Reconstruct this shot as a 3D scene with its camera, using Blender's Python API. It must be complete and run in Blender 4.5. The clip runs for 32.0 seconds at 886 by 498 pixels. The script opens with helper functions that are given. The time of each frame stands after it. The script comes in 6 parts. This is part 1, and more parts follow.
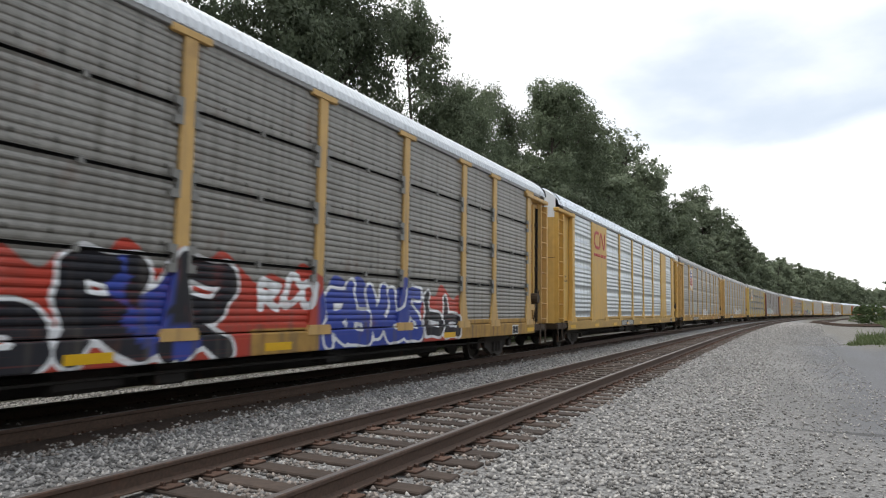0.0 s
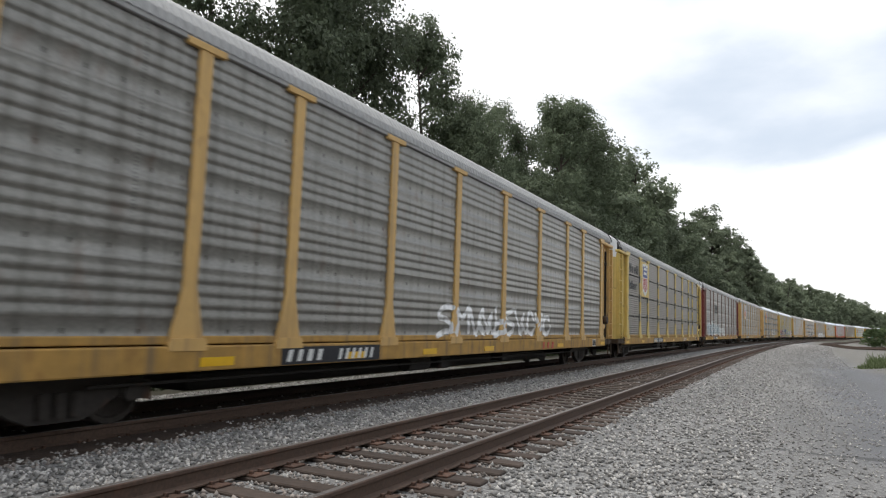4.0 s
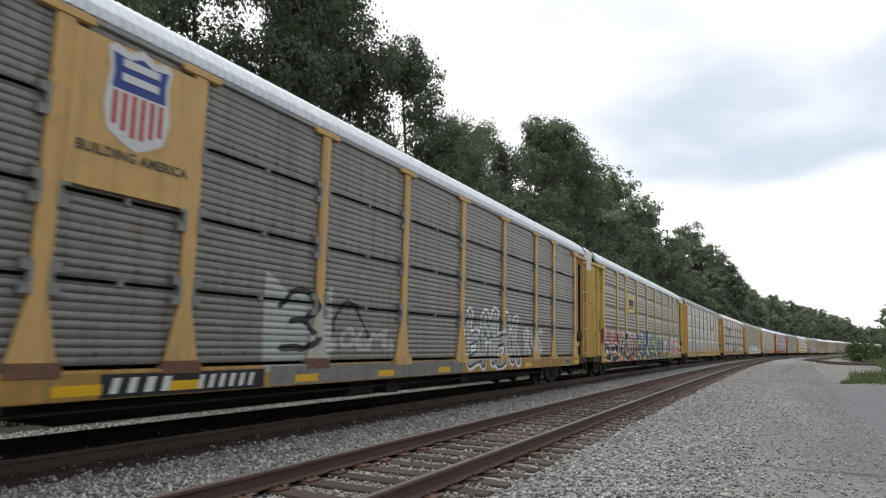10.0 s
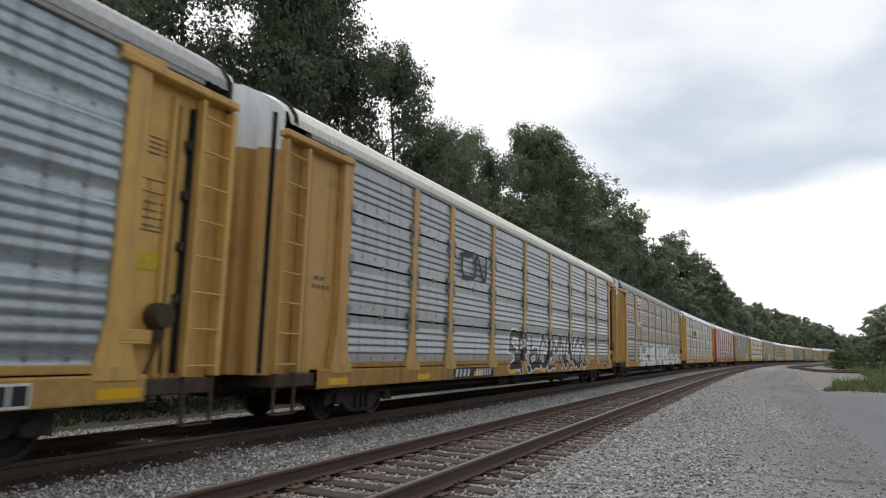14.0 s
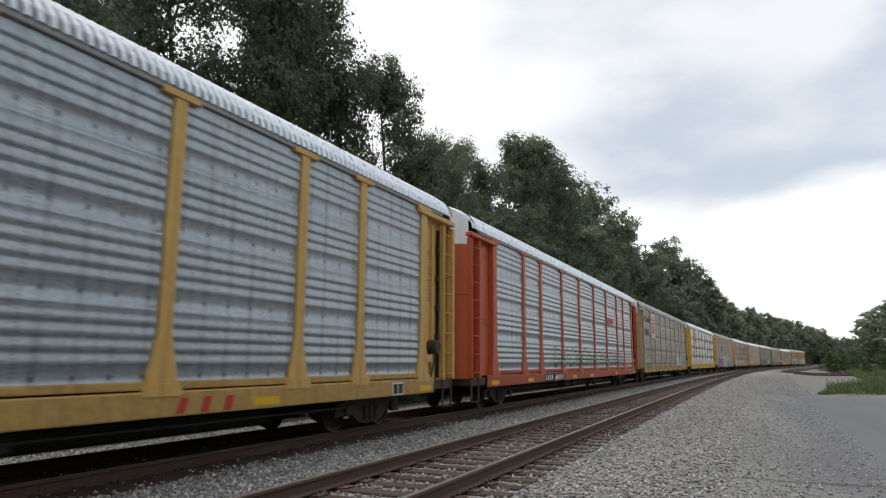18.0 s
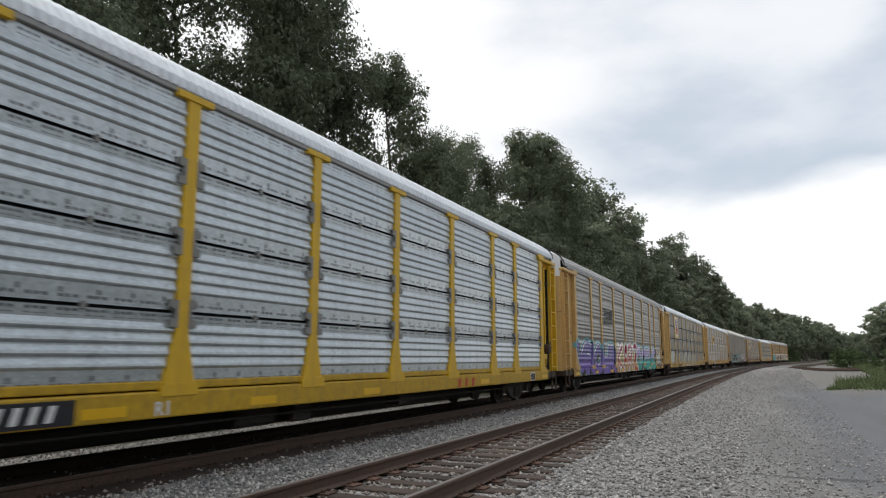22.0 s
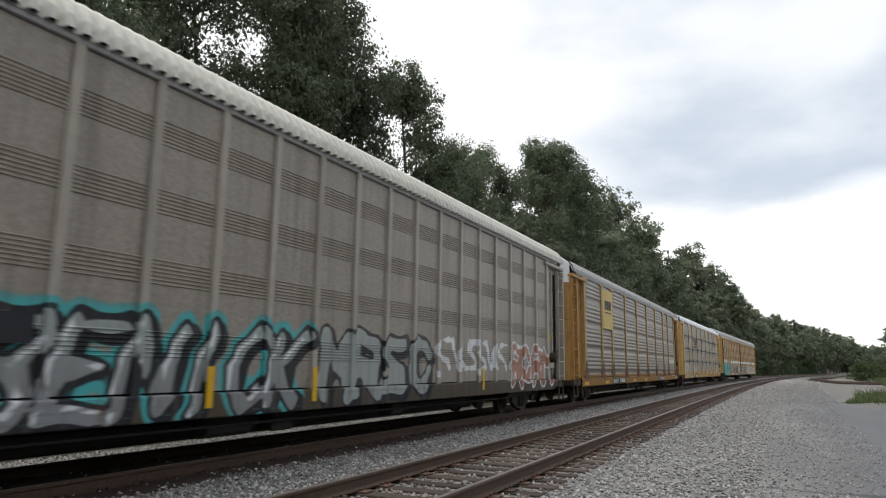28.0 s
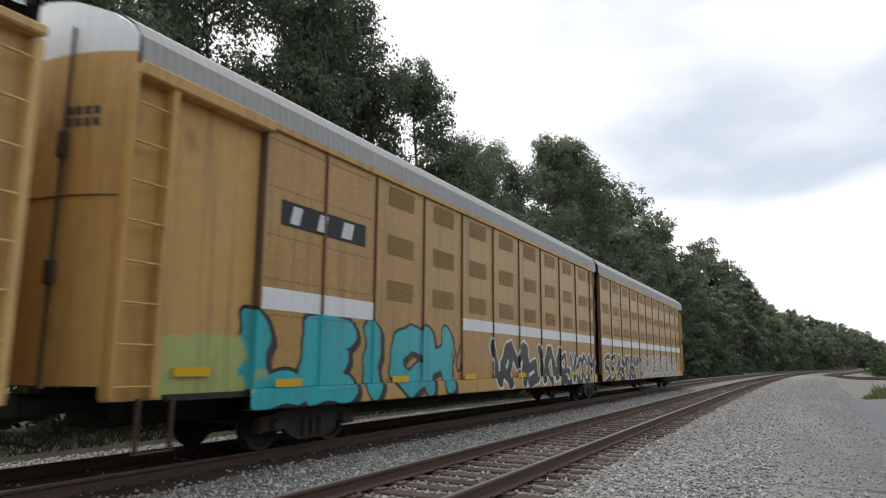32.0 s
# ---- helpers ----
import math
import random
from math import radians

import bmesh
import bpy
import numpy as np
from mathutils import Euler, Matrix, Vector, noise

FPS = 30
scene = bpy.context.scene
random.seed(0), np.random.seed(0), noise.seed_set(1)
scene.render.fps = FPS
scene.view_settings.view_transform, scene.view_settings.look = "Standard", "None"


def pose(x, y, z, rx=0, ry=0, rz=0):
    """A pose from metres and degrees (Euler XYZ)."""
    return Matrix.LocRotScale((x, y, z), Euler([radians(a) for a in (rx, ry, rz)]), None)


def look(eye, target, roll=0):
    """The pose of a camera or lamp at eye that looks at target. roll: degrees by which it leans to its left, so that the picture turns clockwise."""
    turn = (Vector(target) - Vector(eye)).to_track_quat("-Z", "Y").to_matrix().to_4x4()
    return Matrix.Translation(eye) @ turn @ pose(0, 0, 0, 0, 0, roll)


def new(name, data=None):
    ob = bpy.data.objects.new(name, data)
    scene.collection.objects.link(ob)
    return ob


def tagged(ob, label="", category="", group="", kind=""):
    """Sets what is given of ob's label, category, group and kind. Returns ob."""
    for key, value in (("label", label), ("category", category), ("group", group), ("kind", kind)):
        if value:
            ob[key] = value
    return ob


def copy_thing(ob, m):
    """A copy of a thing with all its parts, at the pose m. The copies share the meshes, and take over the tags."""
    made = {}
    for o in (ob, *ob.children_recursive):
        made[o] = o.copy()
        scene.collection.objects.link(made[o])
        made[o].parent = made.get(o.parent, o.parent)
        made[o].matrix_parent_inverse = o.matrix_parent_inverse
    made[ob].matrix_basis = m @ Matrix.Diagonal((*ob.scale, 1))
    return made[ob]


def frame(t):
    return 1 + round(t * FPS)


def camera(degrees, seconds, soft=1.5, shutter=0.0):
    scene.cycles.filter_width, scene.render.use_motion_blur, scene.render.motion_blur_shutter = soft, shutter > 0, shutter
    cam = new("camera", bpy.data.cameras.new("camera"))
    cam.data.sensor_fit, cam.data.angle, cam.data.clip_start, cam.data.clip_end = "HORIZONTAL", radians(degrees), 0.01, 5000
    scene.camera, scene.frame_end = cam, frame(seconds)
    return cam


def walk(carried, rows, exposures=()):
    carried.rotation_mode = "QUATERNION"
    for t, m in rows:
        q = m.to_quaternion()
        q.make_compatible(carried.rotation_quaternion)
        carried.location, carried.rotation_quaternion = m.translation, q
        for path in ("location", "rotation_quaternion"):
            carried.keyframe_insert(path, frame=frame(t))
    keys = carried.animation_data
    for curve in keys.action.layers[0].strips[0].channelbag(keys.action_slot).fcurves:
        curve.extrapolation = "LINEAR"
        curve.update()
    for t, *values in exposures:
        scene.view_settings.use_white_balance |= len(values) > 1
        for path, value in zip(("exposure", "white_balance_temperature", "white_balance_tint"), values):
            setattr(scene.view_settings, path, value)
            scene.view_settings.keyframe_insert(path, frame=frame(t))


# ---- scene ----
# World: x runs along the railway past the camera, y to the far side of the tracks, z up.
# The gravel lot lies at z = 0, the rail tops at z = RAIL.
RAIL = 0.28
EYE = (0.0, 0.0, RAIL + 1.351)
CLIP = 32.0
NEAR_TRACK = 4.034        # centre line of the empty track, metres from the camera's line
FAR_TRACK = 8.424         # centre line of the track with the train
GAUGE = 1.505             # between the middles of the rail heads


def view(yaw, pitch, roll):
    a, b = radians(yaw), radians(pitch)
    way = Vector((math.cos(a) * math.cos(b), math.sin(a) * math.cos(b), math.sin(b)))
    return look(EYE, Vector(EYE) + way, roll)


cam = camera(66.61, CLIP, soft=1.15, shutter=0.12)
walk(cam, [
    (0, view(26.81, 4.97, 0.81)),
    (0.5, view(27.17, 4.60, 0.68)),
    (1, view(27.47, 4.34, 0.81)),
    (1.5, view(26.93, 4.44, 1.08)),
    (2, view(26.70, 5.14, 1.73)),
    (2.5, view(26.86, 5.80, 2.07)),
    (3, view(27.30, 6.07, 2.16)),
    (3.5, view(27.72, 6.15, 1.98)),
    (5.5, view(26.17, 6.76, 1.49)),
    (6, view(26.10, 6.99, 1.60)),
    (6.5, view(25.82, 7.20, 1.46)),
    (7, view(25.36, 7.35, 0.93)),
    (7.5, view(25.21, 7.40, 0.73)),
    (8, view(25.18, 7.44, 0.46)),
    (8.5, view(25.48, 7.51, 0.43)),
    (9, view(25.93, 7.61, 1.26)),
    (9.5, view(26.21, 7.68, 1.51)),
    (10, view(26.30, 7.87, 1.32)),
    (10.5, view(26.27, 8.07, 1.21)),
    (11, view(26.17, 8.22, 1.05)),
    (11.5, view(25.97, 8.35, 1.01)),
    (12, view(25.74, 8.40, 0.84)),
    (12.5, view(25.61, 8.39, 0.65)),
    (13, view(25.55, 8.35, 0.46)),
    (13.5, view(25.43, 8.32, 1.16)),
    (14, view(25.23, 8.43, 1.52)),
    (14.5, view(24.96, 8.55, 1.47)),
    (16.5, view(24.71, 9.00, 0.92)),
    (17, view(24.68, 9.18, 0.47)),
    (17.5, view(24.64, 9.34, 0.32)),
    (18, view(24.62, 9.39, 0.30)),
    (18.5, view(24.68, 9.37, -0.02)),
    (19, view(24.73, 9.30, 0.32)),
    (19.5, view(24.76, 9.23, 0.58)),
    (20, view(24.81, 9.15, 0.67)),
    (20.5, view(24.85, 9.12, 0.59)),
    (21, view(24.94, 9.08, 0.22)),
    (21.5, view(25.01, 9.13, -0.03)),
    (22, view(25.13, 9.20, -0.05)),
    (22.5, view(25.21, 9.37, -0.29)),
    (23, view(25.43, 9.56, -0.40)),
    (23.5, view(25.61, 9.75, -0.09)),
    (24, view(25.74, 9.89, 0.15)),
    (24.5, view(25.78, 9.98, 0.15)),
    (25, view(25.81, 9.95, 0.28)),
    (25.5, view(25.92, 9.90, 0.74)),
    (27.5, view(26.31, 9.74, 1.03)),
    (28, view(26.40, 9.80, 0.75)),
    (28.5, view(26.52, 9.86, 0.51)),
    (29, view(26.67, 9.94, 0.45)),
    (29.5, view(26.78, 10.04, 0.33)),
    (30, view(26.98, 10.03, 0.37)),
    (30.5, view(27.10, 9.96, 0.28)),
    (31, view(27.17, 9.86, 0.33)),
    (31.5, view(27.21, 9.74, 0.42)),
    (32, view(27.43, 9.57, 0.47)),
], exposures=[(0.0, 0.38), (1.0, 0.42), (2.0, 0.26), (3.0, 0.32), (7.0, 0.3), (11.0, 0.2), (14.0, 0.08), (17.0, 0.08), (19.0, -0.02), (23.0, 0.04), (26.0, 0.1), (28.0, 0.14), (29.0, 0.04), (CLIP, 0.2)])

# ---- light ----
world = bpy.data.worlds.new("overcast_sky")
scene.world = world
world.use_nodes = True


def sky_nodes():
    nt = world.node_tree
    nt.nodes.clear()
    n = nt.nodes.new
    out, mix = n("ShaderNodeOutputWorld"), n("ShaderNodeMixShader")
    clear, cloud = n("ShaderNodeBackground"), n("ShaderNodeBackground")
    sky = n("ShaderNodeTexSky")
    sky.sky_type, sky.sun_disc = "NISHITA", False
    sky.sun_elevation, sky.sun_rotation = radians(76), radians(113)
    clear.inputs["Strength"].default_value = 0.12
    coord = n("ShaderNodeTexCoord")
    xyz = n("ShaderNodeSeparateXYZ")
    mapping = n("ShaderNodeMapping")
    mapping.inputs["Scale"].default_value = (1.0, 1.0, 2.4)
    link = nt.links.new
    link(coord.outputs["Generated"], xyz.inputs["Vector"])
    link(coord.outputs["Generated"], mapping.inputs["Vector"])

    def noise_at(scale, detail):
        t = n("ShaderNodeTexNoise")
        t.inputs["Scale"].default_value, t.inputs["Detail"].default_value, t.inputs["Roughness"].default_value = scale, detail, 0.5
        link(mapping.outputs["Vector"], t.inputs["Vector"])
        return t.outputs["Fac"]

    def calc(op, a, b):
        m = n("ShaderNodeMath")
        m.operation = op
        for sock, v in ((m.inputs[0], a), (m.inputs[1], b)):
            if isinstance(v, float):
                sock.default_value = v
            else:
                link(v, sock)
        return m.outputs[0]

    def smooth(value, lo, hi, a=0.0, b=1.0):
        r = n("ShaderNodeMapRange")
        r.interpolation_type = "SMOOTHSTEP"
        for key, v in (("From Min", lo), ("From Max", hi), ("To Min", a), ("To Max", b)):
            r.inputs[key].default_value = v
        link(value, r.inputs["Value"])
        return r.outputs["Result"]

    # a grey deck over the railway's far end with a ragged lower edge, bright haze below and around it
    rag = calc("MULTIPLY", calc("SUBTRACT", noise_at(5.0, 6.0), 0.5), 0.10)
    base = smooth(calc("ADD", xyz.outputs["Z"], rag), 0.20, 0.25)
    span = smooth(calc("ADD", xyz.outputs["Y"], calc("MULTIPLY", rag, 3.0)), 0.36, 0.12)
    soft = smooth(noise_at(2.6, 8.0), 0.34, 0.66, 0.85, 0.25)
    grey = calc("MULTIPLY", calc("MULTIPLY", base, span), soft)
    ramp = n("ShaderNodeMix")
    ramp.data_type = "RGBA"
    ramp.inputs[6].default_value = (1.0, 1.0, 1.0, 1)
    ramp.inputs[7].default_value = (0.47, 0.545, 0.645, 1)
    link(grey, ramp.inputs[0])
    cloud.inputs["Strength"].default_value = 1.08
    mix.inputs["Fac"].default_value = 0.93
    for a, b in ((ramp.outputs[2], cloud.inputs["Color"]),
                 (sky.outputs["Color"], clear.inputs["Color"]), (clear.outputs["Background"], mix.inputs[1]),
                 (cloud.outputs["Background"], mix.inputs[2]), (mix.outputs["Shader"], out.inputs["Surface"])):
        link(a, b)


sky_nodes()
sun = new("sun", bpy.data.lights.new("sun", "SUN"))
sun.data.energy, sun.data.angle, sun.data.color = 1.6, radians(24), (1.0, 0.96, 0.9)
sun.matrix_world = look((-6, 14, 60), (0, 0, 0))

# ---- materials ----
MATS = {}


def spray_group():
    """Mixes two layers of spray paint, carried by the mesh, over a base colour."""
    g = bpy.data.node_groups.new("spray_paint", "ShaderNodeTree")
    g.interface.new_socket("Color", in_out="INPUT", socket_type="NodeSocketColor")
    g.interface.new_socket("Color", in_out="OUTPUT", socket_type="NodeSocketColor")
    n, link = g.nodes.new, g.links.new
    gi, go = n("NodeGroupInput"), n("NodeGroupOutput")

    def attr(name):
        a = n("ShaderNodeAttribute")
        a.attribute_name = name
        return a

    def step(value, lo, hi):
        m = n("ShaderNodeMapRange")
        m.interpolation_type = "SMOOTHSTEP"
        m.inputs["From Min"].default_value, m.inputs["From Max"].default_value = lo, hi
        link(value, m.inputs["Value"])
        return m.outputs["Result"]

    def times(a, b):
        m = n("ShaderNodeMath")
        m.operation = "MULTIPLY"
        link(a, m.inputs[0])
        link(b, m.inputs[1])
        return m.outputs[0]

    def over(fac, below, colour):
        m = n("ShaderNodeMix")
        m.data_type = "RGBA"
        link(fac, m.inputs[0])
        link(below, m.inputs[6])
        link(colour, m.inputs[7])
        return m.outputs[2]

    noise_tex, scuff = n("ShaderNodeTexNoise"), n("ShaderNodeMapRange")
    noise_tex.inputs["Scale"].default_value, noise_tex.inputs["Detail"].default_value = 6.0, 6.0
    scuff.inputs["From Min"].default_value, scuff.inputs["From Max"].default_value = 0.28, 0.45
    scuff.inputs["To Min"].default_value = 0.72
    link(noise_tex.outputs["Fac"], scuff.inputs["Value"])
    col = gi.outputs["Color"]
    for name, lo, hi in (("cloud", 0.28, 0.32), ("halo", 0.17, 0.22), ("block", 0.255, 0.27), ("rim", 0.268, 0.28), ("tint", 0.325, 0.34)):
        a = attr("rim" if name == "block" else name)
        ink = attr({"cloud": "ink_back", "block": "ink_low"}.get(name, "ink"))
        fac = times(times(step(ink.outputs["Fac"], lo, hi), a.outputs["Alpha"]), scuff.outputs["Result"])
        if name in ("rim", "halo"):
            fac = times(fac, step(ink.outputs["Fac"], 0.355, 0.335))
        col = over(fac, col, a.outputs["Color"])
    inner = attr("shine")
    band = times(step(attr("glint").outputs["Fac"], 0.285, 0.31), inner.outputs["Alpha"])
    col = over(band, col, inner.outputs["Color"])
    link(col, go.inputs["Color"])
    return g


SPRAY = spray_group()


def material(name, colour, rough=0.6, metal=0.0, vary=0.25, grain=14.0, blotch=0.7, bump=0.15, streak=0.0, rust=0.0,
             spray=False, dark=(0.10, 0.085, 0.07), rust_colour=(0.13, 0.05, 0.025), spec=0.4, each=0.0, holes=0.0, perforated=False):
    """A worn surface: base colour with fine grain, broad blotches, vertical dirt streaks, rust spots and relief."""
    if name in MATS:
        return MATS[name]
    m = MATS[name] = bpy.data.materials.new(name)
    m.use_nodes = True
    nt = m.node_tree
    n, link = nt.nodes.new, nt.links.new
    bsdf = nt.nodes["Principled BSDF"]
    bsdf.inputs["Roughness"].default_value, bsdf.inputs["Metallic"].default_value = rough, metal
    bsdf.inputs["Specular IOR Level"].default_value = spec
    coord = n("ShaderNodeTexCoord")

    def noise_at(scale, detail=5.0, stretch=None):
        t = n("ShaderNodeTexNoise")
        t.inputs["Scale"].default_value, t.inputs["Detail"].default_value = scale, detail
        src = coord.outputs["Object"]
        if stretch:
            mp = n("ShaderNodeMapping")
            mp.inputs["Scale"].default_value = stretch
            link(src, mp.inputs["Vector"])
            src = mp.outputs["Vector"]
        link(src, t.inputs["Vector"])
        return t.outputs["Fac"]

    def ranged(value, lo, hi, a=0.0, b=1.0):
        r = n("ShaderNodeMapRange")
        for key, v in (("From Min", lo), ("From Max", hi), ("To Min", a), ("To Max", b)):
            r.inputs[key].default_value = v
        link(value, r.inputs["Value"])
        return r.outputs["Result"]

    def mixed(fac, a, b, mode="MIX"):
        x = n("ShaderNodeMix")
        x.data_type, x.blend_type = "RGBA", mode
        if isinstance(fac, float):
            x.inputs[0].default_value = fac
        else:
            link(fac, x.inputs[0])
        for sock, v in ((x.inputs[6], a), (x.inputs[7], b)):
            if isinstance(v, tuple):
                sock.default_value = (*v, 1)
            else:
                link(v, sock)
        return x.outputs[2]

    fine = noise_at(grain, 6.0)
    lo = tuple(c * (1 - vary) for c in colour)
    hi = tuple(min(1.0, c * (1 + vary * 0.6)) for c in colour)
    col = mixed(ranged(fine, 0.3, 0.7), lo, hi)
    col = mixed(ranged(noise_at(blotch, 4.0), 0.35, 0.75, 0.0, vary * 1.2), col, tuple(c * 0.62 for c in colour))
    if each:
        info = n("ShaderNodeObjectInfo")
        hsv = n("ShaderNodeHueSaturation")
        link(ranged(info.outputs["Random"], 0.0, 1.0, 1 - each, 1 + each), hsv.inputs["Value"])
        link(col, hsv.inputs["Color"])
        col = hsv.outputs["Color"]
    if holes:
        # columns of small vent holes punched through the sheet
        xyz = n("ShaderNodeSeparateXYZ")
        link(coord.outputs["Object"], xyz.inputs["Vector"])

        def calc(op, a, b):
            q = n("ShaderNodeMath")
            q.operation = op
            for sock, v in ((q.inputs[0], a), (q.inputs[1], b)):
                if isinstance(v, float):
                    sock.default_value = v
                else:
                    link(v, sock)
            return q.outputs[0]

        column = calc("LESS_THAN", calc("FRACT", calc("MULTIPLY", xyz.outputs["X"], 1.04), 0.0), 0.05)
        dot = calc("LESS_THAN", calc("FRACT", calc("MULTIPLY", xyz.outputs["Z"], 21.0), 0.0), 0.45)
        some = ranged(noise_at(1.3, 3.0), 0.4, 0.62, 0.0, holes)
        col = mixed(calc("MULTIPLY", calc("MULTIPLY", column, dot), some), col, (0.02, 0.02, 0.02))
        # rust-brown drips below each rivet of the laps, one every metre
        near = calc("SUBTRACT", 1.0, calc("MULTIPLY", calc("ABSOLUTE", calc("SUBTRACT", calc("FRACT", calc("MULTIPLY", xyz.outputs["X"], 2.08), 0.0), 0.5), 0.0), 5.5))
        drip = calc("MULTIPLY", ranged(near, 0.0, 1.0), ranged(noise_at(1.0, 4.0, (3.0, 1.0, 0.8)), 0.35, 0.7))
        col = mixed(calc("MULTIPLY", drip, holes), col, tuple(0.5 * c for c in dark))
        if perforated:
            along, level = xyz.outputs["X"], calc("FRACT", calc("MULTIPLY", calc("SUBTRACT", xyz.outputs["Z"], 1.02), 1.018), 0.0)
            band = calc("GREATER_THAN", calc("ABSOLUTE", calc("SUBTRACT", level, 0.5), 0.0), 0.375)
            band = calc("MULTIPLY", band, calc("LESS_THAN", calc("ABSOLUTE", calc("SUBTRACT", level, 0.5), 0.0), 0.455))
            row = calc("LESS_THAN", calc("FRACT", calc("MULTIPLY", level, 13.0), 0.0), 0.5)
            hole = calc("LESS_THAN", calc("FRACT", calc("MULTIPLY", along, 11.0), 0.0), 0.5)
            group = calc("LESS_THAN", calc("FRACT", calc("MULTIPLY", along, 2.7), 0.0), 0.78)
            col = mixed(calc("MULTIPLY", calc("MULTIPLY", band, row), calc("MULTIPLY", hole, group)), col, (0.03, 0.03, 0.03))
        spot_z = calc("ABSOLUTE", calc("SUBTRACT", calc("FRACT", calc("MULTIPLY", calc("SUBTRACT", xyz.outputs["Z"], 1.02), 1.018), 0.0), 0.16), 0.0)
        spot_x = calc("ABSOLUTE", calc("SUBTRACT", calc("FRACT", calc("MULTIPLY", xyz.outputs["X"], 2.08), 0.0), 0.5), 0.0)
        spot = calc("MULTIPLY", calc("LESS_THAN", spot_z, 0.03), calc("LESS_THAN", spot_x, 0.045))
        col = mixed(calc("MULTIPLY", spot, 0.75), col, (0.035, 0.03, 0.026))
    if spray:
        g = n("ShaderNodeGroup")
        g.node_tree = SPRAY
        link(col, g.inputs["Color"])
        col = g.outputs["Color"]
    if streak:
        s = noise_at(1.0, 5.0, (7.0, 7.0, 0.35))
        col = mixed(ranged(s, 0.5, 0.78, 0.0, streak), col, dark)
    if rust:
        r = noise_at(2.6, 8.0, (1.0, 1.0, 0.6))
        col = mixed(ranged(r, 0.66 - 0.12 * rust, 0.74, 0.0, min(1.0, rust)), col, rust_colour)
    link(col, bsdf.inputs["Base Color"])
    link(ranged(fine, 0.2, 0.8, max(0.05, rough - 0.12), min(1.0, rough + 0.12)), bsdf.inputs["Roughness"])
    if bump:
        b = n("ShaderNodeBump")
        b.inputs["Strength"].default_value, b.inputs["Distance"].default_value = bump, 0.02
        link(fine, b.inputs["Height"])
        link(b.outputs["Normal"], bsdf.inputs["Normal"])
    return m


PAINT = {
    "yellow": (0.60, 0.378, 0.135), "gold": (0.63, 0.42, 0.16), "bright_yellow": (0.660, 0.403, 0.021), "lemon": (0.65, 0.475, 0.14),
    "orange": (0.528, 0.103, 0.034), "mauve": (0.265, 0.165, 0.138), "maroon": (0.185, 0.034, 0.032), "cream": (0.436, 0.350, 0.205),
    "tan": (0.40, 0.36, 0.305), "dull_brown": (0.42, 0.265, 0.10), "mustard": (0.62, 0.378, 0.108), "brown_yellow": (0.449, 0.244, 0.066), "fresh_yellow": (0.650, 0.398, 0.101), "ochre": (0.56, 0.335, 0.108),
    "umber": (0.105, 0.090, 0.076), "seam_brown": (0.13, 0.075, 0.04),
}


def paint(key):
    worn = {"fresh_yellow": 0.15, "brown": 0.5, "bright_yellow": 0.1, "brown_yellow": 0.8, "ochre": 0.4}.get(key, 0.32)
    return material("paint_" + key, PAINT[key], 0.55, 0.0, 0.09, 5.0, 0.4, 0.03, 0.15 + worn, worn, spray=True)


def grimy_paint(key):
    """The same paint low on the wagon, under road dirt and rust."""
    if key in ("bright_yellow", "fresh_yellow", "orange", "mustard"):
        return material("grimy_" + key, tuple(0.76 * c for c in PAINT[key]), 0.6, 0.0, 0.22, 9.0, 0.8, 0.08, 0.25, 0.3, spray=True)
    return material("grimy_" + key, tuple(k * c for k, c in zip((0.74, 0.68, 0.5), PAINT[key])), 0.75, 0.0, 0.25, 4.0, 0.5, 0.06, 0.8, 0.6, spray=True)


SHEET = {
    "grey": (0.285, 0.272, 0.243), "dark": (0.185, 0.167, 0.145), "slat_grey": (0.25, 0.24, 0.218), "silver": (0.375, 0.418, 0.442), "brown_grey": (0.245, 0.222, 0.19),
    "slate": (0.218, 0.208, 0.188), "mid": (0.262, 0.254, 0.232), "tan": (0.325, 0.285, 0.238), "ochre": (0.468, 0.273, 0.081), "pale": (0.31, 0.31, 0.298), "bright": (0.52, 0.565, 0.585), "fresh": (0.50, 0.545, 0.57), "steel": (0.37, 0.385, 0.39),
}


def sheet_metal(key):
    shiny = 0.62 if key in ("silver", "steel", "bright", "fresh") else 0.0 if key in ("tan", "ochre") else 0.55
    return material("sheet_" + key, SHEET[key], 0.36 if shiny > 0.6 else 0.42, shiny, 0.24, 22.0, 0.9, 0.08, 0.15 if shiny > 0.6 else 0.5, 0.42 if key in ("dark", "brown_grey", "slat_grey", "slate", "mid") else 0.2, spray=True, holes=0.0 if not shiny else 0.2 if key == "bright" else 0.42, perforated=key == "bright")


ROOF = {"white": (0.66, 0.69, 0.72), "grey": (0.34, 0.338, 0.332), "cream": (0.62, 0.60, 0.54), "ivory": (0.66, 0.64, 0.57), "zinc": (0.20, 0.213, 0.226)}


def roof_metal(key):
    return material("roof_" + key, ROOF[key], 0.34 if key == "zinc" else 0.6, 0.5 if key == "zinc" else 0.0, 0.12, 6.0, 0.6, 0.03, 0.15, 0.08)


def roof_rib_highlight(key):
    """Brighter roof colour for the ribs' tops and one flank: their highlight, painted in."""
    return material("rib_highlight_" + key, tuple(min(0.88, (3.9 if key == "zinc" else 1.12) * c) for c in ROOF[key]), 0.32 if key == "zinc" else 0.6, 0.5 if key == "zinc" else 0.0, 0.1, 6.0, 0.6, 0.03, 0.1, 0.05)


def plain(name, colour, rough=0.6, **kw):
    return material(name, colour, rough, **kw)


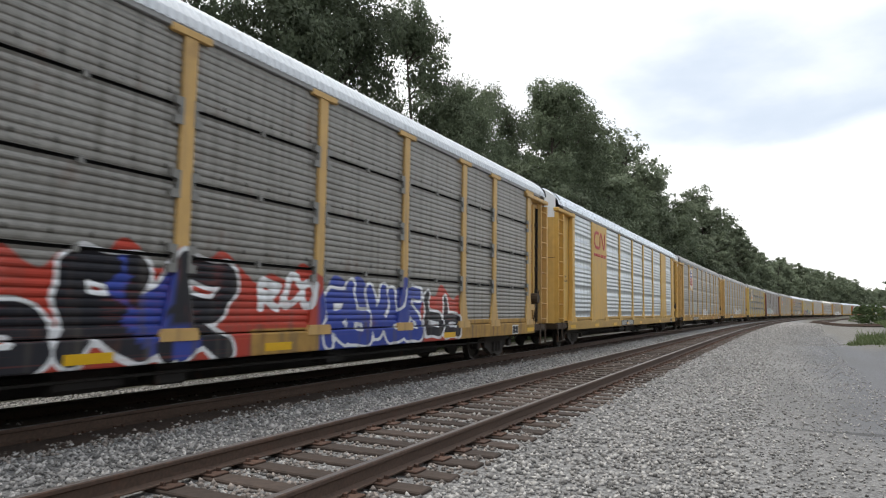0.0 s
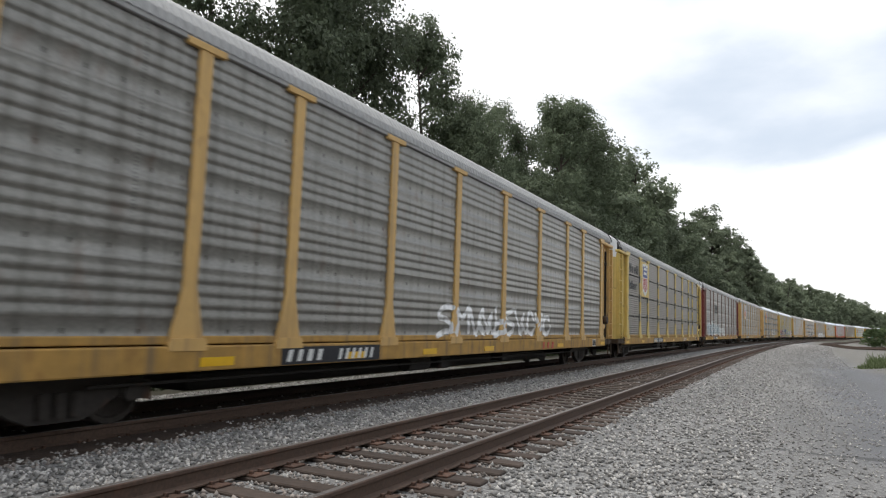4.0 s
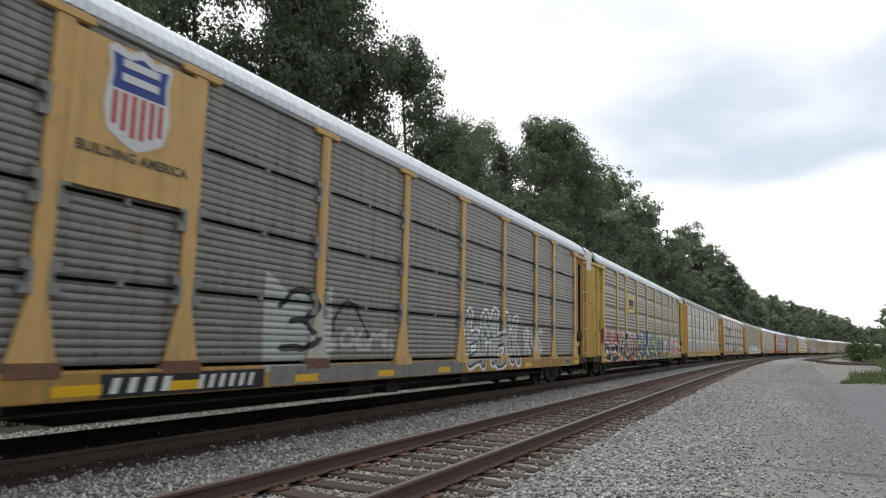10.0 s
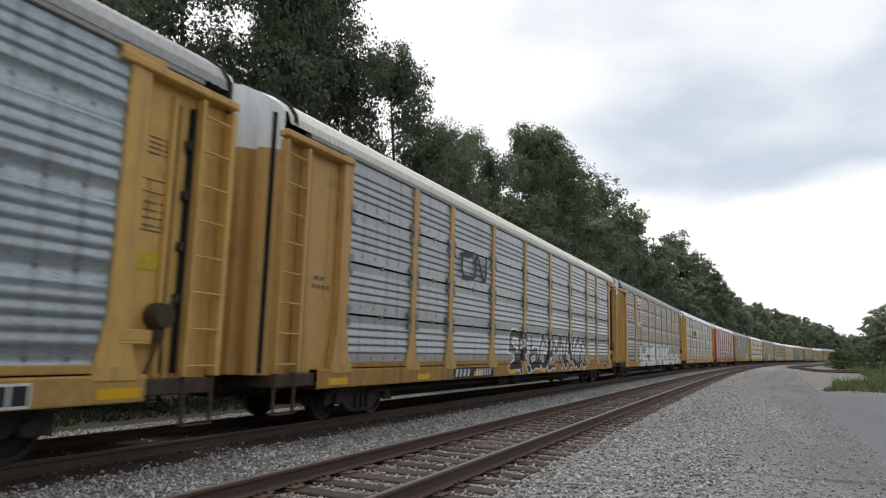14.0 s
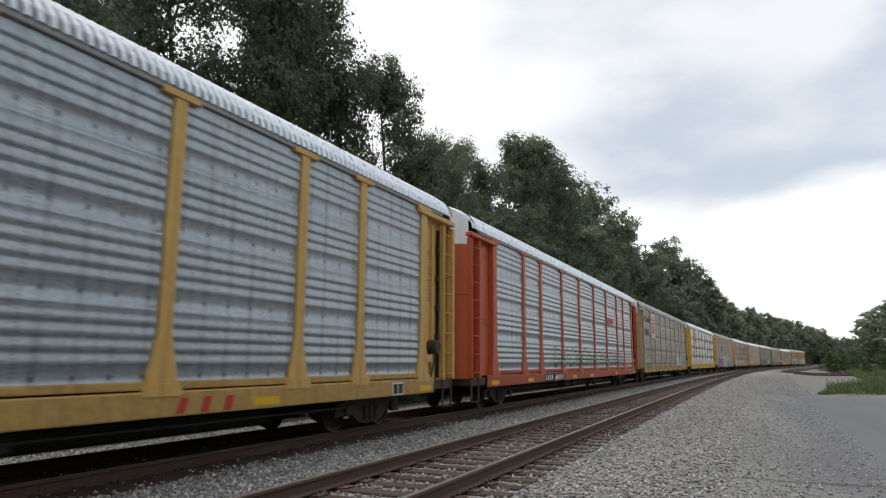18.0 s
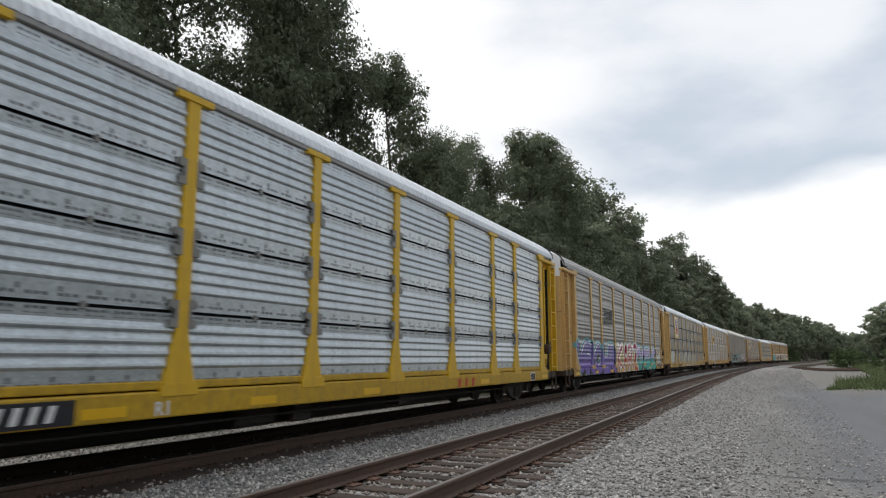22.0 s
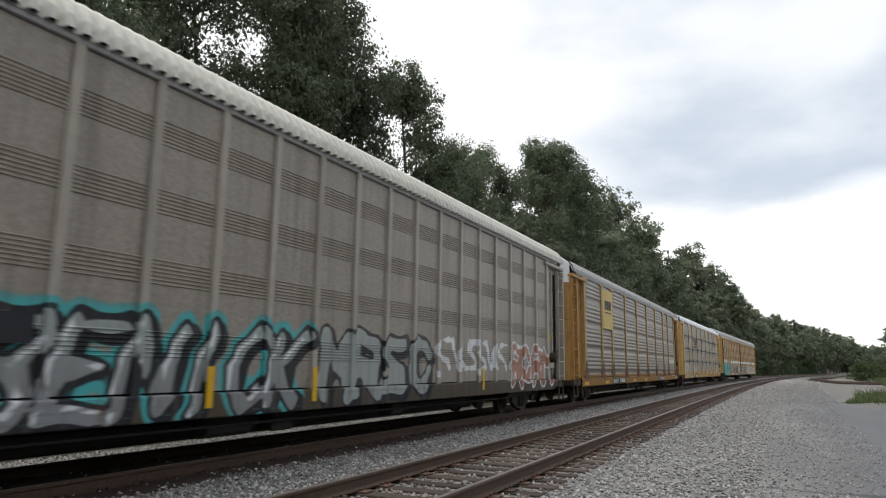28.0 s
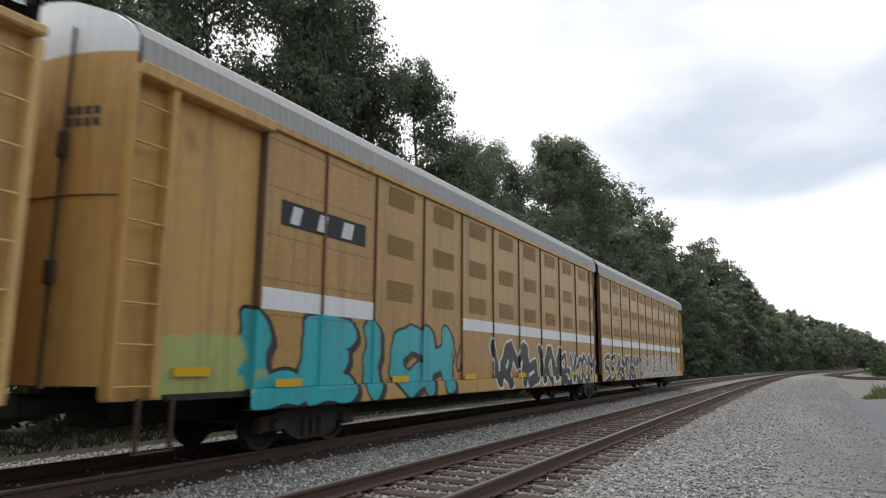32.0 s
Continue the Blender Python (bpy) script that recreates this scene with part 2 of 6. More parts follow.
RUBBER = plain("black_seam", (0.012, 0.012, 0.012), 0.9, bump=0)
IRON = plain("cast_iron", (0.045, 0.038, 0.033), 0.75, vary=0.4, rust=0.6)
WHEEL_STEEL = plain("wheel_steel", (0.06, 0.05, 0.043), 0.6, metal=0.5, vary=0.3, rust=0.4)
DARK_STEEL = plain("grimy_steel", (0.035, 0.032, 0.03), 0.8, vary=0.4, rust=0.4)
WHITE_PAINT = plain("white_paint", (0.80, 0.81, 0.81), 0.6, vary=0.06, streak=0.14)
BLACK_PAINT = plain("black_paint", (0.02, 0.02, 0.025), 0.6, vary=0.3)
REFLECTOR = plain("reflector_yellow", (0.72, 0.42, 0.01), 0.4, vary=0.08, bump=0)
FOOT_RUST = plain("rusted_foot", (0.19, 0.10, 0.062), 0.85, vary=0.4, grain=10, rust=0.6)
RAIL_RUST = plain("rail_rust", (0.095, 0.060, 0.043), 0.8, vary=0.35, grain=30, rust=0.3, blotch=2.0)
RAIL_TOP = plain("worn_railhead", (0.22, 0.20, 0.19), 0.42, metal=0.75, vary=0.2, grain=40, bump=0)
TIE_WOOD = plain("creosoted_wood", (0.066, 0.048, 0.038), 0.9, vary=0.45, grain=9, blotch=3, bump=0.5, each=0.35)
PLATE_RUST = plain("tie_plate_rust", (0.098, 0.054, 0.037), 0.85, vary=0.4, grain=30, bump=0.3, each=0.25)


def stone_material(name, colour, spread):
    m = bpy.data.materials.new(name)
    m.use_nodes = True
    nt = m.node_tree
    bsdf = nt.nodes["Principled BSDF"]
    bsdf.inputs["Roughness"].default_value = 0.88
    geo, hsv, ramp = nt.nodes.new("ShaderNodeNewGeometry"), nt.nodes.new("ShaderNodeHueSaturation"), nt.nodes.new("ShaderNodeMapRange")
    ramp.inputs["To Min"].default_value, ramp.inputs["To Max"].default_value = 1 - spread, 1 + spread
    hsv.inputs["Color"].default_value = (*colour, 1)
    nt.links.new(geo.outputs["Random Per Island"], ramp.inputs["Value"])
    nt.links.new(ramp.outputs["Result"], hsv.inputs["Value"])
    nt.links.new(hsv.outputs["Color"], bsdf.inputs["Base Color"])
    return m


def leaf_material(name, dark, light):
    m = bpy.data.materials.new(name)
    m.use_nodes = True
    nt = m.node_tree
    bsdf = nt.nodes["Principled BSDF"]
    bsdf.inputs["Roughness"].default_value, bsdf.inputs["Specular IOR Level"].default_value = 0.7, 0.2
    geo, ramp = nt.nodes.new("ShaderNodeNewGeometry"), nt.nodes.new("ShaderNodeValToRGB")
    ramp.color_ramp.elements[0].color, ramp.color_ramp.elements[1].color = (*dark, 1), (*light, 1)
    info, hsv, mr = nt.nodes.new("ShaderNodeObjectInfo"), nt.nodes.new("ShaderNodeHueSaturation"), nt.nodes.new("ShaderNodeMapRange")
    mr.inputs["To Min"].default_value, mr.inputs["To Max"].default_value = 0.75, 1.3
    nt.links.new(info.outputs["Random"], mr.inputs["Value"])
    nt.links.new(mr.outputs["Result"], hsv.inputs["Value"])
    nt.links.new(geo.outputs["Random Per Island"], ramp.inputs["Fac"])
    nt.links.new(ramp.outputs["Color"], hsv.inputs["Color"])
    nt.links.new(hsv.outputs["Color"], bsdf.inputs["Base Color"])
    trans, add = nt.nodes.new("ShaderNodeBsdfTranslucent"), nt.nodes.new("ShaderNodeMixShader")
    add.inputs["Fac"].default_value = 0.36
    nt.links.new(hsv.outputs["Color"], trans.inputs["Color"])
    nt.links.new(bsdf.outputs[0], add.inputs[1])
    nt.links.new(trans.outputs[0], add.inputs[2])
    nt.links.new(add.outputs[0], nt.nodes["Material Output"].inputs["Surface"])
    return m


LEAF = leaf_material("oak_leaves", (0.095, 0.115, 0.075), (0.134, 0.163, 0.099))
LEAF_LIGHT = leaf_material("light_leaves", (0.052, 0.080, 0.034), (0.118, 0.160, 0.070))
# farther trees: the air's haze is put into paler leaf colours
LEAF_HAZED = leaf_material("haze_paled_leaves", (0.162, 0.190, 0.130), (0.205, 0.242, 0.158))
# darker copy of the weeds, with the shade behind the train painted in
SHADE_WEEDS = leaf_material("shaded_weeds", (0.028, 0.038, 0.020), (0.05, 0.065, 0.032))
GRASS = leaf_material("weeds", (0.085, 0.112, 0.045), (0.175, 0.215, 0.105))
BARK = plain("bark", (0.085, 0.07, 0.058), 0.9, vary=0.4, grain=6, bump=0.6)
DUSTY_STONE = stone_material("rust_dusted_stone", (0.195, 0.168, 0.148), 0.6)
STONE = stone_material("ballast_stone", (0.292, 0.281, 0.267), 0.6)


def ground_material():
    m = bpy.data.materials.new("gravel_lot")
    m.use_nodes = True
    nt = m.node_tree
    n, link = nt.nodes.new, nt.links.new
    bsdf = nt.nodes["Principled BSDF"]
    bsdf.inputs["Roughness"].default_value = 0.92
    coord = n("ShaderNodeTexCoord")

    def tex(kind, scale, **kw):
        t = n(kind)
        t.inputs["Scale"].default_value = scale
        for k, v in kw.items():
            t.inputs[k].default_value = v
        link(coord.outputs["Object"], t.inputs["Vector"])
        return t

    def ranged(value, lo, hi, a=0.0, b=1.0):
        r = n("ShaderNodeMapRange")
        r.interpolation_type = "SMOOTHSTEP"
        for key, v in (("From Min", lo), ("From Max", hi), ("To Min", a), ("To Max", b)):
            r.inputs[key].default_value = v
        link(value, r.inputs["Value"])
        return r.outputs["Result"]

    def mixed(fac, a, b):
        x = n("ShaderNodeMix")
        x.data_type = "RGBA"
        link(fac, x.inputs[0])
        for sock, v in ((x.inputs[6], a), (x.inputs[7], b)):
            if isinstance(v, tuple):
                sock.default_value = (*v, 1)
            else:
                link(v, sock)
        return x.outputs[2]

    def math_node(op, a, b):
        x = n("ShaderNodeMath")
        x.operation = op
        for sock, v in ((x.inputs[0], a), (x.inputs[1], b)):
            if isinstance(v, (int, float)):
                sock.default_value = v
            else:
                link(v, sock)
        return x.outputs[0]

    pebbles = tex("ShaderNodeTexVoronoi", 34.0)
    broad = tex("ShaderNodeTexNoise", 0.35, Detail=5.0)
    gravel = mixed(ranged(pebbles.outputs["Color"], 0.1, 0.9), (0.10, 0.097, 0.094), (0.285, 0.28, 0.272))
    gravel = mixed(ranged(broad.outputs["Fac"], 0.4, 0.7, 0.0, 0.35), gravel, (0.17, 0.166, 0.158))
    trodden = n("ShaderNodeTexNoise")
    lay = n("ShaderNodeMapping")
    lay.inputs["Scale"].default_value = (0.10, 0.9, 1.0)
    link(coord.outputs["Object"], lay.inputs["Vector"])
    link(lay.outputs["Vector"], trodden.inputs["Vector"])
    trodden.inputs["Scale"].default_value, trodden.inputs["Detail"].default_value = 1.0, 7.0
    # worn asphalt of the parking place
    xyz = n("ShaderNodeSeparateXYZ")
    link(coord.outputs["Object"], xyz.inputs["Vector"])
    edge = tex("ShaderNodeTexNoise", 0.5, Detail=6.0)
    wob = math_node("MULTIPLY", math_node("SUBTRACT", edge.outputs["Fac"], 0.5), 3.0)
    side = math_node("ADD", math_node("SUBTRACT", -0.7, xyz.outputs["Y"]), math_node("MULTIPLY", wob, 0.7))
    fine = tex("ShaderNodeTexNoise", 60.0, Detail=3.0)
    asphalt = mixed(ranged(fine.outputs["Fac"], 0.3, 0.7), (0.096, 0.099, 0.108), (0.155, 0.159, 0.170))
    far_end = ranged(xyz.outputs["X"], 34.0, 60.0, 1.0, 0.35)
    fac = math_node("MULTIPLY", math_node("MULTIPLY", ranged(side, -0.5, 0.6, 0.0, 0.9), far_end), ranged(xyz.outputs["X"], 8.0, 11.5))
    col = mixed(fac, gravel, asphalt)
    col = mixed(ranged(trodden.outputs["Fac"], 0.42, 0.66, 0.0, 0.5), col, (0.105, 0.104, 0.103))
    col = mixed(ranged(trodden.outputs["Fac"], 0.42, 0.30, 0.0, 0.4), col, (0.255, 0.248, 0.236))
    # a ragged joint across the lot and sand at the weeds' edge
    bend = math_node("ADD", xyz.outputs["X"], math_node("MULTIPLY", edge.outputs["Fac"], 1.6))
    joint = math_node("COMPARE", bend, 11.75)
    joint.node.inputs[2].default_value = 0.11
    reach = math_node("MULTIPLY", ranged(xyz.outputs["Y"], -3.4, -2.6), ranged(xyz.outputs["Y"], 0.9, 0.3))
    col = mixed(math_node("MULTIPLY", math_node("MULTIPLY", joint, reach), 0.75), col, (0.05, 0.05, 0.05))
    sandy = math_node("MULTIPLY", ranged(math_node("ADD", xyz.outputs["X"], wob), 33.5, 37.5), ranged(math_node("ADD", xyz.outputs["Y"], wob), -2.4, -3.6))
    col = mixed(math_node("MULTIPLY", sandy, 0.7), col, (0.165, 0.154, 0.132))
    # soil beyond the lot and under the trees
    soil = mixed(ranged(broad.outputs["Fac"], 0.35, 0.65), (0.034, 0.032, 0.021), (0.07, 0.062, 0.04))
    left = ranged(math_node("ADD", xyz.outputs["Y"], math_node("MULTIPLY", wob, 0.25)), 10.5, 11.2)
    right = ranged(math_node("ADD", xyz.outputs["Y"], wob), -9.0, -14.0)
    away = ranged(xyz.outputs["X"], 150.0, 190.0)
    col = mixed(math_node("MAXIMUM", math_node("MAXIMUM", left, right), away), col, soil)
    link(col, bsdf.inputs["Base Color"])
    b = n("ShaderNodeBump")
    b.inputs["Strength"].default_value, b.inputs["Distance"].default_value = 0.6, 0.02
    link(pebbles.outputs["Distance"], b.inputs["Height"])
    link(b.outputs["Normal"], bsdf.inputs["Normal"])
    return m


# oil and rust stain, with the shade under the train mixed into the colour
OILY_SHADED_BED = plain("oily_shaded_ballast", (0.054, 0.035, 0.025), 0.95, vary=0.5, grain=24, blotch=0.8, bump=0.8)
GRAVEL = ground_material()

# ---- the line of the railway ----
KNOTS = [-80.0, 0.0, 60.0, 130.0, 220.0, 340.0, 480.0, 700.0]
BENDS = [0.0, 0.0, 0.000690, 0.000538, 0.000575, 0.000743, 0.000743, 0.000743]
LINE_S = np.arange(-760.0, 860.0, 1.0)
LINE_TURN = np.cumsum(np.interp(LINE_S, KNOTS, BENDS))
LINE_TURN -= LINE_TURN[760]
LINE_X = np.cumsum(np.cos(LINE_TURN))
LINE_Y = np.cumsum(-np.sin(LINE_TURN))
LINE_X -= LINE_X[760]
LINE_Y -= LINE_Y[760]


def on_line(s, off):
    """Place and heading at s metres along the line and off metres to its far side."""
    a = np.interp(s, LINE_S, LINE_TURN)
    return (np.interp(s, LINE_S, LINE_X) + off * np.sin(a), np.interp(s, LINE_S, LINE_Y) + off * np.cos(a), -a)


# ---- mesh helpers ----
def mesh_of(name, verts, faces, mat, smooth=False):
    me = bpy.data.meshes.new(name)
    me.from_pydata([tuple(v) for v in verts] if not isinstance(verts, np.ndarray) else verts.tolist(), [], faces)
    for m in (mat if isinstance(mat, (list, tuple)) else (mat,)):
        me.materials.append(m)
    if smooth:
        me.polygons.foreach_set("use_smooth", [True] * len(me.polygons))
    me.update()
    return me


def child(name, mesh, parent, m=None, label=""):
    ob = new(name, mesh)
    ob.parent = parent
    if m is not None:
        ob.matrix_basis = m
    if label:
        ob["label"] = label
    return ob


class Shape:
    """Collects boxes, prisms and swept rings into one mesh."""

    def __init__(self):
        self.v, self.f = [], []

    def box(self, x0, x1, y0, y1, z0, z1, bevel=0.0):
        b, c = len(self.v), bevel
        if c <= 0:
            self.v += [(x, y, z) for z in (z0, z1) for y in (y0, y1) for x in (x0, x1)]
            self.f += [tuple(b + i for i in q) for q in ((0, 2, 3, 1), (4, 5, 7, 6), (0, 1, 5, 4), (2, 6, 7, 3), (0, 4, 6, 2), (1, 3, 7, 5))]
            return self
        for z, d in ((z0, c), (z0 + c, 0), (z1 - c, 0), (z1, c)):
            self.v += [(x0 + c, y0 + d, z), (x1 - c, y0 + d, z), (x1 - d, y0 + c, z), (x1 - d, y1 - c, z),
                       (x1 - c, y1 - d, z), (x0 + c, y1 - d, z), (x0 + d, y1 - c, z), (x0 + d, y0 + c, z)]
        self.f += [tuple(b + 7 - i for i in range(8)), tuple(b + 24 + i for i in range(8))]
        for k in range(3):
            for i in range(8):
                j = (i + 1) % 8
                self.f.append((b + 8 * k + i, b + 8 * k + j, b + 8 * k + 8 + j, b + 8 * k + 8 + i))
        return self

    def prism(self, outline, axis, lo, hi):
        """An outline in the two other axes, drawn out along one axis."""
        b, k = len(self.v), len(outline)
        for w in (lo, hi):
            for p, q in outline:
                self.v.append({"x": (w, p, q), "y": (p, w, q), "z": (p, q, w)}[axis])
        self.f += [tuple(b + i for i in reversed(range(k))), tuple(b + k + i for i in range(k))]
        for i in range(k):
            j = (i + 1) % k
            self.f.append((b + i, b + j, b + k + j, b + k + i))
        return self

    def rod(self, a, c, r, sides=6):
        b = len(self.v)
        a, c = Vector(a), Vector(c)
        q = (c - a).to_track_quat("Z", "Y")
        for end in (a, c):
            for i in range(sides):
                t = 2 * math.pi * i / sides
                self.v.append(tuple(end + q @ Vector((r * math.cos(t), r * math.sin(t), 0))))
        self.f += [tuple(b + i for i in reversed(range(sides))), tuple(b + sides + i for i in range(sides))]
        for i in range(sides):
            j = (i + 1) % sides
            self.f.append((b + i, b + j, b + sides + j, b + sides + i))
        return self

    def lathe(self, rings, axis="y", sides=20):
        """rings: (place on the axis, radius)."""
        b = len(self.v)
        for w, r in rings:
            for i in range(sides):
                t = 2 * math.pi * i / sides
                p, q = r * math.cos(t), r * math.sin(t)
                self.v.append({"x": (w, p, q), "y": (p, w, q), "z": (p, q, w)}[axis])
        for k in range(len(rings) - 1):
            for i in range(sides):
                j = (i + 1) % sides
                self.f.append((b + k * sides + i, b + k * sides + j, b + (k + 1) * sides + j, b + (k + 1) * sides + i))
        self.f += [tuple(b + i for i in reversed(range(sides))), tuple(b + (len(rings) - 1) * sides + i for i in range(sides))]
        return self

    def mesh(self, name, mat, smooth=False):
        return mesh_of(name, self.v, self.f, mat, smooth)


def grid_faces(rows, cols, base=0):
    return [(base + r * cols + c, base + r * cols + c + 1, base + (r + 1) * cols + c + 1, base + (r + 1) * cols + c)
            for r in range(rows - 1) for c in range(cols - 1)]


def swept(name, mat, profile, off, s_list, closed=True, z=0.0):
    """A profile of (across, up) drawn along the railway line."""
    verts, faces, k = [], [], len(profile)
    for s in s_list:
        for a, h in profile:
            x, y, _ = on_line(s, off + a)
            verts.append((x, y, z + h))
    for i in range(len(s_list) - 1):
        for j in range(k if closed else k - 1):
            j2 = (j + 1) % k
            faces.append((i * k + j, i * k + j2, (i + 1) * k + j2, (i + 1) * k + j))
    return mesh_of(name, verts, faces, mat)


def fast_mesh(name, verts, k, mat):
    """Separate polygons of k corners each, from an array of shape (n, k, 3)."""
    n = len(verts)
    me = bpy.data.meshes.new(name)
    me.vertices.add(n * k)
    me.vertices.foreach_set("co", np.ascontiguousarray(verts, dtype=np.float32).ravel())
    me.loops.add(n * k)
    me.loops.foreach_set("vertex_index", np.arange(n * k, dtype=np.int32))
    me.polygons.add(n)
    me.polygons.foreach_set("loop_start", np.arange(0, n * k, k, dtype=np.int32))
    me.materials.append(mat)
    me.update(calc_edges=True)
    return me


# ---- ground ----
def ground_height(x, y):
    """The lot is flat; a low bank rises under the weeds to its side."""
    return np.clip((x - 27) / 10, 0, 1) * np.clip((-y - 3.2 - 0.05 * (x - 27)) / 8, 0, 1) * 0.8


def build_ground():
    xs = np.concatenate([[-2600, -900, -300, -100], np.arange(-40, 60, 4.0), np.arange(60, 220, 10.0), [260, 330, 420, 560, 760, 1100, 1700, 2600]])
    ys = np.concatenate([[-2600, -900, -300, -120], np.arange(-60, -2, 3.0), np.arange(-2, 14, 2.0), [18, 26, 40, 70, 120, 300, 900, 2600]])
    gx, gy = np.meshgrid(xs, ys)
    v = np.stack([gx.ravel(), gy.ravel(), ground_height(gx, gy).ravel()], 1)
    ob = new("ground", mesh_of("ground", v, grid_faces(len(ys), len(xs)), GRAVEL, smooth=True))
    tagged(ob, "grey gravel lot with worn asphalt and soil beyond", "ground", kind="structure")


LONG_S = np.concatenate([np.arange(-740, -40, 50.0), np.arange(-40, 160, 2.0), np.arange(160, 850, 6.0)])


def build_bed():
    prof = [(-5.2, -0.02), (-3.6, 0.005), (-2.6, 0.03), (-1.7, 0.055), (0.0, 0.055), (2.2, 0.045), (4.4, 0.055), (6.3, 0.05), (7.4, 0.0), (8.6, -0.06)]
    ob = new("ballast_bed", swept("ballast_bed", GRAVEL, prof, NEAR_TRACK, LONG_S, closed=False))
    tagged(ob, "bed of crushed grey stone under both tracks", "ballast", kind="structure")
    prof = [(-1.42, 0.05), (-1.3, 0.064), (1.1, 0.066), (1.35, 0.045)]
    ob = new("stained_ballast", swept("stained_ballast", OILY_SHADED_BED, prof, FAR_TRACK, LONG_S, closed=False))
    tagged(ob, "oil-stained stone between the rails in use, darkened with painted shade", "ballast", kind="structure")


RAIL_SECTION = [(-0.07, 0.0), (0.07, 0.0), (0.07, 0.012), (0.012, 0.035), (0.012, 0.12), (0.036, 0.135), (0.036, 0.162), (0.03, 0.172),
                (-0.03, 0.172), (-0.036, 0.162), (-0.036, 0.135), (-0.012, 0.12), (-0.012, 0.035), (-0.07, 0.012)]


def tie_mesh():
    return Shape().box(-0.115, 0.115, -1.3, 1.3, -0.14, 0.0, 0.012).mesh("tie", TIE_WOOD)


def plate_mesh():
    s = Shape().box(-0.10, 0.10, -0.19, 0.19, 0.0, 0.022, 0.006)
    for x in (-0.06, 0.06):
        for y in (-0.095, 0.095):
            s.box(x - 0.016, x + 0.016, y - 0.022, y + 0.022, 0.02, 0.055, 0.005)
    return s.mesh("tie_plate", PLATE_RUST)


def build_track(off, drop, part_to, label):
    """Rails, railhead wear, ties with plates; pieces near the camera are parts, the rest is joined."""
    top = RAIL - drop
    track = tagged(new("railway_track"), label, "track", kind="structure")
    for side in (-1, 1):
        rail = child("rail", swept("rail", RAIL_RUST, RAIL_SECTION, off + side * GAUGE / 2, LONG_S, z=top - 0.172), track)
        child("railhead", swept("railhead", RAIL_TOP, [(-0.026, 0.0), (0.026, 0.0), (0.024, 0.003), (-0.024, 0.003)],
                                off + side * GAUGE / 2, LONG_S, z=top), rail, label="rolled bright running surface")
    tie, plate = tie_mesh(), plate_mesh()
    rng = random.Random(int(off * 10))
    far_v, far_f = [], []
    s, base = 1.5 - 0.53 * 110, top - 0.172 - 0.022
    while s < 330:
        x, y, a = on_line(s, off)
        jitter = rng.uniform(-0.03, 0.03)
        m = Matrix.Translation((x, y, base + rng.uniform(-0.006, 0.004))) @ Matrix.Rotation(a + rng.uniform(-0.015, 0.015), 4, "Z")
        if 0 < s < part_to:
            ob = child("tie", tie, track, m @ pose(0, jitter, 0))
            for side in (-1, 1):
                child("tie_plate", plate, ob, pose(0, side * GAUGE / 2 - jitter, 0))
        else:
            b = len(far_v)
            sh = Shape().box(-0.115, 0.115, -1.3, 1.3, -0.14, 0.0)
            far_v += [tuple(m @ Vector(p)) for p in sh.v]
            far_f += [tuple(b + i for i in f) for f in sh.f]
        s += 0.53 + rng.uniform(-0.03, 0.03)
    tagged(child("far_ties", mesh_of("far_ties", far_v, far_f, TIE_WOOD), track), kind="stuff")


def build_siding():
    """A spur that leaves the lot's far end in a bend."""
    pts = [(210, -17.5), (190, -13.6), (170, -10.2), (155, -7.9), (143, -6.1), (132, -5.0), (119, -5.3), (105, -6.6), (91, -8.0), (78, -9.9), (62, -13.0), (40, -19.0)]
    dense = []
    for i in range(len(pts) - 1):
        p0, p1, p2, p3 = (Vector(pts[max(0, min(len(pts) - 1, j))]) for j in (i - 1, i, i + 1, i + 2))
        for k in range(6):
            t = k / 6
            dense.append(0.5 * (2 * p1 + (p2 - p0) * t + (2 * p0 - 5 * p1 + 4 * p2 - p3) * t * t + (3 * p1 - p0 - 3 * p2 + p3) * t ** 3))
    track = tagged(new("spur_track"), "rusty spur track bending away over gravel", "track", kind="structure")
    for side in (-1, 1):
        v, f = [], []
        for i, p in enumerate(dense):
            d = (dense[min(i + 1, len(dense) - 1)] - dense[max(i - 1, 0)]).normalized()
            nrm = Vector((-d.y, d.x))
            for a, h in ((-0.05, 0.06), (0.05, 0.06), (0.036, 0.22), (-0.036, 0.22)):
                q = p + nrm * (side * GAUGE / 2 + a)
                v.append((q.x, q.y, h + float(ground_height(np.float64(q.x), np.float64(q.y)))))
        for i in range(len(dense) - 1):
            for j in range(4):
                f.append((4 * i + j, 4 * i + (j + 1) % 4, 4 * i + 4 + (j + 1) % 4, 4 * i + 4 + j))
        child("rail", mesh_of("spur_rail", v, f, RAIL_RUST), track)
    tie = Shape().box(-0.115, 0.115, -1.25, 1.25, -0.05, 0.06, 0.012).mesh("spur_tie", TIE_WOOD)
    for i, p in enumerate(dense[:-1]):
        d = dense[i + 1] - p
        for k in range(max(1, int(d.length / 0.8))):
            q = p + d * (k / max(1, int(d.length / 0.8)))
            child("tie", tie, track, Matrix.Translation((q.x, q.y, float(ground_height(np.float64(q.x), np.float64(q.y))))) @ Matrix.Rotation(math.atan2(d.y, d.x), 4, "Z"))


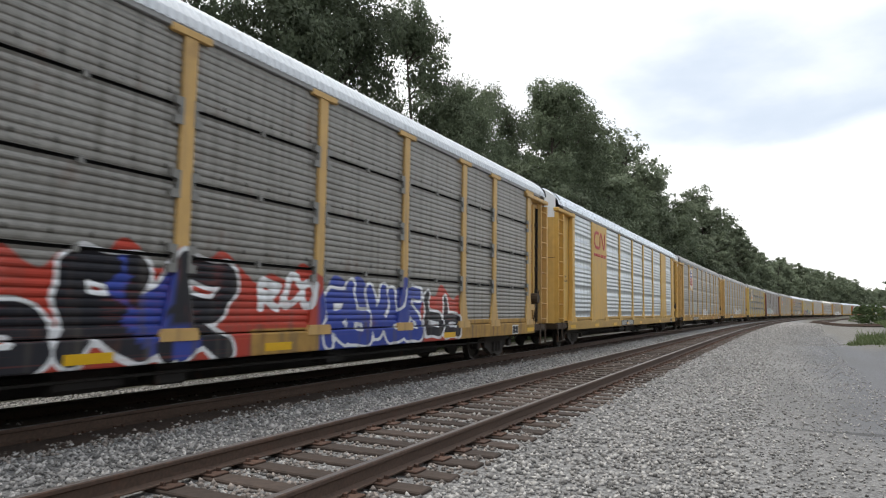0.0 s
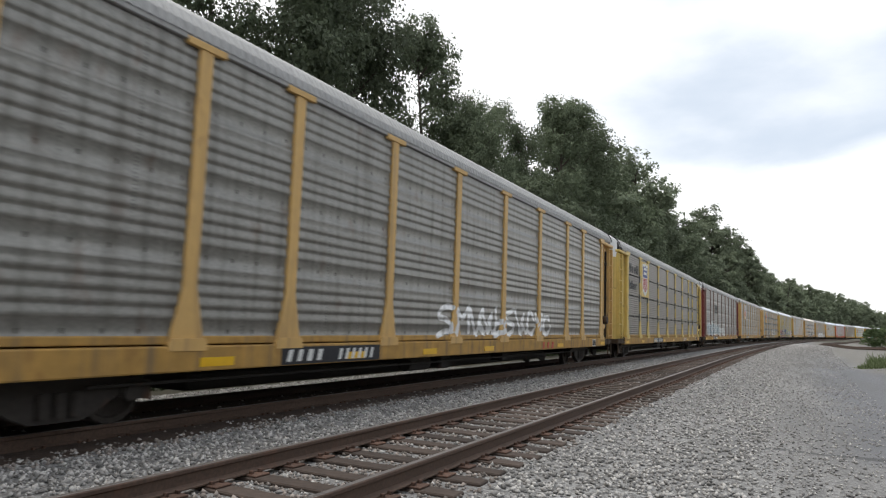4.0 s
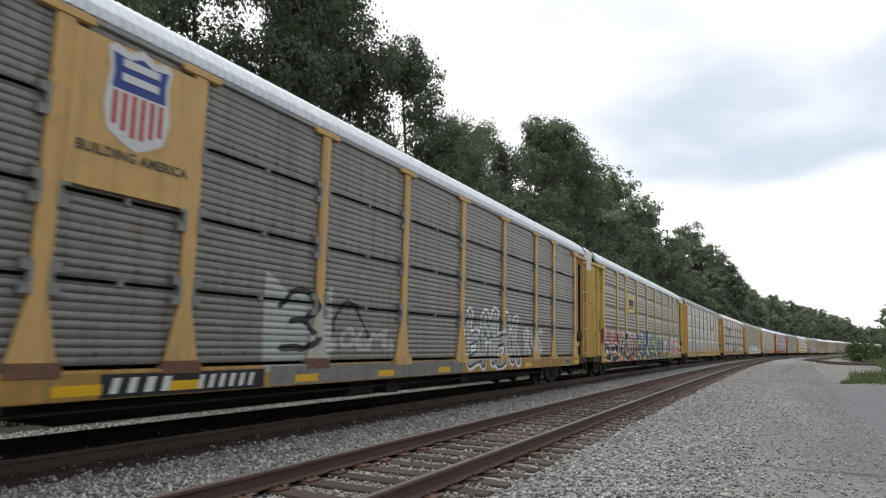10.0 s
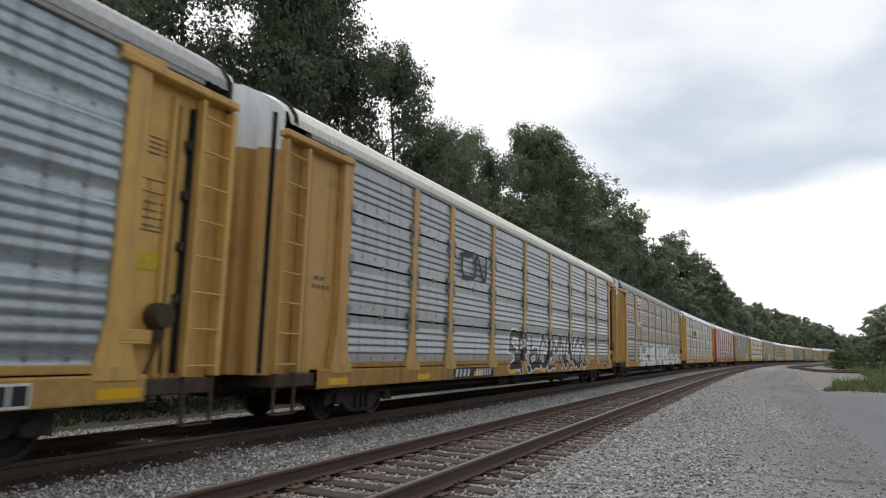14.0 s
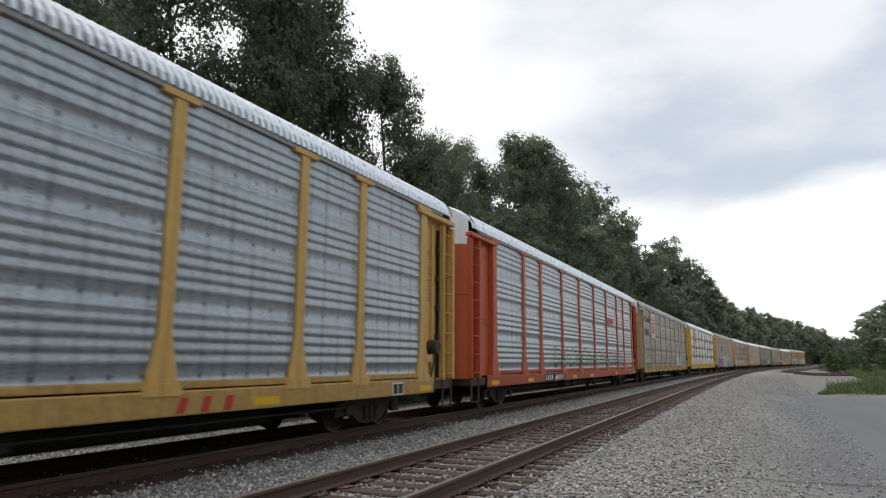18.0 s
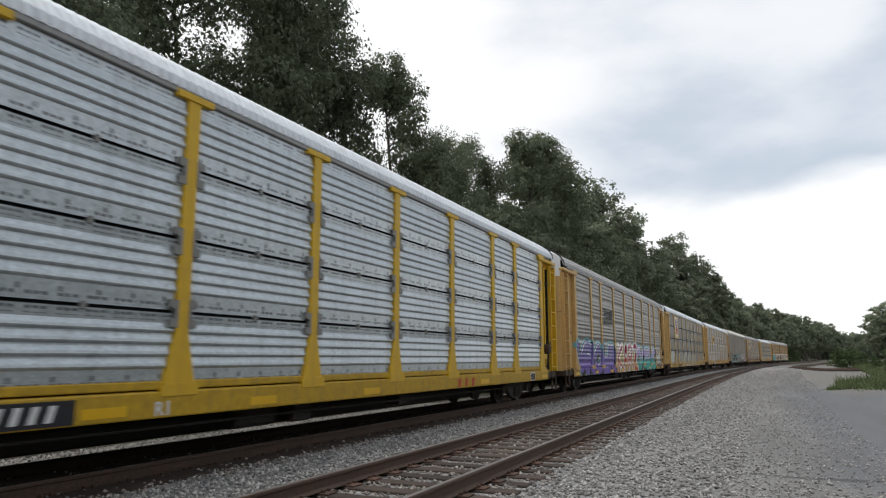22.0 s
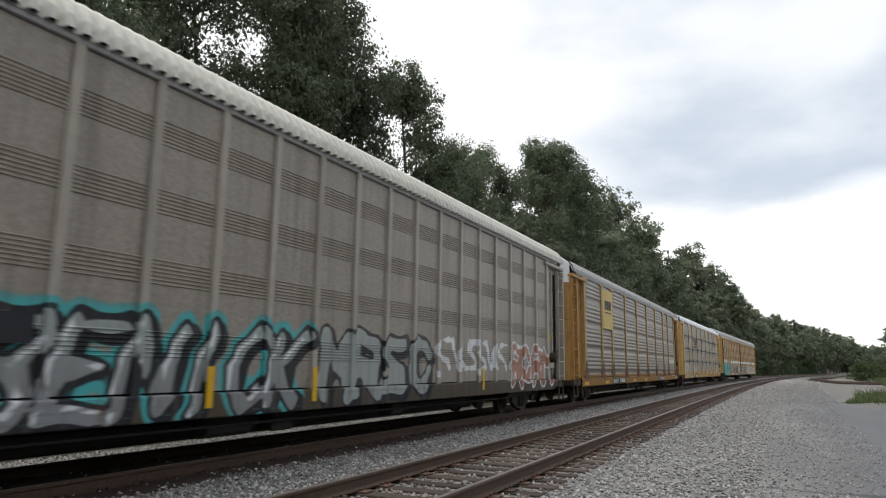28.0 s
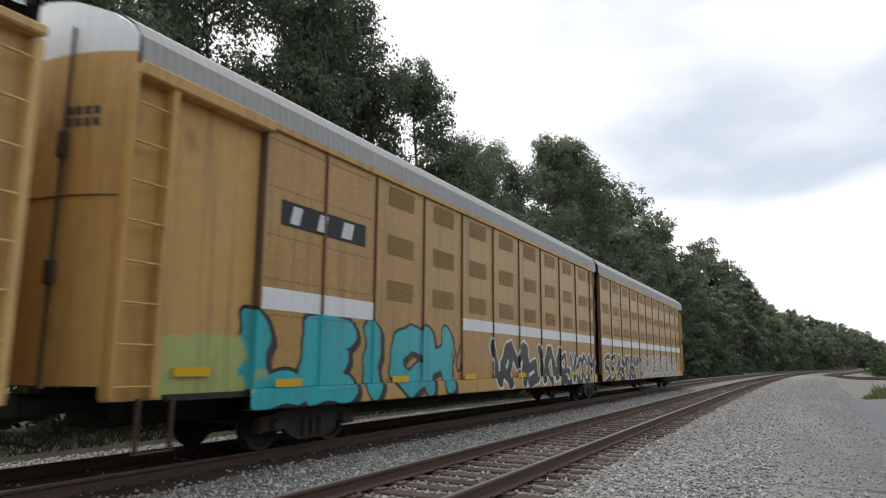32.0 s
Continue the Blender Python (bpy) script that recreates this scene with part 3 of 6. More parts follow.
def build_stones():
    rng = np.random.default_rng(7)
    n = 62000
    s = 3.0 * np.exp(rng.random(n) ** 0.9 * math.log(46 / 3.0))
    off = rng.uniform(-1.8, 10.6, n)
    near_lot = off < 2.7
    keep = np.ones(n, bool)
    for c in (NEAR_TRACK, FAR_TRACK):
        phase = np.abs(((s - 1.5) / 0.53 + 0.5) % 1.0 - 0.5)
        keep &= ~((np.abs(off - c) < 1.32) & (phase < 0.26))
        for side in (-1, 1):
            keep &= ~(np.abs(off - c - side * GAUGE / 2) < 0.09)
    keep &= ~((off > FAR_TRACK - 1.3 + 0.15 * np.sin(s * 1.7)) & (off < FAR_TRACK + 1.2) & (rng.random(n) < 0.8))
    keep &= ~((off < 0.3) & (rng.random(n) < 0.42))
    s, off = s[keep], off[keep]
    n = len(s)
    s = np.concatenate([s, rng.uniform(38, 120, 16000), rng.uniform(-14, 3, 9000), rng.uniform(1.5, 22, 12000)])
    off = np.concatenate([off, rng.uniform(-2.5, 2.75, 16000), rng.uniform(-1.5, 2.6, 9000), rng.uniform(FAR_TRACK + 1.0, FAR_TRACK + 2.6, 12000)])
    n = len(s)
    x, y, _ = on_line(s, off)
    level = np.interp(off - NEAR_TRACK, [-5.2, -3.6, -2.6, -1.7, 0, 2.2, 4.4, 6.3, 7.4], [0.0, 0.005, 0.03, 0.055, 0.055, 0.045, 0.055, 0.05, 0.0])
    size = rng.uniform(0.014, 0.036, n) * np.where(off < 0.4, 0.7, 1.0) * np.where(s > 38, 1 + (s - 38) / 60, 1)
    octa = np.array([(1, 0, 0), (-1, 0, 0), (0, 1, 0), (0, -1, 0), (0, 0, 1), (0, 0, -1)], float)
    tri = np.array([(0, 2, 4), (2, 1, 4), (1, 3, 4), (3, 0, 4), (2, 0, 5), (1, 2, 5), (3, 1, 5), (0, 3, 5)])
    v = octa[None] * rng.uniform(0.65, 1.35, (n, 6, 1)) + rng.normal(0, 0.18, (n, 6, 3))
    ang = rng.uniform(0, 6.28, n)
    ca, sa = np.cos(ang), np.sin(ang)
    tilt = rng.normal(0, 0.5, n)
    v[:, :, 2] *= 0.75
    vx, vy = v[:, :, 0] * ca[:, None] - v[:, :, 1] * sa[:, None], v[:, :, 0] * sa[:, None] + v[:, :, 1] * ca[:, None]
    vz = v[:, :, 2] + vx * tilt[:, None] * 0.5
    v = np.stack([vx, vy, vz], 2) * size[:, None, None]
    v += np.stack([x, y, level + size * 0.35], 1)[:, None, :]
    me = bpy.data.meshes.new("loose_stones")
    faces = (tri[None] + (np.arange(n) * 6)[:, None, None]).reshape(-1, 3)
    me.vertices.add(n * 6)
    me.vertices.foreach_set("co", v.astype(np.float32).ravel())
    me.loops.add(len(faces) * 3)
    me.loops.foreach_set("vertex_index", faces.astype(np.int32).ravel())
    me.polygons.add(len(faces))
    me.polygons.foreach_set("loop_start", np.arange(0, len(faces) * 3, 3, dtype=np.int32))
    me.materials.append(STONE)
    me.materials.append(DUSTY_STONE)
    dusty = (np.abs(off - NEAR_TRACK) < 1.25 + 0.2 * np.sin(s * 2.3)) & (rng.random(n) < 0.8) | (np.abs(off - FAR_TRACK) < 1.7) & (rng.random(n) < 0.6)
    me.polygons.foreach_set("material_index", np.repeat(dusty, 8).astype(np.int32))
    me.update(calc_edges=True)
    tagged(new("loose_stones", me), "loose crushed grey stones of the ballast", "gravel", kind="stuff")


# ---- trees ----
def crown_mesh(seed, height, radius, leaves, leaf, mat, low=0.28, droop=0.0):
    rng = np.random.default_rng(seed)
    nb = 30
    t = rng.random(nb) ** 0.8
    zc = height * (low + (0.93 - low) * t)
    spread = radius * np.sqrt(np.clip(1 - ((t - 0.35) / 0.72) ** 2, 0.05, 1)) * 0.78
    ang = rng.uniform(0, 6.28, nb)
    rad = spread * np.sqrt(rng.random(nb))
    centre = np.stack([rad * np.cos(ang), rad * np.sin(ang), zc], 1)
    size = radius * rng.uniform(0.26, 0.46, nb) * (1.1 - 0.35 * t)
    nc = leaves // 26
    pick = rng.choice(nb, nc, p=size ** 2 / (size ** 2).sum())
    way = rng.normal(0, 1, (nc, 3))
    way /= np.linalg.norm(way, axis=1)[:, None]
    clump = centre[pick] + way * (size[pick] * rng.uniform(0.6, 1.05, nc))[:, None] * np.array([1, 1, 0.85])
    which = np.repeat(np.arange(nc), 26)
    pos = clump[which] + rng.normal(0, radius * 0.055, (len(which), 3)) * np.array([1, 1, 0.7])
    pos[:, 2] = np.maximum(pos[:, 2], height * low * 0.55)
    nrm = way[which] * 1.0 + rng.normal(0, 0.5, (len(which), 3)) + np.array([0, 0, 0.4])
    nrm /= np.linalg.norm(nrm, axis=1)[:, None]
    a = np.cross(nrm, rng.normal(0, 1, (len(which), 3)))
    a /= np.linalg.norm(a, axis=1)[:, None] + 1e-9
    b = np.cross(nrm, a)
    ln = (leaf * rng.uniform(0.6, 1.35, len(which)))[:, None]
    wd = ln * rng.uniform(0.55, 0.9, (len(which), 1))
    leaf_tri = np.stack([pos - a * ln, pos + a * ln * 0.6 - b * wd, pos + a * ln * 0.5 + b * wd], 1)
    return fast_mesh("crown", leaf_tri, 3, mat), centre, size


def limb_mesh(seed, height, radius, centres, girth):
    rng = random.Random(seed)
    s = Shape()
    pts = [Vector((0, 0, -0.3)), Vector((rng.uniform(-0.2, 0.2), rng.uniform(-0.2, 0.2), height * 0.3)),
           Vector((rng.uniform(-0.5, 0.5), rng.uniform(-0.5, 0.5), height * 0.6)), Vector((rng.uniform(-0.5, 0.5), rng.uniform(-0.5, 0.5), height * 0.88))]

    def tube(a, b, r0, r1, sides=7):
        base = len(s.v)
        q = (b - a).to_track_quat("Z", "Y")
        for p, r in ((a, r0), (b, r1)):
            for i in range(sides):
                t = 2 * math.pi * i / sides
                s.v.append(tuple(p + q @ Vector((r * math.cos(t), r * math.sin(t), 0))))
        for i in range(sides):
            j = (i + 1) % sides
            s.f.append((base + i, base + j, base + sides + j, base + sides + i))

    radii = (girth * 1.25, girth * 0.85, girth * 0.5, girth * 0.12)
    for i in range(3):
        tube(pts[i], pts[i + 1], radii[i], radii[i + 1])
    for c in centres:
        c = Vector(c)
        z = max(height * 0.22, c.z - 0.35 * (abs(c.x) + abs(c.y)) - 0.8)
        k = min(2, int(z / height / 0.3))
        t = min(1.0, max(0.0, (z - pts[k].z) / max(0.1, pts[k + 1].z - pts[k].z)))
        root = pts[k].lerp(pts[k + 1], t)
        mid = root.lerp(c, 0.55) + Vector((0, 0, -0.3))
        tube(root, mid, girth * 0.3, girth * 0.17, 5)
        tube(mid, c, girth * 0.17, girth * 0.05, 5)
    return s.mesh("trunk", BARK, smooth=True)


def tree(seed, height, radius, leaves, leaf, mat, label, low=0.28, girth=0.28):
    t = tagged(new("tree"), label, "tree", "trees along the railway")
    crown, centres, _ = crown_mesh(seed, height, radius, leaves, leaf, mat, low)
    child("trunk", limb_mesh(seed, height, radius, centres, girth), t)
    child("crown", crown, t)
    return t


SKYLINE_S = [-60, 5, 17, 26, 30, 44, 53, 70, 77, 97, 104, 150, 178, 212, 264, 316, 376, 430, 850]
SKYLINE_H = [17, 15, 18, 20, 18, 18, 20, 21, 19, 19, 18, 22, 20, 19.5, 21.5, 21, 20.5, 19, 20]


def grow(kind, m):
    """A copy at m that does not take over the first one's size."""
    a, b, c = kind.scale
    return copy_thing(kind, m @ Matrix.Diagonal((1 / a, 1 / b, 1 / c, 1)))


def build_trees():
    rng = random.Random(5)
    near = [tree(11 + i, 20.0, (5.2, 4.4, 5.8, 4.8)[i], 34000, 0.12, LEAF, "tall broadleaf tree with a dense dark green crown") for i in range(4)]
    mid = [tree(21 + i, 20.0, (5.4, 4.8, 5.9)[i], 15500, 0.20, (LEAF_HAZED, LEAF_HAZED, LEAF)[i], "broadleaf tree of the wood edge, dark green crown") for i in range(3)]
    far = [tree(31 + i, 20.0, (5.0, 6.0, 4.6)[i], 6200, 0.32, (LEAF_HAZED, LEAF_HAZED, LEAF_HAZED)[i], "broadleaf tree of the distant wood edge, green paled by painted haze") for i in range(3)]
    placed = []

    def put(kind, s, off, h, wide=1.0):
        x, y, _ = on_line(s, off)
        m = pose(float(x), float(y), -0.1, 0, 0, rng.uniform(0, 360)) @ Matrix.Diagonal((h / 20 * wide, h / 20 * wide, h / 20, 1))
        if kind in placed:
            grow(kind, m)
        else:
            kind.matrix_basis = m
            placed.append(kind)

    # the trees that make the skyline: along the line, across, height
    tall = [(9, 16, 15), (13, 18, 18), (17, 19, 19), (21, 18, 20), (24.8, 19, 20.9), (31.8, 18.5, 19.4), (33, 16, 14.6), (44, 20, 19.0),
            (46, 18, 17.6), (53, 17, 21.8), (58.5, 17.5, 19.0), (66, 19, 19), (77, 17, 19.9), (92, 19, 19.0), (104, 17, 17.6), (150, 20, 25.2), (178, 18, 20.6), (29.5, 22.5, 14.5), (35, 22, 14.0)]
    for i, (s, off, h) in enumerate(tall):
        put(near[i % 4] if s < 60 else mid[i % 3], s, off, h * (1.0 if s < 56 else 1.13), 0.95 if s > 56 else 0.72 if s > 29 else 0.76)
    s = -70.0
    while s < 460:
        h = float(np.interp(s, SKYLINE_S, SKYLINE_H))
        for off in ((25,) if 4 < s < 36 else (17, 23)):
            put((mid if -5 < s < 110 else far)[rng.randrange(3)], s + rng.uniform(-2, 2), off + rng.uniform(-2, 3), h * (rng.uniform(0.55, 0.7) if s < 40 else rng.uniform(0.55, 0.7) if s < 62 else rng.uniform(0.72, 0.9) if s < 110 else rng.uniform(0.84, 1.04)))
        s += 14 if s < -10 else 6.5 if s < 120 else 9
    shrub_kinds = []
    for i in range(3):
        b = tagged(new("shrub"), "leafy green undergrowth at the wood edge", "shrub", "undergrowth along the railway")
        child("foliage", crown_mesh(60 + i, 4.2, 2.6, 4200, 0.13, (LEAF, LEAF_LIGHT, LEAF)[i], low=0.1)[0], b)
        shrub_kinds.append(b)
    s = 2.0
    while s < 330:
        put(shrub_kinds[rng.randrange(3)], s, 14.5 + rng.uniform(-1, 2), rng.uniform(14, 26))
        s += rng.uniform(2.6, 4.0) if s < 120 else rng.uniform(5, 7)
    # right of the line: a thicket past the lot
    for x, y, h, k in ((150, -21, 10.5, 0), (165, -26, 12.5, 1), (141, -25, 10.0, 2), (176, -31, 13.0, 0), (190, -36, 13.0, 1), (131, -27, 9.0, 2), (200, -26, 11, 0)):
        grow(far[k], pose(x, y, -0.1, 0, 0, rng.uniform(0, 360)) @ Matrix.Diagonal((h / 20 * 1.45, h / 20 * 1.45, h / 20 * 1.16, 1)))
    for x, y, h in ((104, -9.4, 12.0), (112, -12.5, 9.0), (96, -14.0, 9.0), (120, -18, 14.0), (84, -10.6, 6.0), (76, -12.4, 5.0), (90, -13.2, 7.5), (66, -12.6, 4.0), (128, -11.2, 12.0), (137, -14, 13.0)):
        grow(shrub_kinds[1], pose(x, y, float(ground_height(np.float64(x), np.float64(y))) - 0.05, 0, 0, rng.uniform(0, 360)) @ Matrix.Diagonal((h / 20 * 1.2, h / 20 * 1.2, h / 20, 1)))


def build_woods():
    """The wood that closes the view far away, on both sides of the bend."""
    rng = np.random.default_rng(3)
    n = 26000
    s = rng.uniform(420, 850, n)
    off = np.where(rng.random(n) < 0.75, rng.uniform(12, 60, n), rng.uniform(-90, -14, n))
    x, y, _ = on_line(s, off)
    z = 15 * rng.random(n) ** 0.6 * (0.75 + 0.3 * np.sin(s * 0.11 + off * 0.2)) + 1
    p = np.stack([x, y, z], 1)
    a, b = rng.normal(0, 1, (n, 3)), rng.normal(0, 1, (n, 3))
    quad = np.stack([p - a * 1.1, p - b * 0.9, p + a * 1.1, p + b * 0.9], 1)
    tagged(new("far_wood", fast_mesh("far_wood", quad, 4, LEAF_HAZED)), "distant wood along the bend, green paled by painted haze", "wood", kind="stuff")


def build_grass():
    rng = np.random.default_rng(9)
    n0, n1, n2 = 17000, 20000, 24000
    x0 = rng.uniform(37.5, 49, n0)
    y0 = -2.7 - rng.random(n0) ** 1.2 * 12 - np.abs(x0 - 41) * 0.2
    tuft = np.sin(x0 * 1.9 + np.sin(y0 * 2.3)) + np.sin(y0 * 1.7 + np.sin(x0 * 1.1) * 2)
    stay = rng.random(n0) < np.clip(0.35 + 0.4 * tuft + 0.25 * (-3.2 - y0), 0.05, 1)
    x0, y0 = x0[stay], y0[stay]
    n0 = len(x0)
    x1 = rng.uniform(58, 125, n1)
    y1 = -7.2 - 0.075 * (x1 - 58) - rng.random(n1) ** 1.4 * 16
    hold = np.sin(x1 * 0.35) + np.sin(y1 * 0.8 + x1 * 0.1) > -0.7
    x1, y1 = x1[hold], y1[hold]
    s2 = rng.uniform(2, 130, n2)
    x2, y2, _ = on_line(s2, 11.9 + rng.random(n2) ** 1.3 * 3.0)
    x, y = np.concatenate([x0, x1, x2]), np.concatenate([y0, y1, y2])
    n = len(x)
    z = ground_height(x, y) - 0.03
    taper = np.clip((x0 - 37.3) / 3.5, 0.25, 1) * np.clip((-2.5 - y0) / 1.6, 0.25, 1)
    h = rng.uniform(0.15, 0.5, n) * np.concatenate([rng.uniform(0.4, 1.7, n0) * taper, np.ones(n - n0 - n2), np.full(n2, 0.5)])
    ang = rng.uniform(0, 6.28, n)
    w = rng.uniform(0.012, 0.04, n) * (1 + x / 60)
    lean = rng.normal(0, 0.3, (n, 2)) * h[:, None] * 1.6
    a = np.stack([x - w * np.cos(ang), y - w * np.sin(ang), z], 1)
    b = np.stack([x + w * np.cos(ang), y + w * np.sin(ang), z], 1)
    c = np.stack([x + lean[:, 0], y + lean[:, 1], z + h], 1)
    tagged(new("weeds", fast_mesh("weeds", np.stack([a, b, c], 1)[:n - n2], 3, GRASS)), "green weeds and grass at the edges of the lot", "grass", kind="stuff")
    tagged(new("trackside_weeds", fast_mesh("trackside_weeds", np.stack([a, b, c], 1)[n - n2:], 3, SHADE_WEEDS)), "weeds behind the far track, darkened with painted shade", "grass", kind="stuff")


def build_wood_behind():
    """An unseen wood added across the lot, at the camera's back, to darken the wagons' sheen."""
    rng = np.random.default_rng(13)
    n = 12000
    p = np.stack([rng.uniform(-130, 75, n), rng.uniform(-58, -44, n), 18 * rng.random(n) ** 0.8], 1)
    p[:, 2] *= 0.85 + 0.15 * np.sin(p[:, 0] * 0.4)
    a, b = rng.normal(0, 1, (n, 3)), rng.normal(0, 1, (n, 3))
    quad = np.stack([p - a * 0.9, p - b * 0.8, p + a * 0.9, p + b * 0.8], 1)
    tagged(new("wood_edge", fast_mesh("wood_edge", quad, 4, LEAF)), "unseen dark green wood added behind the camera for the wagons' reflections", "wood", kind="stuff")


build_wood_behind()
build_ground()
build_bed()
build_siding()
build_woods()
build_trees()
build_grass()
build_stones()

# ---- spray paint on the wagons ----
GLYPHS = {
    "A": "0,0 .5,1 1,0|.2,.4 .8,.4", "D": "0,0 0,1 .6,1 1,.6 1,.4 .6,0 0,0", "E": "1,1 0,1 0,0 1,0|0,.5 .8,.5", "G": "1,.85 .6,1 0,.7 0,.3 .6,0 1,.2 1,.5 .6,.5",
    "I": ".5,0 .5,1", "K": "0,0 0,1|1,1 0,.45 1,0", "N": "0,0 0,1 1,0 1,1", "R": "0,0 0,1 .8,1 1,.75 .8,.5 0,.5|.4,.5 1,0", "S": "1,.85 .5,1 0,.8 1,.3 .5,0 0,.15",
    "Z": "0,1 1,1 0,0 1,0", "B": "0,0 0,1 .7,1 .95,.8 .7,.55 0,.5|.7,.55 1,.3 .75,0 0,0", "C": "1,.85 .6,1 .1,.75 .1,.25 .6,0 1,.15", "H": "0,0 .05,1|.95,1 1,0|.05,.5 .95,.5",
    "O": ".5,1 .05,.75 .05,.25 .5,0 .95,.25 .95,.75 .5,1", "U": "0,1 .05,.2 .5,0 .95,.2 1,1", "Y": "0,1 .5,.5 1,1|.5,.5 .4,0", "L": "0,1 0,0 .9,0", "T": "0,1 1,1|.5,1 .5,0",
    "3": "0,.8 .25,1 .7,1 1,.8 .6,.5 1,.25 .6,0 .1,.1|.3,.5 .6,.5", "^": "0,.3 .1,.65 .35,.95 .6,.9 .8,.6 .95,.2",
}


def strokes_of(text, u0, u1, z0, z1, slant=0.0):
    """Segments (n, 4) of a word set between u0 and u1."""
    segs, step = [], (u1 - u0) / len(text)
    for i, ch in enumerate(text):
        for line in GLYPHS.get(ch, "").split("|"):
            pts = [tuple(float(c) for c in p.split(",")) for p in line.split()]
            for (a, b), (c, d) in zip(pts, pts[1:]):
                segs.append((u0 + step * (i + 0.1 + 0.75 * a + slant * b), z0 + (z1 - z0) * b, u0 + step * (i + 0.1 + 0.75 * c + slant * d), z0 + (z1 - z0) * d))
    return np.array(segs)


def scroll_strokes(u0, u1, z0, z1):
    """Spirals joined by long leaves and waves."""
    rng = np.random.default_rng(4)
    segs, mid, high = [], (z0 + z1) / 2, z1 - z0
    u = u0 + 0.4
    while u < u1 - 0.5:
        r = high * rng.uniform(0.3, 0.52)
        a = np.linspace(0, 4.6 * math.pi, 30)
        pts = [(u + r * (1 - t / 16) * math.cos(t), mid + r * (1 - t / 16) * math.sin(t)) for t in a]
        segs += [(*p, *q) for p, q in zip(pts, pts[1:])]
        step = rng.uniform(1.5, 3.6)
        for k in range(2):
            ph = rng.uniform(0, 6)
            x = np.linspace(u + r, u + step - 0.25, 14)
            pts = [(c, mid + high * (0.34 - 0.1 * k) * math.sin(ph + 5.0 * (c - u))) for c in x]
            segs += [(*p, *q) for p, q in zip(pts, pts[1:])]
        u += step
    return np.array(segs)


def wild_strokes(seed, u0, u1, z0, z1, letter, fat):
    """Interlocking bends and bars like sprayed letters, of no word."""
    rng = np.random.default_rng(seed)
    segs, u = [], u0
    while u < u1 - 0.3 * letter:
        w = letter * rng.uniform(0.8, 1.15)
        top, bot = z1 - rng.random() * 0.12 * (z1 - z0), z0 + rng.random() * 0.1 * (z1 - z0)
        mid = (top + bot) / 2
        form = rng.integers(0, 6)
        lean = rng.uniform(-0.12, 0.18) * w
        if form == 0:
            pts = [(0, bot), (0.05, top), (0.5, mid), (0.95, top), (0.9, bot)]
        elif form == 1:
            a = np.linspace(0.5, 6.0, 9)
            pts = [(0.5 + 0.42 * math.cos(t), mid + 0.48 * (top - bot) * math.sin(t)) for t in a]
        elif form == 2:
            pts = [(0.9, top), (0.2, top - 0.05), (0.1, mid + 0.1), (0.8, mid - 0.1), (0.85, bot + 0.05), (0.05, bot)]
        elif form == 3:
            pts = [(0.1, bot), (0.1, top), (0.85, top - 0.1), (0.75, mid), (0.15, mid), (0.9, bot)]
        elif form == 4:
            pts = [(0.15, top), (0.1, bot), (0.9, bot + 0.05), (0.8, mid), (0.3, mid - 0.05)]
        else:
            pts = [(0.05, top), (0.45, bot), (0.9, top), (0.55, mid), (1.1, bot)]
        pts = [(u + w * p + lean * (z - bot) / max(0.2, top - bot), z) for p, z in pts]
        cut = [pts[0]]
        for (a, b), (c, d) in zip(pts, pts[1:]):
            cut += [(0.9 * a + 0.1 * c, 0.9 * b + 0.1 * d), (0.1 * a + 0.9 * c, 0.1 * b + 0.9 * d)]
        pts = cut + [pts[-1]]
        segs += [(*a, *b) for a, b in zip(pts, pts[1:])]
        u += w * rng.uniform(0.92, 1.1)
    return np.array(segs)


def distance_to(u, z, segs, warp_seed=0):
    du = u + 0.04 * np.sin(z * 7 + warp_seed) + 0.03 * np.sin(z * 13 + u * 5)
    dz = z + 0.04 * np.sin(u * 6 + warp_seed)
    best = np.full(len(u), 9.0)
    for a, b, c, d in segs:
        ex, ez = c - a, d - b
        t = np.clip(((du - a) * ex + (dz - b) * ez) / (ex * ex + ez * ez + 1e-9), 0, 1)
        best = np.minimum(best, np.hypot(du - a - t * ex, dz - b - t * ez))
    return best


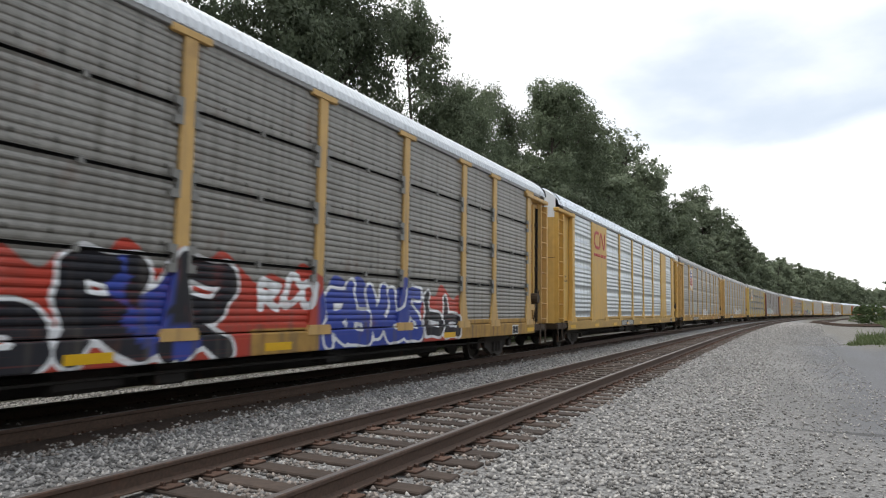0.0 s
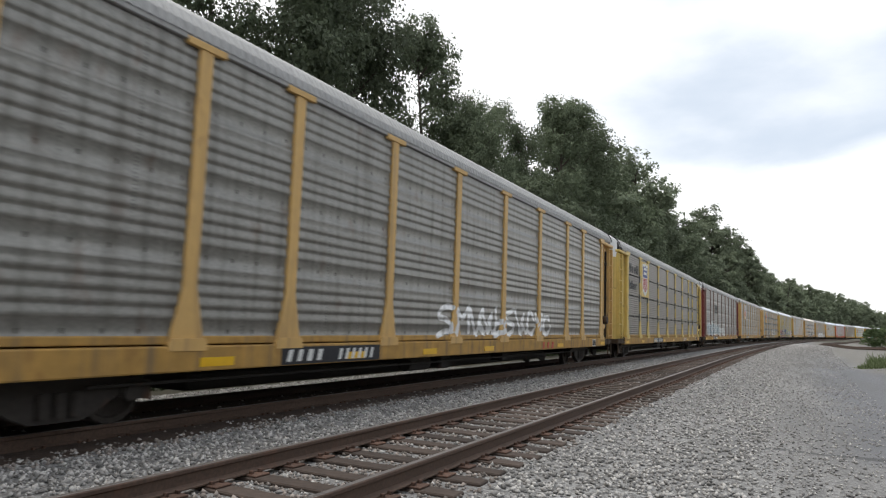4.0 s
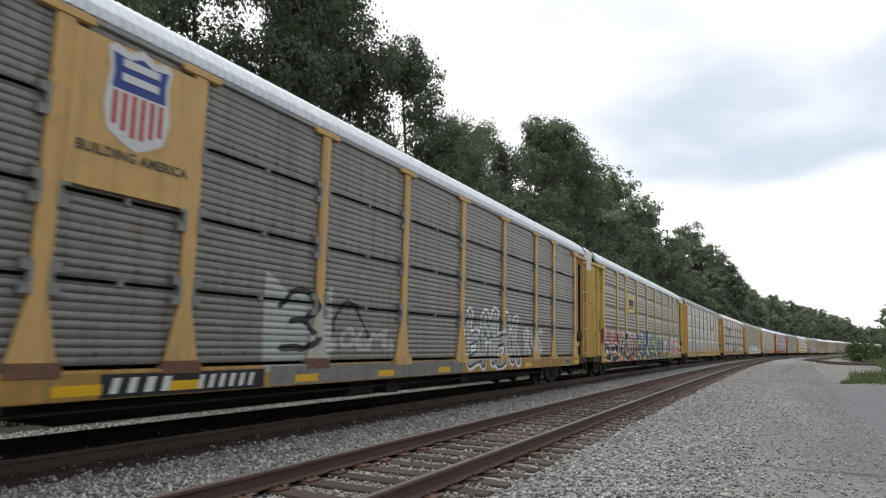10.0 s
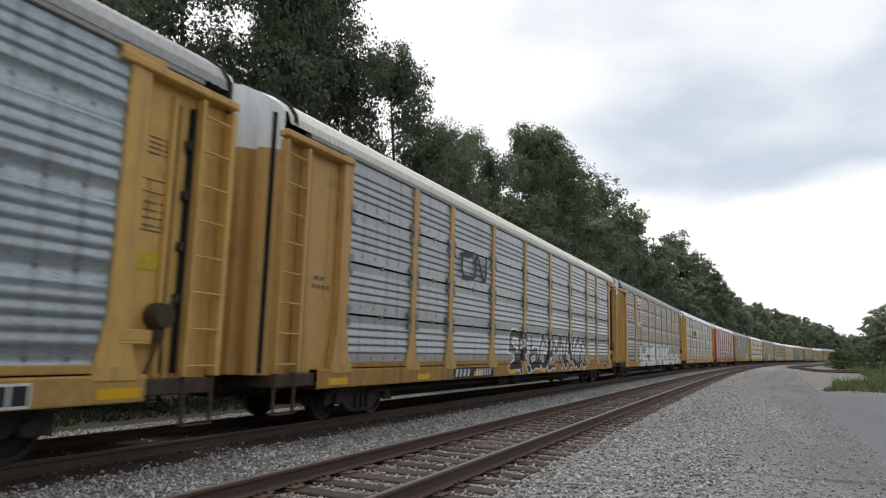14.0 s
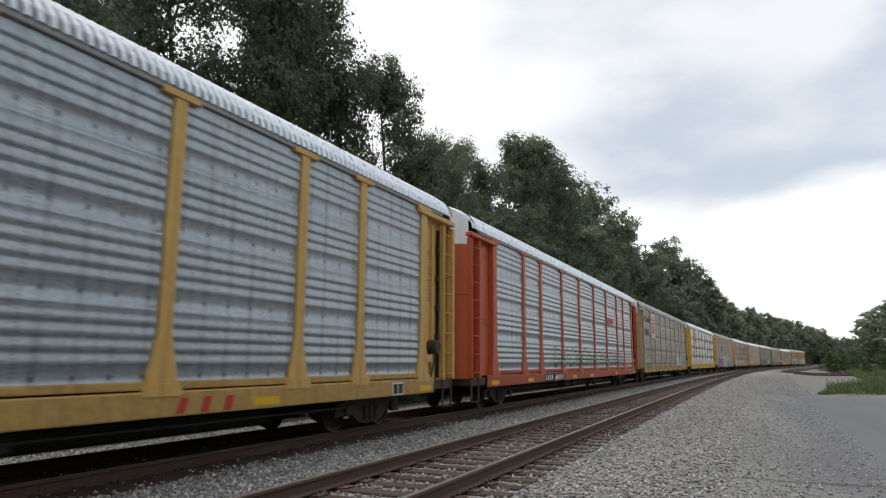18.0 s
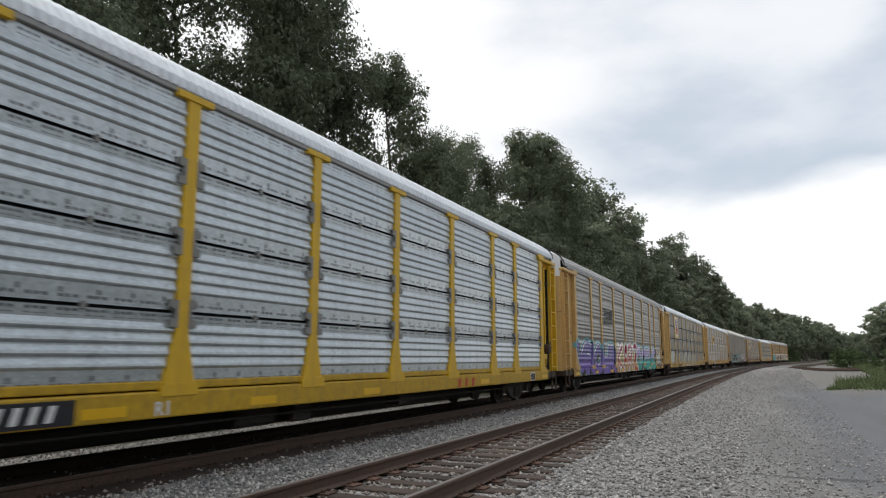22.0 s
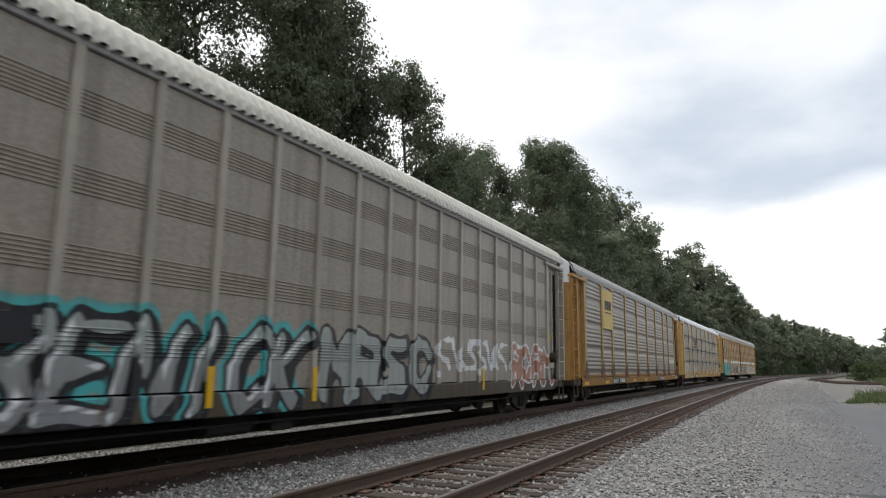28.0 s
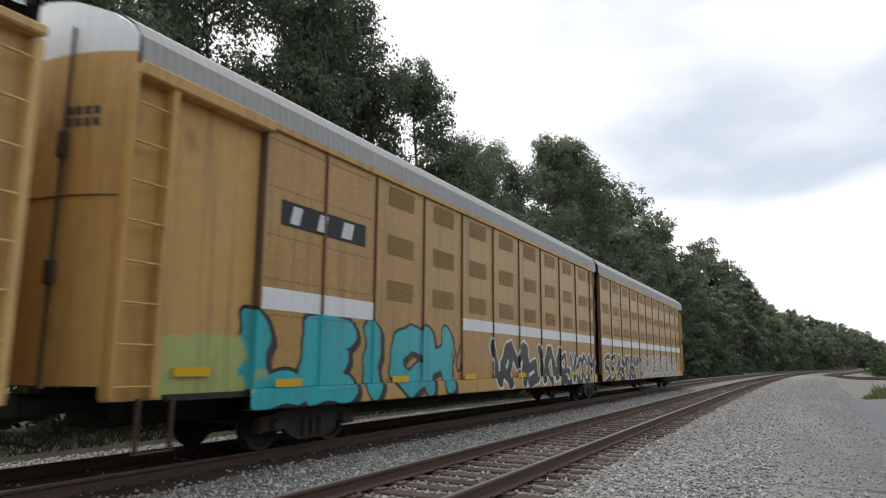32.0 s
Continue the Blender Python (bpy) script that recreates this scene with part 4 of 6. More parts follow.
NONE = (0, 0, 0, 0)
INK = {
    "black": (0.015, 0.015, 0.02, 1), "white": (0.72, 0.73, 0.74, 1), "red": (0.42, 0.05, 0.03, 1), "blue": (0.035, 0.06, 0.30, 1), "navy": (0.022, 0.035, 0.18, 1),
    "purple": (0.20, 0.13, 0.45, 1), "teal": (0.07, 0.40, 0.40, 1), "sky": (0.14, 0.50, 0.58, 1), "pale": (0.42, 0.46, 0.44, 0.75), "chalk": (0.5, 0.5, 0.48, 0.55),
    "lilac": (0.30, 0.25, 0.62, 0.8), "pink": (0.58, 0.10, 0.20, 1), "lime": (0.36, 0.55, 0.16, 1), "cyan": (0.03, 0.42, 0.46, 1), "grey": (0.30, 0.31, 0.31, 0.8), "mint": (0.36, 0.46, 0.38, 0.85),
    "violet": (0.10, 0.09, 0.30, 1), "mist_lime": (0.38, 0.47, 0.16, 0.85), "fog": (0.40, 0.42, 0.37, 0.35), "jade": (0.05, 0.40, 0.33, 1), "orchid": (0.40, 0.32, 0.60, 1), "olive": (0.42, 0.33, 0.05, 0.85), "vermilion": (0.55, 0.13, 0.04, 1), "crimson": (0.36, 0.035, 0.075, 1), "amber": (0.45, 0.27, 0.06, 0.9), "cream": (0.62, 0.60, 0.52, 1), "rose": (0.45, 0.30, 0.32, 0.6), "coral": (0.62, 0.22, 0.24, 1), "sky_grey": (0.26, 0.36, 0.40, 0.8), "haze": (0.60, 0.62, 0.61, 0.65), "salmon": (0.40, 0.17, 0.11, 0.9), "brick": (0.30, 0.06, 0.04, 1),
}


def piece(u0, u1, z0, z1, tint, rim="black", halo=None, seed=1, letter=0.9, fat=0.13, text=None, back=None, top=None, shine=None, slant=0.06, block=None):
    fat = fat + 0.03 if fat < 0.1 else fat
    block = (0.07 if rim in ("black", "navy") and fat >= 0.1 else 0.0) if block is None else block
    return dict(box=(u0, u1, z0, z1), top=INK.get(top, INK.get(tint, NONE)), shine=INK.get(shine, NONE), tint=INK.get(tint, NONE), rim=INK.get(rim, NONE), halo=INK.get(halo, NONE), seed=seed, letter=letter, fat=fat, text=text, slant=slant, block=block, back=INK.get(back, NONE))


def spray_field(pieces):
    """A function of places on a side that gives the paint there."""
    for p in pieces:
        u0, u1, z0, z1 = p["box"]
        p["segs"] = scroll_strokes(u0, u1, z0, z1) if p["text"] == "~" else strokes_of(p["text"], u0, u1, z0, z1, p["slant"]) if p["text"] else wild_strokes(p["seed"], u0, u1, z0, z1, p["letter"], p["fat"])

    def field(u, z):
        n = len(u)
        out = {"ink": np.zeros(n), "ink_low": np.zeros(n), "glint": np.zeros(n), "ink_back": np.zeros(n), "tint": np.zeros((n, 4)), "rim": np.zeros((n, 4)), "halo": np.zeros((n, 4)), "shine": np.zeros((n, 4)), "cloud": np.zeros((n, 4))}
        for p in pieces:
            u0, u1, z0, z1 = p["box"]
            near = (u > u0 - 1.0) & (u < u1 + 1.0) & (z > z0 - 0.9) & (z < z1 + 0.9)
            if not near.any():
                continue
            un, zn = u[near], z[near]
            v = np.clip(0.3 - (distance_to(un, zn, p["segs"], p["seed"]) - p["fat"]), 0, 1)
            idx = np.where(near)[0]
            wins = v > out["ink"][idx]
            out["ink"][idx[wins]] = v[wins]
            if p["block"]:
                low = np.clip(0.3 - (distance_to(un - p["block"] * 1.3, zn + p["block"], p["segs"], p["seed"]) - p["fat"]), 0, 1)
                out["ink_low"][idx] = np.maximum(out["ink_low"][idx], low)
                out["rim"][idx[low > 0.2]] = p["rim"]
            if p["shine"][3]:
                edge = 0.3 - (distance_to(un - 0.06, zn + 0.075, p["segs"], p["seed"]) - p["fat"])
                line = np.clip(np.minimum(v - 0.04, 0.33 - np.abs(edge - 0.30)), 0, 1)
                out["glint"][idx[wins]] = line[wins]
            for key in ("rim", "halo", "shine"):
                out[key][idx[wins]] = p[key]
            k = np.clip((zn[wins] - z0 - 0.3 * (z1 - z0)) / (0.45 * (z1 - z0)), 0, 1)[:, None]
            out["tint"][idx[wins]] = np.array(p["tint"]) * (1 - k) + np.array(p["top"]) * k
            if p["back"][3]:
                wob = 0.12 * np.sin(un * 3.1 + p["seed"]) + 0.10 * np.sin(un * 7.7 + zn * 4)
                d = np.maximum(np.maximum(u0 - 0.2 - un, un - u1 - 0.2), np.maximum(z0 - 0.3 - zn, zn - z1 - 0.05 + wob))
                vb = np.clip(0.3 - d, 0, 0.6)
                winb = vb > out["ink_back"][idx]
                out["ink_back"][idx[winb]] = vb[winb]
                out["cloud"][idx[winb]] = p["back"]
        return out

    field.pieces = pieces
    return field


# ---- wagons ----
PITCH = 28.6
HALF = PITCH / 2
SIDE = 1.5
SILL_LO, SILL_HI, PANEL_LO, PANEL_HI, EAVE = 0.665, 1.0, 1.02, 4.95, 5.05


def side_mesh(name, u, w, z, faces, mat, field=None, smooth=False, slots=None):
    """A mesh on the camera's side of a wagon from places along (u), outward (w) and up (z)."""
    u, w, z = (np.asarray(a, float) for a in (u, w, z))
    me = mesh_of(name, np.stack([u - HALF, -SIDE - w, z], 1), faces, mat, smooth)
    if slots is not None:
        me.polygons.foreach_set("material_index", np.asarray(slots, dtype=np.int32))
    if field:
        for key, data in field(u, z).items():
            kind = "FLOAT" if data.ndim == 1 else "FLOAT_COLOR"
            at = me.attributes.new(key, kind, "POINT")
            at.data.foreach_set("value" if data.ndim == 1 else "color", data.astype(np.float32).ravel())
    return me


def ribbed_rows():
    """Four lapped sheets, each a flat band below and four pressed ribs that lean to the sky: (height, outward)."""
    rows, step = [], (PANEL_HI - PANEL_LO) / 4
    for k in range(4):
        z = PANEL_LO + k * step
        rows += [(z, 0.012), (z + 0.045, 0.012), (z + 0.05, 0.0), (z + 0.17, 0.0)]
        for r in range(4):
            b = z + 0.285 + r * 0.166
            rows += [(b, 0.0), (b + 0.022, 0.012), (b + 0.045, 0.018), (b + 0.075, 0.016), (b + 0.11, 0.008), (b + 0.145, 0.001)]
    rows.append((PANEL_HI, 0.0))
    return rows, []


def jointed_rows():
    """The same ribbed sheets with an open joint between one and the next."""
    rows, dark, step = [], [], (PANEL_HI - PANEL_LO) / 4
    for k in range(4):
        z = PANEL_LO + k * step
        rows += [(z + 0.03, 0.0), (z + 0.15, 0.0)]
        for r in range(4):
            b = z + 0.25 + r * 0.15
            rows += [(b, 0.0), (b + 0.018, 0.018), (b + 0.038, 0.027), (b + 0.07, 0.022), (b + 0.1, 0.009), (b + 0.13, 0.001)]
        if k < 3:
            dark.append(len(rows))
            rows += [(z + step - 0.022, 0.01), (z + step - 0.018, -0.05), (z + step + 0.018, -0.05), (z + step + 0.022, 0.01)]
    rows.append((PANEL_HI, 0.0))
    return rows, dark


def seamed_rows():
    """Four slatted sheets with open joints between them."""
    rows, dark, step = [], [], (PANEL_HI - PANEL_LO) / 4
    for k in range(4):
        z = PANEL_LO + k * step
        for r in range(9):
            b = z + 0.03 + r * 0.1
            deep = 0.013 if r % 3 else 0.007
            rows += [(b, 0.0), (b + 0.016, deep * 0.8), (b + 0.040, deep), (b + 0.066, deep * 0.7), (b + 0.09, 0.0)]
        if k < 3:
            dark.append(len(rows))
            rows += [(z + step - 0.022, 0.01), (z + step - 0.018, -0.05), (z + step + 0.018, -0.05), (z + step + 0.022, 0.01)]
    rows.append((PANEL_HI, 0.0))
    return rows, dark


def plate_rows():
    """Flat plate with bands of pressed louvres."""
    rows = [(PANEL_LO, 0.0), (1.35, 0.0)]
    for z in (1.45, 2.35, 3.25, 4.15):
        for r in range(7):
            b = z + r * 0.05
            rows += [(b, 0.0), (b + 0.016, 0.016), (b + 0.03, 0.0)]
        rows += [(z + 0.55, 0.0)]
    rows += [(PANEL_HI, 0.0)]
    return rows, []


def smooth_rows():
    return [(z, 0.0) for z in np.linspace(PANEL_LO, PANEL_HI, 40)], []


ROWS = {"ribbed": ribbed_rows(), "jointed": jointed_rows(), "seamed": seamed_rows(), "plate": plate_rows(), "smooth": smooth_rows()}


def panel_mesh(kind, u0, u1, mat, field, inset=0.03, fine_to=2.5):
    rows, dark = ROWS[kind]
    boxes = [p["box"] for p in field.pieces if p["box"][0] - 0.6 < u1 and p["box"][1] + 0.6 > u0] if field else []
    if boxes:
        fine_to = max(b[3] for b in boxes) + 0.55
    low = [i for i, r in enumerate(rows) if r[0] <= fine_to]
    cut = low[-1]
    us, ws, zs, faces, slots = [], [], [], [], []

    def sheet(part_rows, cols, first):
        base = len(us)
        for z, w in part_rows:
            for c in cols:
                us.append(c), ws.append(w - inset), zs.append(z)
        for r in range(len(part_rows) - 1):
            i = first + r
            seam = any(d <= i < d + 3 for d in dark)
            for c in range(len(cols) - 1):
                k = base + r * len(cols) + c
                faces.append((k, k + 1, k + len(cols) + 1, k + len(cols)))
                slots.append(1 if seam else 0)

    coarse = np.linspace(u0, u1, 4)
    if boxes:
        sheet(rows[:cut + 1], np.linspace(u0, u1, max(3, int((u1 - u0) / 0.05))), 0)
        sheet(rows[cut:], coarse, cut)
    else:
        sheet(rows, coarse, 0)
    return side_mesh("side_panel", us, ws, zs, faces, [mat, RUBBER], field, smooth=kind == "ribbed", slots=slots)


def post_mesh(u, mat, field, wide=0.2, flare=0.46, out=0.022, lo=SILL_HI - 0.05, hi=PANEL_HI + 0.03, knee=1.75):
    """An upright with a foot that spreads towards the sill."""
    zs = np.concatenate([np.linspace(lo, knee, 8), np.linspace(knee + 0.1, 2.6, 8), [3.6, hi]])
    us, ws, zz = [], [], []
    for z in zs:
        half = (wide + (flare - wide) * max(0.0, (knee - z) / (knee - lo))) / 2
        for k, (a, w) in enumerate(((-1, -0.12), (-1, out - 0.012), (-0.88, out), (-0.3, out), (0.3, out), (0.88, out), (1, out - 0.012), (1, -0.12))):
            us.append(u + a * half), ws.append(w), zz.append(z)
    return side_mesh("post", us, ws, zz, grid_faces(len(zs), 8), mat, field)


def sill_mesh(mat, field):
    prof = [(-0.5, SILL_LO + 0.02), (-0.05, SILL_LO), (0.03, SILL_LO), (0.04, SILL_LO + 0.02), (0.04, 0.71), (0.04, 0.77), (0.04, 0.84), (0.04, 0.90), (0.04, SILL_HI - 0.03), (0.03, SILL_HI - 0.01), (-0.1, SILL_HI), (-0.5, SILL_HI)]
    cols = np.arange(2.1, 27.2, 0.09) if field else np.linspace(2.1, 27.2, 12)
    us = np.repeat(cols, len(prof))
    ws = np.tile([p[0] for p in prof], len(cols))
    zs = np.tile([p[1] for p in prof], len(cols))
    return side_mesh("side_sill", us, ws, zs, grid_faces(len(cols), len(prof)), mat, field)


def rub_mesh(mat, field):
    prof = [(-0.05, 1.015), (-0.004, 1.015), (0.002, 1.03), (0.002, 1.1), (-0.004, 1.12), (-0.05, 1.12)]
    cols = np.arange(2.9, 26.5, 0.09) if field else np.linspace(2.9, 26.5, 8)
    us, ws, zs = np.repeat(cols, 6), np.tile([p[0] for p in prof], len(cols)), np.tile([p[1] for p in prof], len(cols))
    return side_mesh("rub_rail", us, ws, zs, grid_faces(len(cols), 6), mat, field)


def box_on_side(name, u0, u1, w0, w1, z0, z1, mat, bevel=0.0):
    s = Shape().box(u0 - HALF, u1 - HALF, -SIDE - w1, -SIDE - w0, z0, z1, bevel)
    return s.mesh(name, mat)


ROOF_SECTION = [(1.53, 5.03), (1.50, 5.18), (1.36, 5.38), (1.08, 5.57), (0.55, 5.77), (0.0, 5.87)]


def roof_height(y):
    return float(np.interp(abs(y), [p[0] for p in ROOF_SECTION][::-1], [p[1] for p in ROOF_SECTION][::-1]))


ROOFS = {}


def roof_mesh(key, u0=1.0, u1=28.1, rib=0.022, lift_by=0.0):
    if (key, u0, u1, rib, lift_by) in ROOFS:
        return ROOFS[key, u0, u1, rib, lift_by]
    sect = [(-y, z) for y, z in ROOF_SECTION] + [(y, z) for y, z in ROOF_SECTION[-2::-1]]
    way = []
    for i in range(len(sect)):
        (ya, za), (yb, zb) = sect[max(0, i - 1)], sect[min(len(sect) - 1, i + 1)]
        ln = math.hypot(yb - ya, zb - za)
        way.append((-(zb - za) / ln, (yb - ya) / ln))
    us, lift = [], []
    u = u0
    wave = ((0.0, 0.0), (0.035, 0.0), (0.08, 0.85), (0.125, 1.0), (0.17, 0.85)) if key == "cream" else ((0.0, 0.0), (0.075, 0.0), (0.092, 1.0), (0.138, 1.0))
    while u < u1:
        for d, h in wave:
            us.append(u + d), lift.append(h * rib)
        u += 0.21 if key == "cream" else 0.155
    v = []
    for c, h in zip(us, lift):
        for (y, z), (ny, nz) in zip(sect, way):
            v.append((c - HALF, y + h * ny, z + (lift_by if abs(y) < 1.52 else 0.0) + h * nz))
    ROOFS[key, u0, u1, rib, lift_by] = mesh_of("roof", v, grid_faces(len(us), len(sect)), [roof_metal(key), roof_rib_highlight(key)])
    # each rib's top and one flank take the painted highlight
    if key != "cream":
        rows_, across = len(us) - 1, len(sect) - 1
        ROOFS[key, u0, u1, rib, lift_by].polygons.foreach_set("material_index", np.repeat([1 if i % 4 in (1, 2) else 0 for i in range(rows_)], across).astype(np.int32))
    return ROOFS[key, u0, u1, rib, lift_by]


def roof_seam():
    """The dark joint strip across a roof's end."""
    sect = [(-y, z) for y, z in ROOF_SECTION[:-1]] + [(y, z) for y, z in ROOF_SECTION[::-1]]
    v = []
    for u, h in ((1.10, 0.0), (1.11, 0.05), (1.19, 0.05), (1.20, 0.0)):
        v += [(u - HALF, y * (1 + h * 0.3), z + h) for y, z in sect]
    return mesh_of("roof_seam", v, grid_faces(4, len(sect)), RUBBER)


DOORS = {}


def bow(y):
    """How far the bowed end doors stand from the wagon's end, at y across."""
    return 0.98 - 0.36 * max(0.0, 1 - (abs(y) / 1.46) ** 2.4)


def door_meshes(key, split, pleats):
    """Bowed folding end doors and their white upper part."""
    if (key, split, pleats) not in DOORS:
        ys = np.linspace(-1.44, 1.44, 49 if pleats else 25)
        def bulge(i, y):
            return bow(y) - (0.13 if pleats and (i // 3) % 2 else 0.0)
        def sheet(name, lo, hi, mat):
            v, levels = [], 12
            for r in range(levels + 1):
                for i, y in enumerate(ys):
                    top = min(hi, roof_height(y) - 0.02)
                    v.append((bulge(i, y) - HALF, y, lo + (max(top, lo) - lo) * r / levels))
            if hi > 8:
                v += [(1.14 - HALF, y, roof_height(y) + 0.01) for y in ys]
            return mesh_of(name, v, grid_faces(len(v) // len(ys), len(ys)), mat, smooth=False)
        DOORS[key, split, pleats] = (sheet("end_door", 0.92, split, paint(key)), sheet("door_top", split, 9.0, WHITE_PAINT))
    return DOORS[key, split, pleats]


TURN = Matrix.Rotation(math.pi, 4, "Z")
ENDS = pose(0.7, 0, 0) @ TURN    # swaps the two ends of a wagon
SHARED = {}


def shared(key, make):
    if key not in SHARED:
        SHARED[key] = make()
    return SHARED[key]


def ladder(parent, u, mat, turn=None, lo=0.95, hi=4.75):
    def stiles():
        s = Shape()
        s.box(u - HALF, u - HALF + 0.05, -SIDE - 0.06, -SIDE + 0.1, lo, hi, 0.008)
        s.box(u - HALF + 0.56, u - HALF + 0.66, -SIDE - 0.06, -SIDE + 0.12, lo, hi, 0.01)
        s.box(u - HALF + 0.02, u - HALF + 0.6, -SIDE + 0.14, -SIDE + 0.18, lo, hi)
        return s.mesh("ladder", mat)
    def rung():
        return Shape().rod((u - HALF + 0.03, -SIDE - 0.035, 0), (u - HALF + 0.6, -SIDE - 0.035, 0), 0.017).mesh("rung", mat)
    lad = child("ladder", shared(("ladder", mat.name, u), stiles), parent, turn)
    me = shared(("rung", mat.name, u), rung)
    for k in range(8):
        child("rung", me, lad, pose(0, 0, lo + 0.14 + k * 0.49))
    return lad


def truck_parts():
    def frame_():
        out = [(-1.25, 0.30), (-1.22, 0.55), (-0.75, 0.62), (-0.45, 0.78), (0.45, 0.78), (0.75, 0.62), (1.22, 0.55), (1.25, 0.30), (1.0, 0.34), (0.78, 0.40), (0.5, 0.22), (0.3, 0.14), (-0.3, 0.14), (-0.5, 0.22), (-0.78, 0.40), (-1.0, 0.34)]
        s = Shape().prism(out, "y", -0.07, 0.07)
        for x in (-0.9, 0.9):
            s.lathe([(-0.16, 0.09), (-0.14, 0.11), (-0.07, 0.11)], "y", 10)
            for k in range(len(s.v) - 30, len(s.v)):
                p = s.v[k]
                s.v[k] = (p[0] + x, p[1], p[2] + 0.42)
        for x in (-0.2, 0.0, 0.2):
            s.rod((x, -0.09, 0.2), (x, -0.09, 0.48), 0.06, 8)
        return s.mesh("truck_side_frame", IRON)
    def bolster():
        return Shape().box(-0.22, 0.22, -1.05, 1.05, 0.42, 0.72, 0.03).box(-0.16, 0.16, -0.3, 0.3, 0.72, 0.85).mesh("truck", IRON)
    def wheelset():
        s = Shape()
        for side in (-1, 1):
            y = side * 0.7525
            rings = [(y - side * 0.07, 0.20), (y - side * 0.065, 0.45), (y - side * 0.035, 0.44), (y - side * 0.03, 0.42), (y + side * 0.065, 0.41), (y + side * 0.06, 0.35), (y + side * 0.02, 0.32), (y + side * 0.02, 0.16), (y + side * 0.07, 0.12)]
            s.lathe(rings if side > 0 else rings[::-1], "y", 18)
            for k in range(4):
                a = k * math.pi / 2
                s.box(0.24 * math.cos(a) - 0.03, 0.24 * math.cos(a) + 0.03, y + side * 0.02 - 0.012, y + side * 0.02 + 0.02, 0.24 * math.sin(a) - 0.03, 0.24 * math.sin(a) + 0.03)
        s.lathe([(-1.0, 0.07), (1.0, 0.07)], "y", 10)
        return s.mesh("wheelset", WHEEL_STEEL)
    return frame_(), bolster(), wheelset()


RUSTY = plain("rusty_painted_steel", (0.065, 0.042, 0.025), 0.8, vary=0.4, rust=0.5, streak=0.4)
TRUCK = truck_parts()
WHEELSETS = []


def add_truck(car, u):
    t = child("truck", TRUCK[1], car, pose(u - HALF, 0, 0))
    for side in (-1, 1):
        child("truck_side_frame", TRUCK[0], t, pose(0, side * 1.02, 0) @ (Matrix.Identity(4) if side < 0 else TURN))
    for x in (-0.89, 0.89):
        WHEELSETS.append((child("wheelset", TRUCK[2], t, pose(x, 0, 0.42)), x, car))


def underframe(car):
    def sill():
        s = Shape().box(1.0 - HALF, 28.3 - HALF, -0.34, 0.34, 0.52, 0.92, 0.03)
        s.box(6.6 - HALF, 22.6 - HALF, -0.5, 0.5, 0.27, 0.54, 0.03)
        for u in np.arange(2.0, 27, 2.4):
            s.box(u - HALF - 0.08, u - HALF + 0.08, -1.4, 1.4, 0.66, 0.92)
        s.box(2.1 - HALF, 26.5 - HALF, -1.44, 1.44, 0.94, 0.99)
        return s.mesh("underframe", DARK_STEEL)
    child("underframe", shared("underframe", sill), car)
    def gear():
        s = Shape().rod((12.0 - HALF, -1.0, 0.5), (12.9 - HALF, -1.0, 0.5), 0.17, 10).box(13.4 - HALF, 13.9 - HALF, -1.15, -0.8, 0.34, 0.66, 0.03)
        s.rod((4.5 - HALF, -1.2, 0.52), (24.0 - HALF, -1.2, 0.5), 0.025, 5).box(17.0 - HALF, 17.5 - HALF, -1.2, -0.85, 0.4, 0.62, 0.02)
        return s.mesh("brake_gear", DARK_STEEL)
    child("brake_gear", shared("gear", gear), car)
    def coupler():
        s = Shape().box(0.25 - HALF, 1.4 - HALF, -0.1, 0.1, 0.72, 0.94, 0.03).box(-0.12 - HALF, 0.3 - HALF, -0.17, 0.15, 0.66, 0.98, 0.06)
        s.box(0.9 - HALF, 1.1 - HALF, -0.45, 0.45, 0.62, 0.98, 0.02).rod((0.5 - HALF, -0.4, 0.75), (0.1 - HALF, -0.25, 0.35), 0.025, 6)
        s.rod((0.1 - HALF, -0.25, 0.35), (-0.1 - HALF, -0.05, 0.42), 0.025, 6)
        return s.mesh("coupler", IRON)
    me = shared("coupler", coupler)
    child("coupler", me, car)
    child("coupler", me, car, ENDS)


def step_mesh(mat):
    def make():
        s = Shape()
        for u in (1.02, 1.52):
            s.box(u - HALF - 0.03, u - HALF + 0.03, -SIDE - 0.02, -SIDE + 0.02, 0.32, 0.95, 0.006)
        s.box(0.99 - HALF, 1.55 - HALF, -SIDE - 0.05, -SIDE + 0.03, 0.30, 0.325, 0.006)
        return s.mesh("stirrup_step", mat)
    return shared(("step", mat.name), make)


def shield_mesh(scale):
    out = [(-0.5, 0.55), (-0.38, 0.62), (-0.2, 0.56), (0, 0.66), (0.2, 0.56), (0.38, 0.62), (0.5, 0.55), (0.44, 0.3), (0.5, -0.2), (0.42, -0.5), (0.2, -0.62), (0, -0.7), (-0.2, -0.62), (-0.42, -0.5), (-0.5, -0.2), (-0.44, 0.3)]
    return Shape().prism([(a * scale, b * scale) for a, b in out], "y", -0.004, 0.004)


LOGO_BLUE = plain("logo_blue", (0.03, 0.06, 0.26), 0.55, vary=0.12, streak=0.2)
LOGO_RED = plain("logo_red", (0.50, 0.04, 0.03), 0.55, vary=0.12, streak=0.2)
LOGO_WHITE = plain("logo_white", (0.68, 0.68, 0.66), 0.6, vary=0.1, streak=0.2)
LOGO_BLACK = plain("logo_black", (0.03, 0.032, 0.035), 0.6, vary=0.25)
FADED = plain("faded_lettering", (0.20, 0.145, 0.085), 0.7, vary=0.3)
